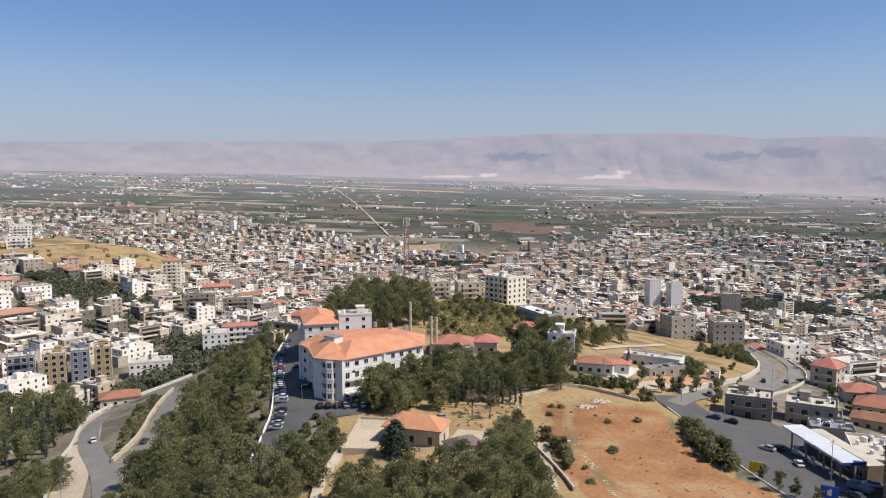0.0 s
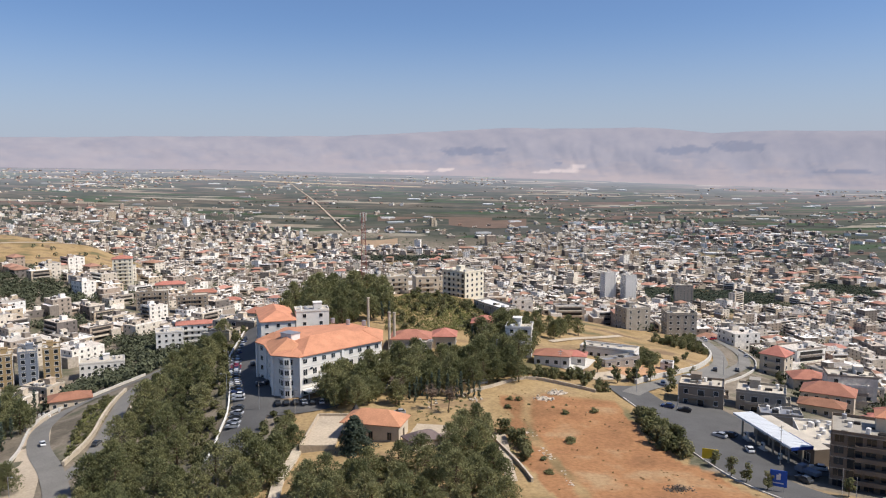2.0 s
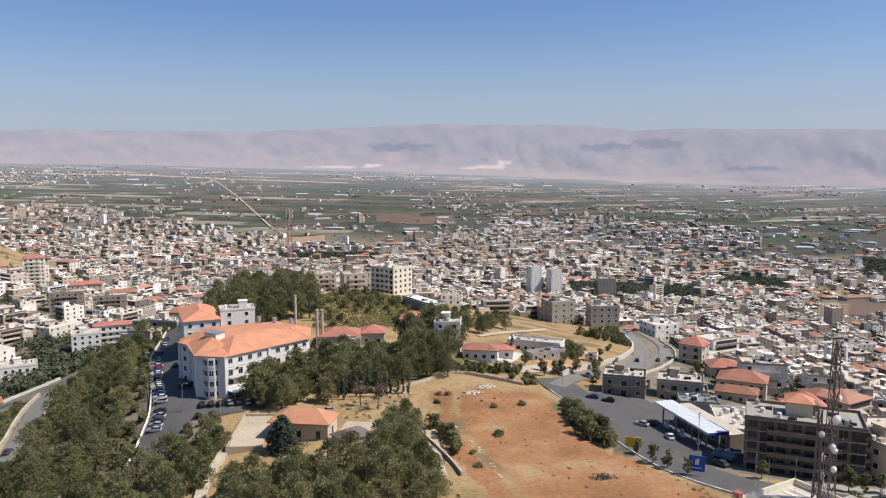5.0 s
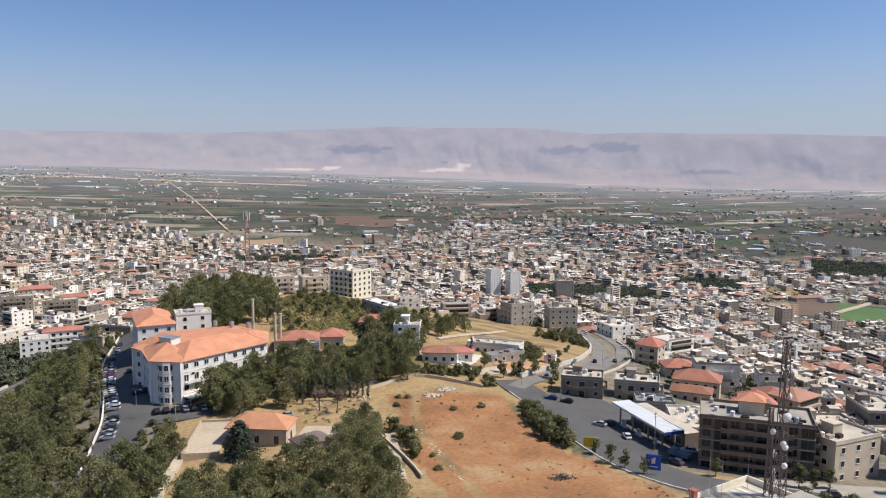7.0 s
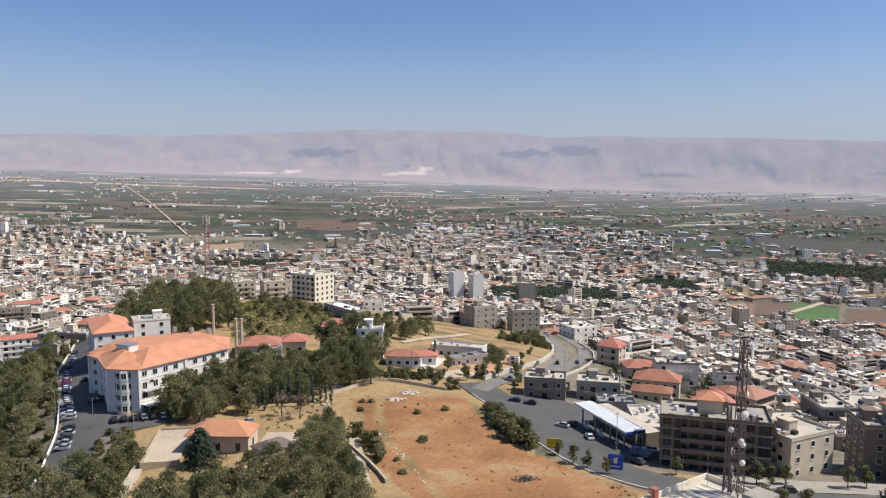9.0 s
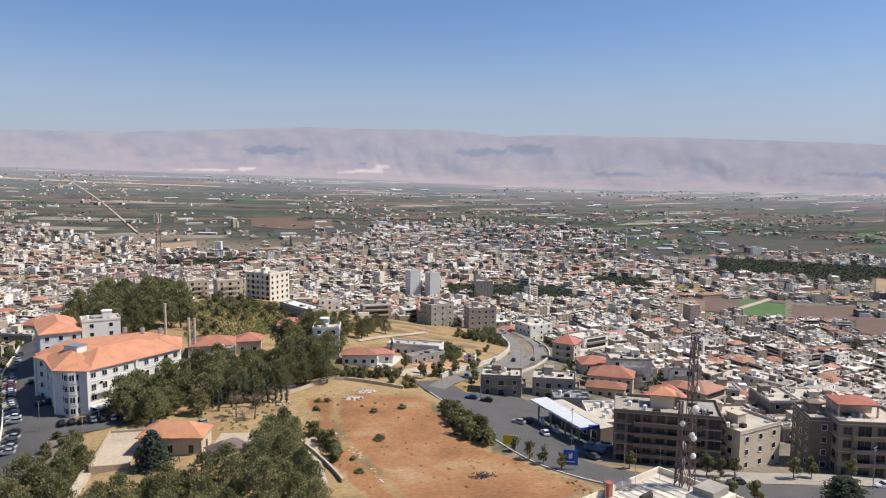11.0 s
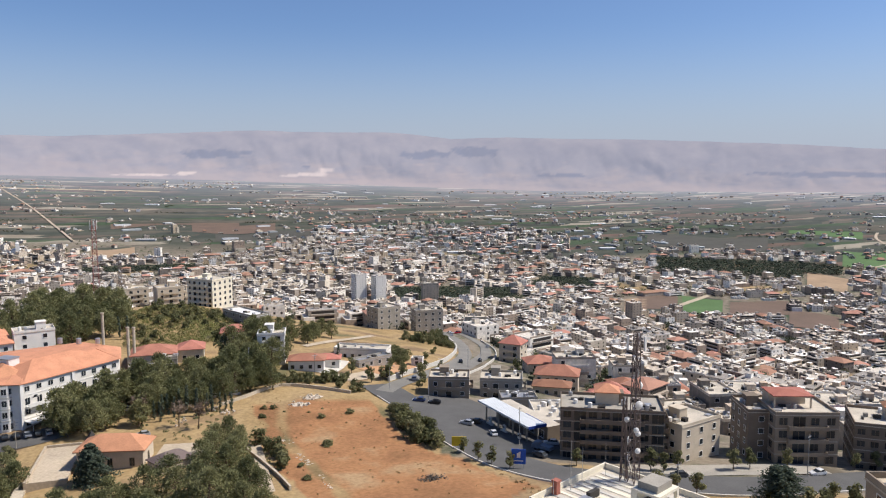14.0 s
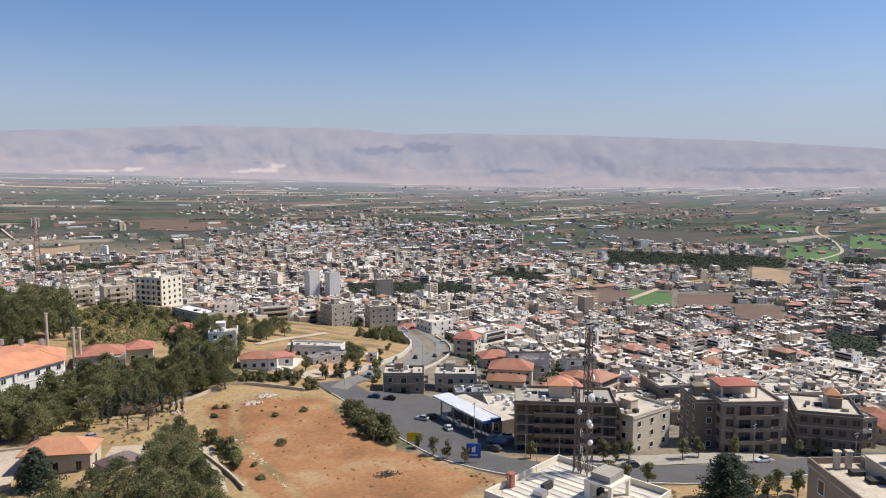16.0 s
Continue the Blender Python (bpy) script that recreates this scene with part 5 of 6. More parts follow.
def far_trees():
    """Trees of the town, the orchards and the field edges."""
    rnd = random.Random(31)
    s = Soup()

    grove_soup = Soup()

    def tuft(x, y, z, r, n, s):
        count, part_of = {34: (90, 0.23), 24: (40, 0.3)}.get(n, (n, 0.4))
        for _ in range(count):
            d = Vector((rnd.gauss(0, 1), rnd.gauss(0, 1), rnd.gauss(0, 1))).normalized() * r * rnd.uniform(0.5, 1.05)
            if s is grove_soup:
                leaf(s, (x + d.x * 1.3, y + d.y * 1.3, z + r * 0.9 + abs(d.z) * 0.5), r * 0.62, rnd, (0, 0, 1.6))
                continue
            leaf(s, (x + d.x, y + d.y, z + r * 0.8 + d.z * 0.85), r * part_of, rnd, d / r)

    places = []
    for k in range(12500):
        a, r = rnd.uniform(-34, 58) if k < 4000 else rnd.uniform(-34, -6) if k < 7000 else rnd.uniform(12, 58) if k < 9500 else rnd.uniform(-20, 58), 300 * math.exp(rnd.random() * (1.95 if k < 7000 else 1.4)) if k < 9500 else rnd.uniform(650, 1700)
        places.append((a, r, rnd.uniform(1.6, 3.6) if r < 1000 else rnd.uniform(2.0, 4.2), 24 if r < 700 else 10))
    for a0, a1, r0, r1 in ORCHARDS:
        n = int((a1 - a0) * (r1 - r0) * (r0 + r1) / 2 * 0.01745 / 14)
        for _ in range(n):
            places.append((rnd.uniform(a0, a1), rnd.uniform(r0, r1), rnd.uniform(1.8, 2.9), 9))
    for _ in range(130):
        a, r, da, dr = rnd.uniform(-34, 58), rnd.uniform(1850, 3000), rnd.uniform(-3.5, 3.5), rnd.uniform(-25, 25)
        for k in range(rnd.randint(3, 34)):
            u = rnd.random()
            places.append((a + da * u, r + dr * u, rnd.uniform(2.0, 4.2), 8))
    for gx, gy, size in GROVES:
        for _ in range(int(size * size / 9)):
            px, py = gx + rnd.gauss(0, size * 0.45), gy + rnd.gauss(0, size * 0.45)
            places.append((math.degrees(math.atan2(px, py)), math.hypot(px, py), rnd.uniform(2.0, 3.8), 34))
    for _ in range(70):
        px, py = rnd.uniform(-480, -270), rnd.uniform(650, 900)
        places.append((math.degrees(math.atan2(px, py)), -math.hypot(px, py), rnd.uniform(1.5, 3.5), 20))
    x = np.array([abs(q[1]) * math.sin(radians(q[0])) for q in places])
    y = np.array([abs(q[1]) * math.cos(radians(q[0])) for q in places])
    z = ground_many(x, y)
    w = wobble(x, y, 45, 6)
    for k, (a, r, size, n) in enumerate(places):
        if r > 0 and open_plot(a, r):
            continue
        if (0 < r < 1800 and n != 34 and not orchard(a, r)) and (hill_top(x[k], y[k]) or near_road(x[k], y[k], 9) or w[k] < -0.35):
            continue
        tuft(x[k], y[k], z[k], size, n, grove_soup if n == 9 else s)
    tagged(grove_soup.ob("orchards", M["orchard"]), "dark green orchard belts between the houses", "orchards", kind="stuff")
    tagged(s.ob("far_trees", M["far_leaf"]), "dark green trees among the houses and orchards", "trees", kind="stuff")


NEAR_TOWN = set_town()
build_far_town(NEAR_TOWN)
build_plain()
far_trees()


# ---- the hall with the red roof ----
def poly_walls(s, poly, z0, z1, i=0):
    for (x0, y0), (x1, y1) in zip(poly, poly[1:] + poly[:1]):
        s.quad((x0, y0, z0), (x1, y1, z0), (x1, y1, z1), (x0, y0, z1), i)


def hall():
    z0, eave, fh = 124.6, 138.5, 3.4
    poly = [(-50.5, 262), (-46.5, 257.5), (-42, 243), (-36.3, 240.9), (-32.7, 239.9), (-7.3, 261), (-7.5, 277), (-20, 290), (-44, 284)]
    top = [(-40, 266), (-39, 262), (-37, 258), (-34.5, 256), (-32, 256), (-14, 267), (-13, 271), (-20, 274), (-36, 270)]
    e = empty("hall", pose(0, 0, 0), "large white hall with a shallow red tiled roof", "building")
    s = Soup()
    poly_walls(s, poly, z0 - 6, eave)
    s.ob("wall", M["plaster"], e)
    for k in (1, 2, 3, 4):
        for a, b in zip(poly, poly[1:] + poly[:1]):
            s = Soup()
            d = (Vector(b) - Vector(a)).normalized()
            m = Matrix.Translation((*a, 0)) @ Matrix.Rotation(math.atan2(d.y, d.x), 4, "Z")
            z = z0 + k * fh + (0.1 if k < 4 else -0.2)
            s.box(0, -0.14, z - 0.18, (Vector(b) - Vector(a)).length, 0.02, z + 0.05, m)
            s.ob("floor_band", M["trim"], e)
    s = Soup()
    c = Vector((-27, 265))
    out = [tuple(c + (Vector(p) - c) * (1 + 0.9 / (Vector(p) - c).length)) for p in poly]
    for k in range(len(poly)):
        j = (k + 1) % len(poly)
        s.quad((*out[k], eave - 0.25), (*out[j], eave - 0.25), (*out[j], eave), (*out[k], eave))
        s.quad((*out[k], eave), (*out[j], eave), (*top[j], eave + 2.4), (*top[k], eave + 2.4))
    n = len(s.v)
    s.v += [(*p, eave + 2.4) for p in top]
    s.f.append(tuple(range(n, n + len(top)))), s.i.append(0)
    s.ob("roof", M["roof"], e)
    for x, y, turn, long, wide, rise in ((-25.3, 257.0, 39.8, 31, 16.5, 4.0), (-39.0, 254.0, -73, 19, 13, 3.4), (-43.5, 263.5, -45, 14, 9, 2.6)):
        s = Soup()
        s.hip(-long / 2, -wide / 2, 0.06, long / 2, wide / 2, rise, pose(x, y, eave, 0, 0, turn), 0, 0.2)
        s.ob("roof", M["roof"], e)
    for p, q in ((poly[3], top[3]), (poly[4], top[4]), (poly[1], top[1]), (poly[5], top[5]), (poly[0], top[0]), (poly[6], top[6])):
        s = Soup()
        s.tube((*p, eave + 0.05), (*q, eave + 2.45), 0.16, 0.16, 6)
        s.ob("hip_ridge", M["roof"], e)
    for k, (a, b) in enumerate(zip(poly, poly[1:] + poly[:1])):
        a, b = Vector(a), Vector(b)
        d = (b - a).normalized()
        if k in (3, 6, 7):
            continue
        m = Matrix.Translation((*a, 0)) @ Matrix.Rotation(math.atan2(d.y, d.x), 4, "Z")
        count = max(1, int((b - a).length / (4.4 if k < 2 else 3.6)))
        for f in range(4):
            for j in range(count):
                x = (j + 0.5) * (b - a).length / count
                wide, tall = (1.5, 1.5) if f != 2 or k != 4 else (1.5, 2.0)
                put_window(e, m @ pose(x, -0.01, z0 + f * fh + (1.1 if tall < 2 else 0.5)), wide, tall, M["trim"])
    bay = [(-37.0 + 2.6 * math.cos(radians(22.5 + 45 * k)), 242.2 + 2.6 * math.sin(radians(22.5 + 45 * k))) for k in range(8)]
    s = Soup()
    poly_walls(s, bay, z0 - 4, eave - 0.3)
    s.ob("bay", M["trim"], e, "white eight-sided bay at the corner")
    for k in range(3, 7):
        a, b = Vector(bay[k]), Vector(bay[(k + 1) % 8])
        d = (b - a).normalized()
        m = Matrix.Translation((*((a + b) / 2), 0)) @ Matrix.Rotation(math.atan2(d.y, d.x), 4, "Z")
        for f in range(4):
            put_window(e, m @ pose(0, -0.02, z0 + f * fh + 0.9), 1.3, 1.7, M["trim"])
            if f:
                s = Soup()
                s.box(-1.0, -0.16, z0 + f * fh - 0.15, 1.0, 0.03, z0 + f * fh + 0.12, m)
                s.ob("sill_band", M["kerb"], e)
    for p in ((-46.5, 257.5), (-42, 243), (-32.7, 239.9), (-50.5, 262), (-20, 250.45)):
        s = Soup()
        s.box(-0.45, -0.45, z0 - 4, 0.45, 0.45, eave - 0.28, pose(*p, 0, 0, 0, 40))
        s.ob("pilaster", M["trim"], e)
    a, b = Vector(poly[4]), Vector(poly[5])
    d = (b - a).normalized()
    m = Matrix.Translation((*a, 0)) @ Matrix.Rotation(math.atan2(d.y, d.x), 4, "Z")
    for x in (4.2, 11.4, 18.6):
        s = Soup()
        n = 12
        ring = [(x + 0.95 * math.cos(math.pi * k / n), -0.16, z0 + 2 * fh + 2.1 + 0.95 * math.sin(math.pi * k / n)) for k in range(n + 1)]
        for p, q in zip(ring, ring[1:]):
            s.tube(m @ Vector(p), m @ Vector(q), 0.14, 0.14, 5)
        s.ob("window_arch", M["trim"], e)
        s = Soup()
        k = len(s.v)
        s.v += [tuple(m @ Vector((p[0], -0.08, p[2]))) for p in ring]
        s.f.append(tuple(range(k, k + n + 1))), s.i.append(0)
        s.ob("pane", M["glass"], e)
    s = Soup()
    s.box(1.2, -1.6, z0 + 2 * fh - 0.1, 8.0, 0, z0 + 2 * fh + 0.1, m), s.box(1.2, -1.6, z0 + 2 * fh + 0.1, 8.0, -1.45, z0 + 2 * fh + 1.0, m)
    s.ob("balcony", M["trim"], e)
    s = Soup()
    s.box(0.2, -4.2, z0 + 2.7, 7.6, -0.1, z0 + 2.9, m)
    for x in (0.5, 7.2):
        s.box(x, -4.0, z0 - 0.4, x + 0.15, -3.85, z0 + 2.7, m)
    s.ob("awning", M["trim"], e, "white flat awning over the entrance")
    s = Soup()
    m = pose(-38.0, 256, eave + 1.6, 0, 0, -38)
    s.box(-2.6, -2.0, -1, 2.6, 2.0, 2.6, m), s.box(-2.8, -2.2, 2.6, 2.8, 2.2, 2.9, m, 1)
    s.ob("dormer", [M["trim"], M["steel"]], e)
    for x, y in ((-20, 281), (-14, 279), (-26, 284)):
        tank(e, x, y, eave + 1.6, 0.8, 1.8, M["steel"])


hall()
building("wing", at(-51, 304, 14), 13, 28, 4, 3.3, "plaster", "hip", "white hall wing with a red tiled hipped roof", faces=(0, 3), rise=3.0, gap=3.6)
building("stair_tower", at(-36, 302, 12), 13, 8, 4, 3.2, "plaster", "flat", "pale concrete stair tower behind the hall", faces=(0,), gap=5)
for x, y, h in ((-4.5, 283, 15), (-2.6, 284, 14.5), (-13, 296, 17)):
    s = Soup()
    s.tube((0, 0, -1), (0, 0, h), 0.55, 0.5, 10), s.tube((0, 0, h), (0, 0, h + 0.4), 0.65, 0.65, 10)
    tagged(s.ob("chimney", M["stone"]), "tall round masonry chimney beside the hall", "chimney").matrix_basis = at(x, y)
building("annex", at(4, 288, -4), 15, 12, 1, 4.3, "cream", "hip", "low stone annex with a red tiled roof", faces=(0, 1), rise=2.6)
building("annex", at(17, 291, -6), 9, 10, 1, 4.4, "cream", "hip", "small stone annex with a red tiled roof", faces=(0, 1), rise=2.4)
building("annex", at(9, 279, -4), 5, 5, 2, 2.4, "concrete", "flat", "grey concrete block beside the annex", faces=(0,), tanks=1, hood=False)
building("annex", at(0, 277, -4), 9, 5, 1, 3.0, "concrete", "flat", "low grey concrete wing below the annex", faces=(0,), tanks=0, hood=False)
building("house", at(36, 316, -10), 11, 9, 1, 4.0, "cream", "hip", "cottage with a red tiled roof among pines", faces=(0, 1))
building("house", at(46, 286, -14), 10, 10, 4, 2.7, "trim", "flat", "narrow white house with a roof terrace", faces=(0, 1, 3), balconies=(0,), gap=3.4)
building("house", at(57, 275, -18), 13, 8, 1, 3.8, "trim", "hip", "low white house with a red tiled roof", faces=(0, 1), gap=3.0, rise=1.8)
building("house", at(66, 279, -18), 9, 7, 1, 3.2, "plaster", "hip", "small white outbuilding with a red tiled roof", faces=(0, 1), rise=1.5)
building("workshop", at(84, 294, -32), 22, 8, 1, 4.0, "plaster", "flat", "long low white workshop with a flat roof", faces=(0, 1), gap=3.0, tanks=0, hood=False)
building("workshop", at(84, 281, 20), 16, 5, 1, 2.8, "concrete", "flat", "open grey shed with a metal roof", faces=(0,), tanks=0, hood=False, base="steel")
building("hut", at(104, 283, -30), 4.5, 3.5, 1, 2.8, "plaster", "flat", "small white hut above the road", faces=(0,), tanks=0, hood=False)
building("warehouse", at(45, 353, -66), 25, 9, 2, 2.6, "concrete", "flat", "long warehouse with a white metal roof", faces=(0, 3), tanks=0, hood=False, base="trim", gap=5)
building("apartment_building", at(34.5, 411, 42), 15, 17, 5, 2.85, "cream_light", "flat", "white five-storey block of flats on the hill's edge", faces=(0, 1, 2, 3), balconies=(3,), gap=3.0, tanks=3)
for x, y, w, f in ((16, 478, 15, 6), (-4, 492, 16, 7), (28, 492, 12, 6), (52, 520, 13, 7)):
    building("apartment_building", at(x, y, 10), w, 13, f, 3.1, "cream", "flat", "cream block of flats below the hill's crest", faces=(0, 1), gap=3.6, balconies=(0,))
for x, y, f in ((302, 1072, 13), (330, 1064, 12)):
    building("tower_block", at(x, y, 12), 17, 16, f, 3.2, "trim", "flat", "tall white tower block of the valley town", faces=(0, 1, 3), gap=3.6, tanks=1)
building("apartment_building", at(395, 1020, -10), 24, 13, 9, 3.2, "concrete", "flat", "grey slab of flats beside an orchard", faces=(0, 1), gap=4)
building("house", at(163, 312, -48), 10.5, 9.5, 3, 3.2, "cream", "hip", "pale villa with a red hipped roof below the bend", faces=(0, 1, 3), balconies=(0,), rise=3.4)
building("apartment_building", at(152, 398, -5), 16, 12, 4, 3.2, "concrete", "flat", "bare grey block of flats behind the grassy hill", faces=(0, 1, 3), gap=3.6)
building("apartment_building", at(128, 404, 15), 15, 12, 4, 3.1, "concrete", "flat", "grey block of flats behind the grassy hill", faces=(0, 1, 3), gap=3.6)
building("apartment_building", at(192, 418, -20), 13, 11, 5, 3.2, "cream", "flat", "cream block of flats with a blank stair wall", faces=(0, 3), gap=3.6)
building("house", at(100, 239.5, -25), 14, 10, 2, 3.3, "taupe", "flat", "flat-roofed house with a half-built upper floor", faces=(0, 1, 3), balconies=(0, 1), gap=3.4, tanks=4)
building("house", at(120, 238.5, -28), 15, 11, 2, 3.4, "concrete", "flat", "grey flat-roofed house with wide balconies", faces=(0, 1, 3), balconies=(0, 1), gap=3.4, tanks=3)
building("house", at(155, 258, -35), 17, 11, 2, 3.2, "cream", "hip", "wide house with a red tiled roof", faces=(0, 3), rise=3.2)
building("house", at(145, 245, -35), 14, 8, 1, 3.6, "cream", "hip", "low house with a red tiled roof", faces=(0, 3), rise=1.8)
building("workshop", at(121, 196, -20), 20, 20, 1, 4.6, "plaster", "flat", "low workshop with tanks crowded on its roof", faces=(0, 3), gap=3.2, tanks=16)
building("workshop", at(118, 222, -20), 12, 8, 1, 3.6, "concrete", "flat", "low workshop behind the filling station", faces=(0, 3), tanks=5, base="steel", hood=False)
building("apartment_building", at(-137, 446, 18), 15, 12, 4, 3.1, "trim", "flat", "white block of flats above the ramp", faces=(0, 1, 3), gap=3.0)
building("apartment_building", at(-126, 462, 14), 22, 10, 4, 3.3, "trim", "hip", "long white block with a red roof", faces=(0, 1, 3), gap=3.2, balconies=(0,), rise=1.6)

building("apartment_building", at(-256, 705, 18), 17, 14, 7, 3.3, "cream_light", "hip", "cream seven-storey block with a red roof on the far slope", faces=(0, 1, 3), gap=3.6, balconies=(0,))
for x, y, w in ((-212, 700, 26), (-184, 706, 24), (-160, 716, 16)):
    building("school_building", at(x, y, 14), w, 12, 3, 3.6, "cream", "hip", "long cream school building with a red roof", "building", "school buildings", faces=(0, 1), gap=3.6)
for x, y in ((-196, 600), (-168, 610)):
    building("apartment_building", at(x, y, 14), 24, 12, 5, 3.2, "taupe", "flat", "long brown block of flats with continuous balconies", faces=(0, 1), gap=3.6, balconies=(0,))
building("apartment_building", at(-478, 850, 30), 22, 14, 6, 3.2, "plaster", "flat", "pale unfinished tower of flats on the far hill", faces=(0, 1, 3), gap=3.4, balconies=(0,))
building("house", at(-430, 760, 30), 22, 12, 3, 3.3, "plaster", "flat", "pale terraced house on the dry hill", faces=(0, 1), gap=3.6, balconies=(0,))
# white church in the valley
e = empty("church", at(-249, 1905, 10), "small white church with a bell tower in the valley", "church")
s = Soup()
s.box(-12, -8, -2, 12, 8, 12), s.hip(-12.5, -8.5, 12.2, 12.5, 8.5, 4)
s.ob("nave", M["trim"], e)
s = Soup()
s.box(-4, -12, -2, 4, -4, 26), s.hip(-4.4, -12.4, 26.2, 4.4, -3.6, 6)
s.ob("bell_tower", M["trim"], e)

# street of coloured shop blocks down the slope
for name, base in (("maroon", (0.22, 0.09, 0.08)), ("slate", (0.16, 0.17, 0.2)), ("ochre", (0.34, 0.245, 0.125)), ("bluegrey", (0.17, 0.195, 0.235))):
    M[name] = mat(name + "_cladding", base, 0.7, vary=0.2)
for x, y, w, tone in ((-237, 381, 14, "maroon"), (-221, 387, 13, "slate"), (-207.5, 394, 11, "ochre"), (-197, 401, 9, "bluegrey"), (-187.5, 407, 8.5, "ochre")):
    building("shop_building", at(x, y, 24), w, 13, 5, 3.3, tone, "flat", tone.replace("bluegrey", "blue-grey").replace("slate", "slate-grey") + " clad five-storey shop building with large windows", "building", "coloured shop blocks", faces=(0, 1, 3), gap=2.7, win=(1.9, 2.0), balconies=(0,) if tone in ("maroon", "slate") else (), tanks=2)
building("shop_building", at(-160, 404, 20), 22, 11, 2, 3.5, "plaster", "flat", "low white shop building with red fronts", faces=(0, 1), gap=3)


# ---- the small stone house and its terrace ----
building("stone_house", pose(-7.4, 205.5, 124.1, 0, 0, -17), 16.2, 9, 1, 4.8, "cream", "hip", "small stone house with a red tiled hipped roof", "house", faces=(0, 1, 3), gap=4.4, win=(1.1, 2.0), frame="beige", rise=2.9, eaves=0.7, one=False)
s = Soup()
s.box(-4.7, -12.6, -4, 4.7, 12.6, 0.3), s.box(-4.7, -12.6, 0.3, -4.1, 12.6, 0.75), s.box(-4.1, 12.1, 0.3, 4.7, 12.6, 0.95), s.box(-4.1, -12.6, 0.3, 4.7, -12.1, 0.6)
terrace = tagged(s.ob("terrace", M["soil_strip"]), "pale paved terrace with a low stone edge", "terrace")
terrace.matrix_basis = pose(-22.0, 210.2, 124.2, 0, 0, -5)
e = empty("pavilion", at(-13.5, 216.5, 20), "small pavilion with a dark pointed roof", "pavilion")
s = Soup()
s.box(-1.3, -1.3, -1, 1.3, 1.3, 2.6)
s.ob("wall", M["cream"], e)
s = Soup()
s.hip(-1.6, -1.6, 2.8, 1.6, 1.6, 3.2)
s.ob("roof", M["dark"], e)
e = empty("lean_to", at(5.5, 195.5, 28), "low outbuilding with a brown sheet roof", "outbuilding")
s = Soup()
s.box(-4.5, -3.2, -2, 4.5, 3.2, 2.2)
s.ob("wall", M["cream"], e)
s = Soup()
s.hip(-4.9, -3.6, 2.4, 4.9, 3.6, 1.9)
s.ob("roof", mat("brown_sheet", (0.16, 0.12, 0.11), 0.6, vary=0.25), e)
strip("courtyard", [(3, 208), (10, 206), (17, 205)], 10, 0.25, M["soil_strip"], "pale stony courtyard beside the house", "courtyard", step=2)

# heaps of white stones at the field's end
rnd = random.Random(14)
for x, y, n, wide in ((51.3, 240.8, 60, 3.4), (45.7, 234.5, 60, 3.2), (20, 238, 14, 4), (10, 231, 10, 4), (24, 233, 9, 3)):
    s = Soup()
    for _ in range(n):
        m = pose(rnd.gauss(0, wide * 0.4), rnd.gauss(0, wide * 0.4), rnd.uniform(0, 0.5), rnd.uniform(0, 90), rnd.uniform(0, 90), rnd.uniform(0, 90))
        q = rnd.uniform(0.14, 0.4)
        s.box(-q, -q * 0.7, -q * 0.6, q, q * 0.7, q * 0.6, m)
    if wide in (3.4, 3.2):
        for j in range(7):
            for k in range(16):
                c = [(wide * u / 7 * (1 + 0.2 * math.sin(3 * w + x)) * math.cos(w), 0.6 * wide * u / 7 * math.sin(w), 0.75 * math.cos(1.5 * u / 7) - 0.12 + 0.06 * math.sin(5 * w + 2 * u)) for u, w in ((j, 0.3927 * k), (j, 0.3927 * (k + 1)), (j + 1, 0.3927 * (k + 1)), (j + 1, 0.3927 * k))]
                s.quad(*c)
    tagged(s.ob("stone_heap", M["pale_rock"]), "heap of pale broken stones on dry ground", "stones", kind="stuff").matrix_basis = at(x, y)


s = Soup()
for _ in range(90):
    u = rnd.random()
    s.box(-0.22, -0.16, -0.2, 0.22, 0.16, 0.1, at(36 + 2.8 * u + rnd.gauss(0, 0.7), 205 - 42 * u, rnd.uniform(0, 180)) @ Matrix.Diagonal((*[rnd.uniform(0.4, 1.5)] * 3, 1)))
tagged(s.ob("track_stones", M["pale_rock"]), "pale stones strewn along the worn track", "stones", kind="stuff")


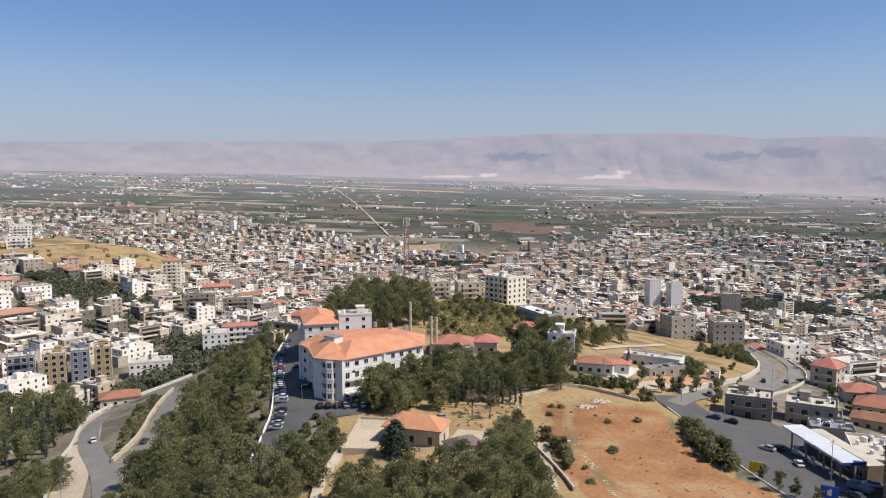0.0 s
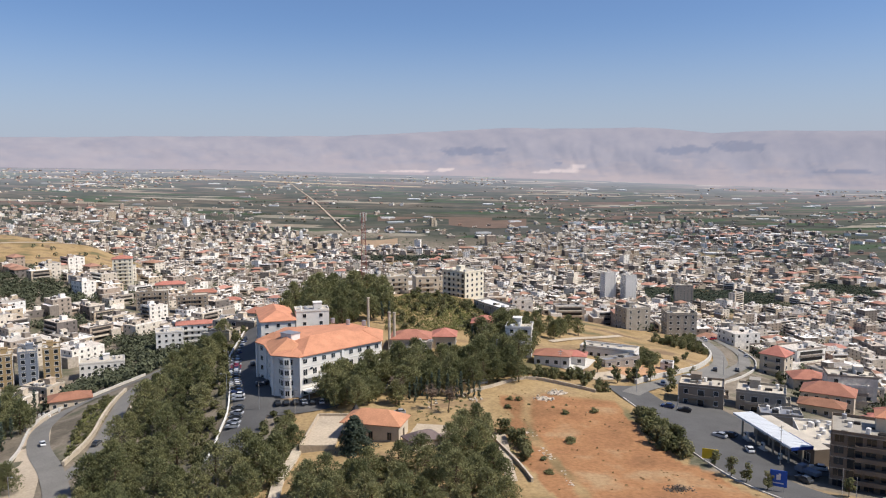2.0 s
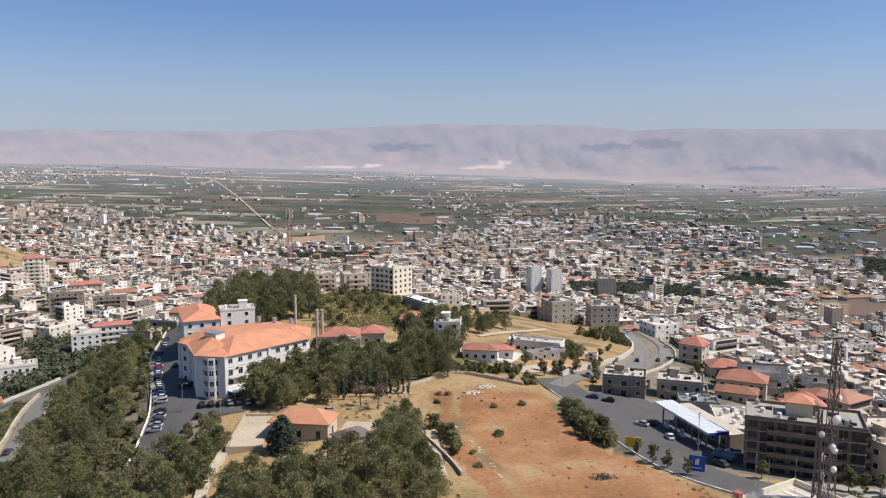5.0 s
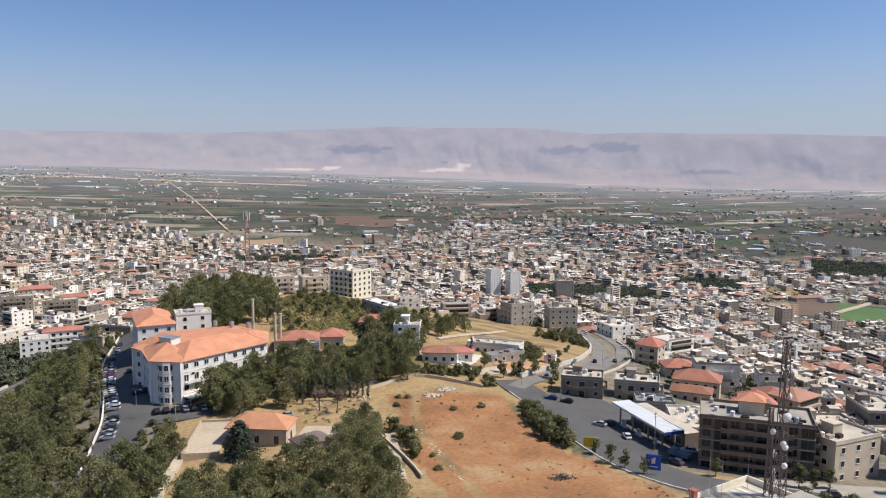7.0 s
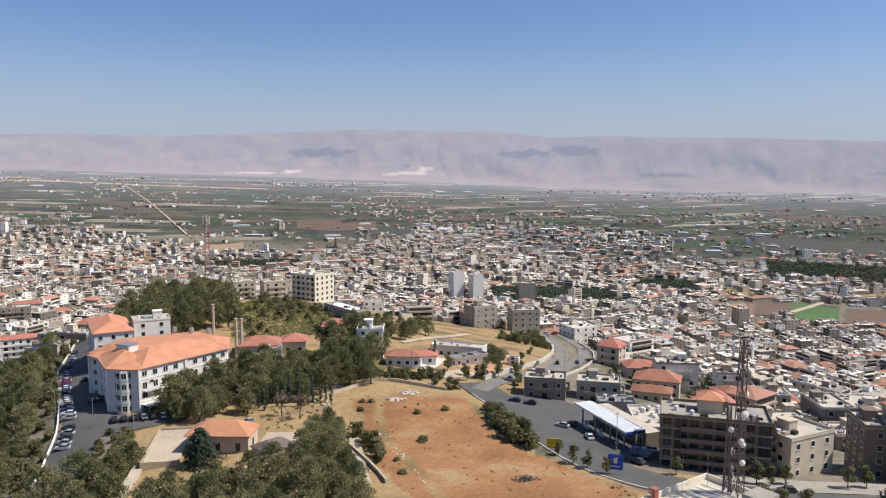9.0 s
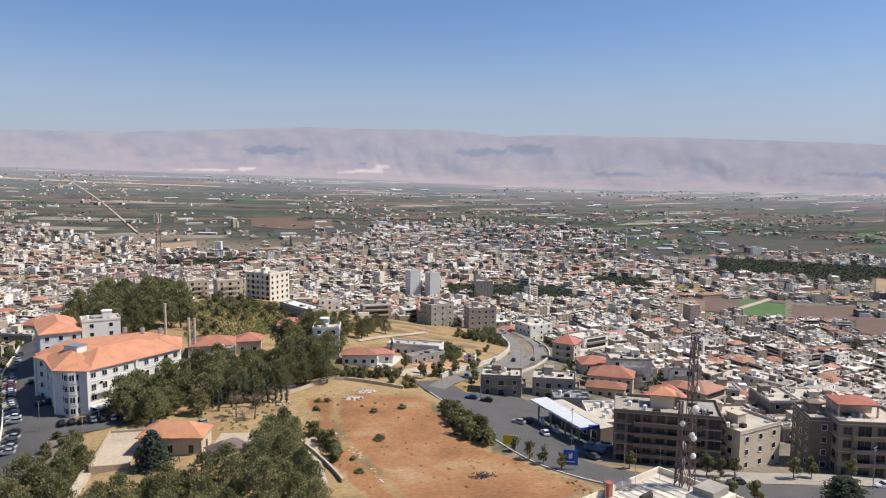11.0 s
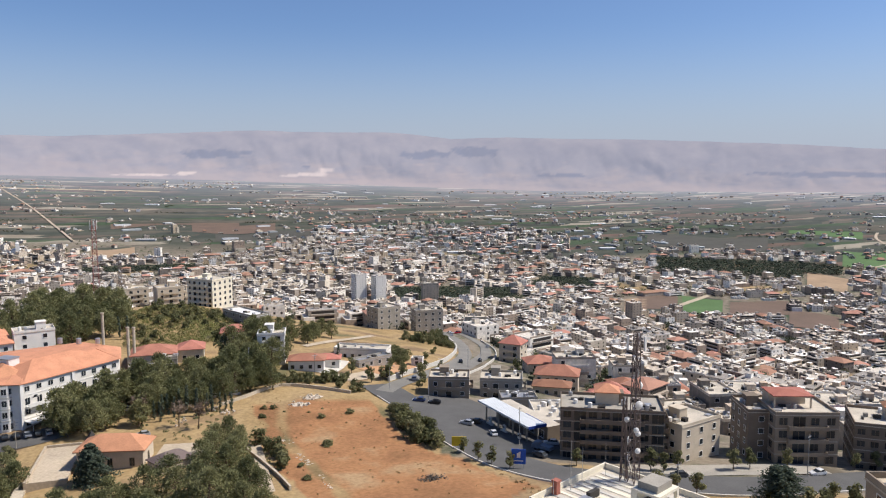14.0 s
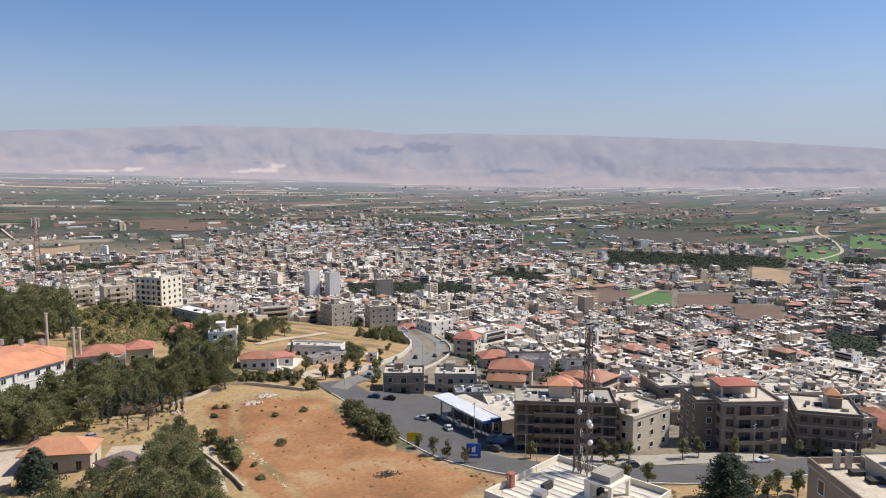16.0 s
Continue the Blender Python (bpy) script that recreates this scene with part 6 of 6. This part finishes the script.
# ---- the filling station ----
def station():
    e = empty("filling_station", pose(100.3, 193.3, 122.2, 0, 0, 5.5), "filling station with a pale ribbed canopy and blue fascia", "filling station")
    blue = mat("blue_fascia", (0.03, 0.07, 0.32), 0.5, vary=0.15)
    s = Soup()
    s.box(-2.9, -14, 5.3, 2.9, 14, 5.8)
    s.ob("canopy", M["concrete"], e)
    for k in range(28):
        s = Soup()
        s.box(-2.9, -14 + k, 5.804, 2.9, -14 + k + 0.9, 5.88)
        s.ob("roof_sheet", M["sheet"], e)
    s = Soup()
    s.box(-3.05, -14.15, 5.15, 3.05, -14.0, 5.95), s.box(2.9, -14.0, 5.15, 3.05, -4.0, 5.95)
    s.ob("fascia", blue, e)
    s = Soup()
    s.box(-3.05, -14.0, 5.3, -2.9, 14.0, 5.86)
    s.ob("edge_strip", M["sheet"], e)
    for x in (-1.6, 2.3):
        for y in (-11, -4, 4, 11):
            s = Soup()
            s.box(x - 0.2, y - 0.2, -0.5, x + 0.2, y + 0.2, 5.2)
            s.ob("column", M["concrete"], e)
    for y in (-8, 0, 8):
        s = Soup()
        s.box(-2.6, y - 1.6, -0.2, -1.4, y + 1.6, 0.22)
        s.ob("pump_island", M["kerb"], e)
        s = Soup()
        s.box(-2.35, y - 0.5, 0.22, -1.7, y + 0.5, 2.0), s.box(-2.4, y - 0.4, 1.2, -1.65, y + 0.4, 1.7, None, 1)
        s.ob("fuel_pump", [M["trim"], M["dark"]], e)
    s = Soup()
    s.box(4.2, -13, -1, 9, 14, 4.4, None, 0, 1)
    s.ob("kiosk", [M["beige"], M["flat"]], e)
    for y in (-10, -5, 0, 5, 10):
        put_window(e, pose(4.18, y, 0.6, 0, 0, -90), 2.6, 2.2)


M["sheet"] = mat("ribbed_sheet", (0.62, 0.64, 0.65), 0.5, vary=0.12, scale=0.2)
station()


# ---- flats along the road ----
def penthouse(parent_pose, x, y, z, w, d, h, red):
    e = empty("penthouse", parent_pose @ pose(x, y, z), "roof room with a red roof on a block of flats", "roof room")
    s = Soup()
    if red == "open":
        for a in (-w / 2, w / 2 - 0.4):
            for b in (-d / 2, d / 2 - 0.4):
                s.box(a, b, 0, a + 0.4, b + 0.4, h)
        s.box(-w / 2, 0, 0, w / 2, d / 2 - 0.5, h)
    else:
        s.box(-w / 2, -d / 2, 0, w / 2, d / 2, h)
    s.ob("wall", M["cream"], e)
    s = Soup()
    s.hip(-w / 2 - 0.4, -d / 2 - 0.4, h + 0.25, w / 2 + 0.4, d / 2 + 0.4, 0.7 if red == "open" else 1.8)
    s.ob("roof", M["roof_dull"] if red == "open" else M["roof"], e)


M["roof_dull"] = mat("dull_red_sheet", (0.36, 0.13, 0.09), 0.7, vary=0.2)
p = pose(116.5, 166, 122.6, 0, 0, -31)
building("apartment_building", p, 26.5, 14, 5, 2.75, "beige", "flat", "long brown-grey block of flats with deep balconies", faces=(0, 1, 3), gap=3.1, balconies=(0, 1), tanks=7, win=(2.0, 1.7), frame="beige", one=False, base="concrete", clutter=16)
penthouse(p, -1, 1.5, 13.97, 6, 5.5, 3.2, "hip")
p = pose(135.7, 159.7, 122.3, 0, 0, 12)
building("apartment_building", p, 16, 12, 3, 3.35, "cream", "flat", "cream stone block of flats with small windows", faces=(0, 1, 3), gap=4.2, tanks=5, win=(1.3, 1.4))
p = pose(162.8, 147.3, 121.8, 0, 0, -24)
building("apartment_building", p, 16.4, 15, 4, 3.45, "taupe", "flat", "brown-grey block of flats with glazed balconies and roof terrace", faces=(0, 1, 3), gap=3.6, balconies=(0, 1), tanks=1, hood=False, win=(2.1, 1.9), frame="taupe", one=False)
penthouse(p, -1.5, 2.0, 14.02, 10, 8, 3.2, "open")
building("apartment_building", pose(155, 154.5, 121.6, 0, 0, -24), 7, 13, 4, 3.3, "beige", "flat", "narrow brown-grey wing of flats", faces=(0, 3), gap=3.6, tanks=3)
p = pose(183.7, 137.2, 119.8, 0, 0, -42)
building("apartment_building", p, 16, 16, 4, 3.2, "beige", "flat", "dark brown-grey block of flats with a bright roof", faces=(0, 1, 3), gap=3.0, balconies=(), tanks=4, win=(1.8, 1.5), frame="beige", one=False)
penthouse(p, 2, 1.5, 13.02, 3.6, 4, 3.2, "hip")
building("apartment_building", at(203, 118, -55), 15, 14, 4, 3.2, "beige", "flat", "brown-grey block of flats by the road", faces=(0, 3), gap=3.2)


# ---- the white roof terrace below the camera ----
p = pose(52.4, 71.4, 139.4, 0, 0, 21)
building("terrace_house", p, 15.3, 16.2, 6, 3.4, "cream_light", "flat", "cream house whose paved roof terrace is seen from above", "house", faces=(1, 2), gap=4, tanks=0, hood=False, base="flat")
for k in range(11):
    s = Soup()
    s.box(-6.6 + 1.22 * k, -7.4, 0, -6.6 + 1.22 * k + (0.75 if k % 3 else 0.5), 7.4, 0.06)
    tagged(s.ob("roof_slab", M["cream_light"] if k % 2 else M["kerb"]), "pale paving strip on the roof terrace", "paving strip", "roof paving strips").matrix_basis = p @ pose(0, 0, 20.63, 0, 0, 0)
e = empty("stair_house", p @ pose(2.4, -2.6, 20.62) @ Matrix.Diagonal((0.85, 0.85, 0.8, 1)), "cream stair house with a flat concrete water cistern on top", "stair house")
s = Soup()
s.box(-2.6, -2.2, 0, -2.1, -1.7, 2.5), s.box(2.1, -2.2, 0, 2.6, -1.7, 2.5), s.box(-2.6, 1.2, 0, 2.6, 2.2, 2.5), s.box(-2.6, -2.2, 2.5, 2.6, 2.2, 2.9)
s.ob("frame", M["cream_light"], e)
s = Soup()
s.box(-1.9, -1.5, 2.9, 1.9, 1.6, 4.0)
s.ob("cistern", M["concrete"], e)
s = Soup()
s.box(-0.35, -0.35, 0, 0.35, 0.35, 1.7, None, 0), s.box(-0.45, -0.45, 1.7, 0.45, 0.45, 1.9, None, 0)
tagged(s.ob("chimney", M["roof_dull"]), "short red brick chimney on the roof's edge", "chimney").matrix_basis = p @ pose(-3.6, 7.4, 20.6)
for x, y, h in ((-6.5, 6.5, 2.2), (-4.8, 6.9, 3.2), (-1.5, 6.8, 6.5), (5.5, 6.5, 4.5), (6.8, 3.0, 3.0), (1.0, 6.9, 5.0)):
    s = Soup()
    s.tube((0, 0, 0), (0, 0, h), 0.035, 0.02, 5)
    tagged(s.ob("antenna_pole", M["steel"]), "thin metal pole on the roof terrace", "pole").matrix_basis = p @ pose(x, y, 20.6)
p = pose(79.4, 49.6, 140, 0, 0, -23.6)
building("terrace_house", p, 14, 12, 8, 3.1, "taupe", "flat", "beige house with tanks on its roof", "house", faces=(0, 3), gap=4, tanks=0, hood=False, win=(1.2, 1.5), base="stone", clutter=10)
s = Soup()
s.box(-1.4, -1.6, 0, 5.4, 3.2, 1.5), s.box(-1.5, -1.7, 1.5, 5.5, 3.3, 1.65)
tagged(s.ob("roof_room", M["cream"]), "low beige room on the house's roof", "roof room").matrix_basis = p @ pose(0, 1, 25.02)
for x, y in ((0.5, 1.6), (2.4, 1.2), (4.2, 1.6)):
    o = tank(None, 0, 0, 0, 0.75, 1.6)
    o.matrix_basis = p @ pose(x, y, 26.67)
    tagged(o, "round pale plastic water tank on a roof", "water tank", "roof water tanks")
for x in (-4.6, -3.2):
    s = Soup()
    s.box(-0.28, -0.28, 0, 0.28, 0.28, 2.0), s.box(-0.4, -0.4, 2.0, 0.4, 0.4, 2.15)
    tagged(s.ob("chimney", M["cream"]), "square beige chimney on a roof", "chimney").matrix_basis = p @ pose(x, 4.4, 25.0)


M["dark_brush"] = mat("grey_brush", (0.14, 0.115, 0.09), 0.95, vary=0.3, island=0.3)


# ---- masts ----
def lattice(name, m, high, foot, head, panels, label, red=False, thick=0.07):
    e = empty(name, m, label, "mast")
    paint = M["mast_red"] if red else M["mast_grey"]
    rows = int(high / 2.6)
    half = lambda z: (foot + (head - foot) * z / high) / 2
    for sx, sy in ((-1, -1), (1, -1), (1, 1), (-1, 1)):
        s = Soup()
        s.tube((sx * half(0), sy * half(0), -0.5), (sx * half(high), sy * half(high), high), thick, thick * 0.8, 5)
        s.ob("leg", paint, e)
    c = [(-1, -1), (1, -1), (1, 1), (-1, 1)]
    for k in range(rows):
        a, b = k * high / rows, (k + 1) * high / rows
        u, v = half(a), half(b)
        for (px, py), (qx, qy) in zip(c, c[1:] + c[:1]):
            for p, q in (((px * u, py * u, a), (qx * v, qy * v, b)), ((qx * u, qy * u, a), (px * v, py * v, b)), ((px * v, py * v, b), (qx * v, qy * v, b))):
                s = Soup()
                s.tube(p, q, thick * 0.5, thick * 0.5, 4)
                s.ob("brace", M["mast_white"] if red and k % 2 else paint, e)
    rnd = random.Random(int(high))
    for k in range(panels):
        s = Soup()
        a = k * 2.1
        z = high - 1.2 - 1.1 * (k // 3)
        s.box(-0.16, -0.12, -0.9, 0.16, 0.1, 0.9)
        s.tube((0, 0.1, 0), (0, 0.8, 0), 0.03, 0.03, 4)
        o = s.ob("antenna_panel", M["trim"], e)
        o.matrix_basis = pose((half(z) + 0.9) * math.sin(a), -(half(z) + 0.9) * math.cos(a), z, 0, 0, math.degrees(a))
    for k in range(5):
        s = Soup()
        z, a, r = high * rnd.uniform(0.15, 0.9), rnd.uniform(-1.2, 1.2), rnd.uniform(0.3, 0.55)
        s.tube((0, 0, 0), (0, -0.12, 0), r, r, 12), s.tube((0, -0.12, 0), (0, -0.3, 0), r, r * 0.3, 12)
        o = s.ob("dish", M["trim"], e)
        o.matrix_basis = pose(half(z) * math.sin(a), -half(z) * math.cos(a) - 0.2, z, 0, 0, math.degrees(a))
    return e


M["mast_grey"] = mat("galvanised_mast", (0.17, 0.13, 0.115), 0.7, 0.2, vary=0.2)
M["mast_red"] = mat("faded_red_paint", (0.32, 0.12, 0.10), 0.7, vary=0.3)
M["mast_white"] = mat("chalky_white_paint", (0.6, 0.56, 0.52), 0.7, vary=0.2)
lattice("radio_mast", at(-17.6, 362, 10), 42, 2.8, 1.3, 9, "tall lattice telephone mast with antennas on the wooded hill", True, 0.11)
lattice("radio_mast", at(-8, 372, 30), 26, 1.5, 0.8, 0, "slender lattice mast beside a taller one", False, 0.08)
lattice("radio_mast", pose(57.2, 76.2, 160.0, 0, 0, 15), 19.5, 1.1, 0.6, 3, "rusty lattice radio mast with dishes on a roof")
lattice("radio_mast", pose(56.5, 77.4, 160.0, 0, 0, 40), 11, 0.7, 0.4, 0, "shorter lattice mast beside the radio mast")


# ---- cars ----
def car_parts(tall, long):
    """Body, glass, wheels and lamps of a car that points along +y."""
    body, glass, tyre, lamp_s = Soup(), Soup(), Soup(), Soup()
    w, l = 0.88, long / 2

    def loft(s, rows):
        k = len(s.v)
        for y, half, z0, z1 in rows:
            s.v += [(-half, y, z0), (half, y, z0), (half * 0.94, y, z1), (-half * 0.94, y, z1)]
        for j in range(len(rows) - 1):
            for q in range(4):
                s.f.append((k + 4 * j + q, k + 4 * j + (q + 1) % 4, k + 4 * j + 4 + (q + 1) % 4, k + 4 * j + 4 + q)), s.i.append(0)
        s.f.append((k + 3, k + 2, k + 1, k)), s.i.append(0)
        n = k + 4 * (len(rows) - 1)
        s.f.append((n, n + 1, n + 2, n + 3)), s.i.append(0)

    loft(body, [(-l, w * 0.86, 0.38, 0.72), (-l + 0.12, w * 0.95, 0.25, 0.88), (-l + 0.9, w, 0.22, 0.95), (l - 1.2, w, 0.22, 0.92), (l - 0.2, w * 0.95, 0.25, 0.74), (l, w * 0.82, 0.38, 0.62)])
    loft(glass, [(-l + 0.35, w * 0.86, 0.9, 0.93), (-l + 0.95, w * 0.86, 0.9, tall - 0.06), (l - 2.0, w * 0.86, 0.9, tall - 0.06), (l - 1.15, w * 0.86, 0.86, 0.9)])
    roof = Soup()
    loft(roof, [(-l + 0.85, w * 0.78, tall - 0.07, tall - 0.02), (-l + 1.2, w * 0.8, tall - 0.07, tall), (l - 2.2, w * 0.8, tall - 0.07, tall), (l - 1.95, w * 0.78, tall - 0.07, tall - 0.03)])
    tyre.tube((-0.11, 0, 0), (0.11, 0, 0), 0.31, 0.31, 12)
    lamp_s.box(-0.17, -0.03, -0.07, 0.17, 0.03, 0.07)
    return body, glass, roof, tyre, lamp_s


PAINTS = {"white": (0.75, 0.75, 0.74), "silver": (0.42, 0.43, 0.45), "black": (0.02, 0.02, 0.022), "dark grey": (0.08, 0.085, 0.09), "red": (0.30, 0.02, 0.03), "dark blue": (0.03, 0.05, 0.13), "beige": (0.5, 0.45, 0.36)}
CARS = {}


def car(paint, m, van=False):
    key = (paint, van)
    if key in CARS:
        return copy_thing(CARS[key], m)
    tone = mat(paint.replace(" ", "_") + "_car_paint", PAINTS[paint], 0.25, 0.2, vary=0.06, spec=0.6)
    e = empty("van" if van else "car", m, paint + (" van parked on asphalt" if van else " car parked on asphalt"), "van" if van else "car", "parked cars")
    body, glass, roof, tyre, lens = car_parts(2.1 if van else 1.45, 4.9 if van else 4.3)
    l = (4.9 if van else 4.3) / 2
    body.ob("body", tone, e), glass.ob("cabin_glass", M["glass"], e), roof.ob("roof", tone, e)
    t = tyre.ob("wheel", M["rubber"], e)
    t.matrix_basis = pose(-0.8, l - 0.85, 0.31)
    for x, y in ((0.8, l - 0.85), (-0.8, -l + 0.8), (0.8, -l + 0.8)):
        o = new("wheel", t.data)
        o.parent, o.matrix_basis = e, pose(x, y, 0.31)
    h = lens.ob("headlight", M["trim"], e)
    h.matrix_basis = pose(-0.55, l - 0.02, 0.6)
    o = new("headlight", h.data)
    o.parent, o.matrix_basis = e, pose(0.55, l - 0.02, 0.6)
    CARS[key] = e
    return e


M["rubber"] = mat("rubber", (0.025, 0.025, 0.025), 0.9)
rnd = random.Random(8)
tones = ["white", "black", "silver", "dark grey", "white", "red", "dark blue", "silver", "black", "beige"]
row = along([(-51.8, 226), (-52.8, 240), (-58.6, 262), (-64.3, 290), (-68.3, 318), (-70.5, 340)], 2.75)
for k, q in enumerate(row):
    if k % 9 == 5 or rnd.random() < 0.08:
        continue
    d = (row[min(k + 1, len(row) - 1)] - row[max(0, k - 1)]).normalized()
    turn = math.degrees(math.atan2(d.y, d.x)) - 90 + (75 if k < 26 else 20) + rnd.uniform(-6, 6)
    if k >= 26 and k % 2:
        continue
    car("red" if k in (20, 21) else rnd.choice(tones), at(q.x, q.y, turn, 0.27), van=k == 32)
for k in range(6):
    car(rnd.choice(tones), at(-39.5 + 2.8 * k, 235.6 - 0.3 * k, 12 + rnd.uniform(-5, 5), 0.25))
for x, y, turn, paint in ((-48.5, 251, 15, "black"), (-45.5, 252, -35, "dark grey"), (-49.6, 263, 10, "white"), (-56, 281, 12, "black"), (90.2, 202.4, 40, "silver"), (93.4, 203.3, 40, "black"), (93.4, 190.6, -10, "white"),
                          (105, 177.5, 60, "white"), (85, 229.8, 60, "dark blue"), (89.2, 226.5, 60, "black"), (154, 131.5, 80, "white"), (146, 134.5, 75, "beige"), (120, 142, 70, "dark grey"), (-1, 222, 95, "silver"),
                          (-118, 246, 30, "white"), (-96.5, 236, -5, "dark grey"), (162, 388, 10, "white"), (169, 393, 100, "red"), (109, 273, -40, "white"), (84, 262, 30, "black"), (96, 168, 20, "dark grey")):
    car(paint, at(x, y, turn, 0.3))
for k in range(8):
    car(rnd.choice(tones), at(-18 + 6.5 * k + rnd.uniform(-1, 1), 246 + 0.5 * k, 100 + rnd.uniform(-12, 12), 0.05))
for k in range(16):
    q = along(ROADS["zig_back"] if k % 2 else ROADS["zig"], 9)
    if k < 5:
        c = q[(k * 7 + 3) % len(q)]
        car(rnd.choice(tones), at(c.x + 1.8, c.y, -25, 0.36))

# small lorry by the station
e = empty("lorry", at(99.6, 172.4, 25, 0.25), "small blue lorry with an open bed", "lorry")
for name, box, m in (("cab", (-1.0, 1.0, 0.5, 1.0, 2.6, 2.3), "maroon"), ("bed", (-1.05, -2.8, 0.8, 1.05, 0.9, 1.7), "bluegrey"), ("bonnet", (-0.95, 2.6, 0.5, 0.95, 3.3, 1.4), "maroon"), ("windscreen", (-0.85, 2.55, 1.45, 0.85, 2.64, 2.15), "glass")):
    s = Soup()
    s.box(*box)
    s.ob(name, M["bluegrey"] if m == "maroon" else M[m], e)
for x in (-0.9, 0.9):
    for y in (-1.9, 2.0):
        s = Soup()
        s.tube((-0.14, 0, 0), (0.14, 0, 0), 0.42, 0.42, 12)
        s.ob("wheel", M["rubber"], e).matrix_basis = pose(x, y, 0.42)


# ---- signs, poles and lamps ----
def sign(x, y, turn, w, h, up, face, label, bars):
    e = empty("billboard", at(x, y, turn), label, "sign")
    s = Soup()
    s.box(-w / 2, -0.08, up, w / 2, 0.08, up + h)
    s.ob("panel", face, e)
    for px in (-w / 3, w / 3):
        s = Soup()
        s.tube((px, 0.12, -0.5), (px, 0.12, up + h * 0.9), 0.07, 0.07, 6)
        s.ob("post", M["steel"], e)
    for bx, bz, bw, bh in bars:
        s = Soup()
        s.box(bx - bw / 2, -0.11, up + bz, bx + bw / 2, -0.084, up + bz + bh)
        s.ob("lettering", M["trim"], e, "plain pale bar on the sign")
    return e


sign(78.2, 180.5, -24, 4.0, 2.6, 1.0, mat("yellow_sheet", (0.62, 0.45, 0.03), 0.6, vary=0.12), "yellow billboard beside the road", ())
sign(85.6, 160.3, -30, 3.6, 3.8, 1.4, mat("blue_sheet", (0.02, 0.09, 0.42), 0.5, vary=0.12), "blue billboard with a white mark beside the road", ((0, 1.6, 0.9, 1.2), (0.25, 2.7, 0.5, 0.4), (0, 0.7, 2.2, 0.25)))


def pole(x, y, h, lamp_arm, turn=0, z=0.0):
    e = empty("street_lamp" if lamp_arm else "utility_pole", at(x, y, turn, z), "grey metal street lamp with one arm" if lamp_arm else "grey concrete utility pole with a crossbar", "street lamp" if lamp_arm else "pole", "street poles")
    s = Soup()
    s.tube((0, 0, -0.5), (0, 0, h), 0.12, 0.07, 7)
    s.ob("post", M["steel"] if lamp_arm else M["concrete"], e)
    s = Soup()
    if lamp_arm:
        s.tube((0, 0, h - 0.05), (0, -1.5, h + 0.25), 0.04, 0.03, 5), s.box(-0.15, -2.0, h + 0.2, 0.15, -1.4, h + 0.32)
        s.ob("lamp_arm", M["steel"], e)
    else:
        s.box(-0.9, -0.06, h - 0.7, 0.9, 0.06, h - 0.55), s.box(-0.6, -0.06, h - 1.5, 0.6, 0.06, h - 1.35)
        s.ob("crossbar", M["steel"], e)


for x, y, h, arm, turn in ((95.9, 179.3, 11, False, 30), (88.8, 231, 9, True, 100), (80, 246, 8, True, 100), (-45, 234, 9, True, 60), (-58, 247, 8, True, -80), (-64.5, 280, 8, True, -80), (-33, 228, 8, False, 0), (34, 262, 12, True, 0), (57, 262, 9, False, 20),
                           (106, 262, 8, True, -50), (128, 286, 8, True, -50), (170, 325, 8, True, 120), (103, 140, 9, False, 10), (113, 134, 7, False, 0), (150, 131, 11, False, 20), (172, 119, 10, False, 0), (186, 131, 9, False, 0), (-103, 195, 8, True, 60), (140, 299, 8, True, -50)):
    pole(x, y, h, arm, turn)

s = Soup()
rnd = random.Random(2)
for _ in range(240):
    x, y = rnd.gauss(0, 1.5), rnd.gauss(0, 0.9)
    leaf(s, (x, y, rnd.uniform(0.05, 0.3)), 0.28, rnd)
tagged(s.ob("burnt_brush", M["dark_brush"]), "flattened patch of grey burnt brush on the red field", "brush", kind="stuff").matrix_basis = at(62.5, 160.5, 0, 0.1)

# pale gravestones between the cypresses below the bend
s = Soup()
rnd = random.Random(19)
for _ in range(90):
    x, y = rnd.uniform(-185, -138), rnd.uniform(240, 310)
    s.box(-0.4, -0.2, -0.3, 0.4, 0.2, rnd.uniform(0.8, 1.9), at(x, y, rnd.uniform(-20, 20)))
tagged(s.ob("gravestones", M["trim"]), "pale gravestones among dark cypresses", "gravestones", kind="stuff")
building("house", at(-140, 318, 25), 16, 10, 1, 3.6, "cream", "hip", "low house with a red tiled roof below the bend", faces=(0, 1), rise=2.2)
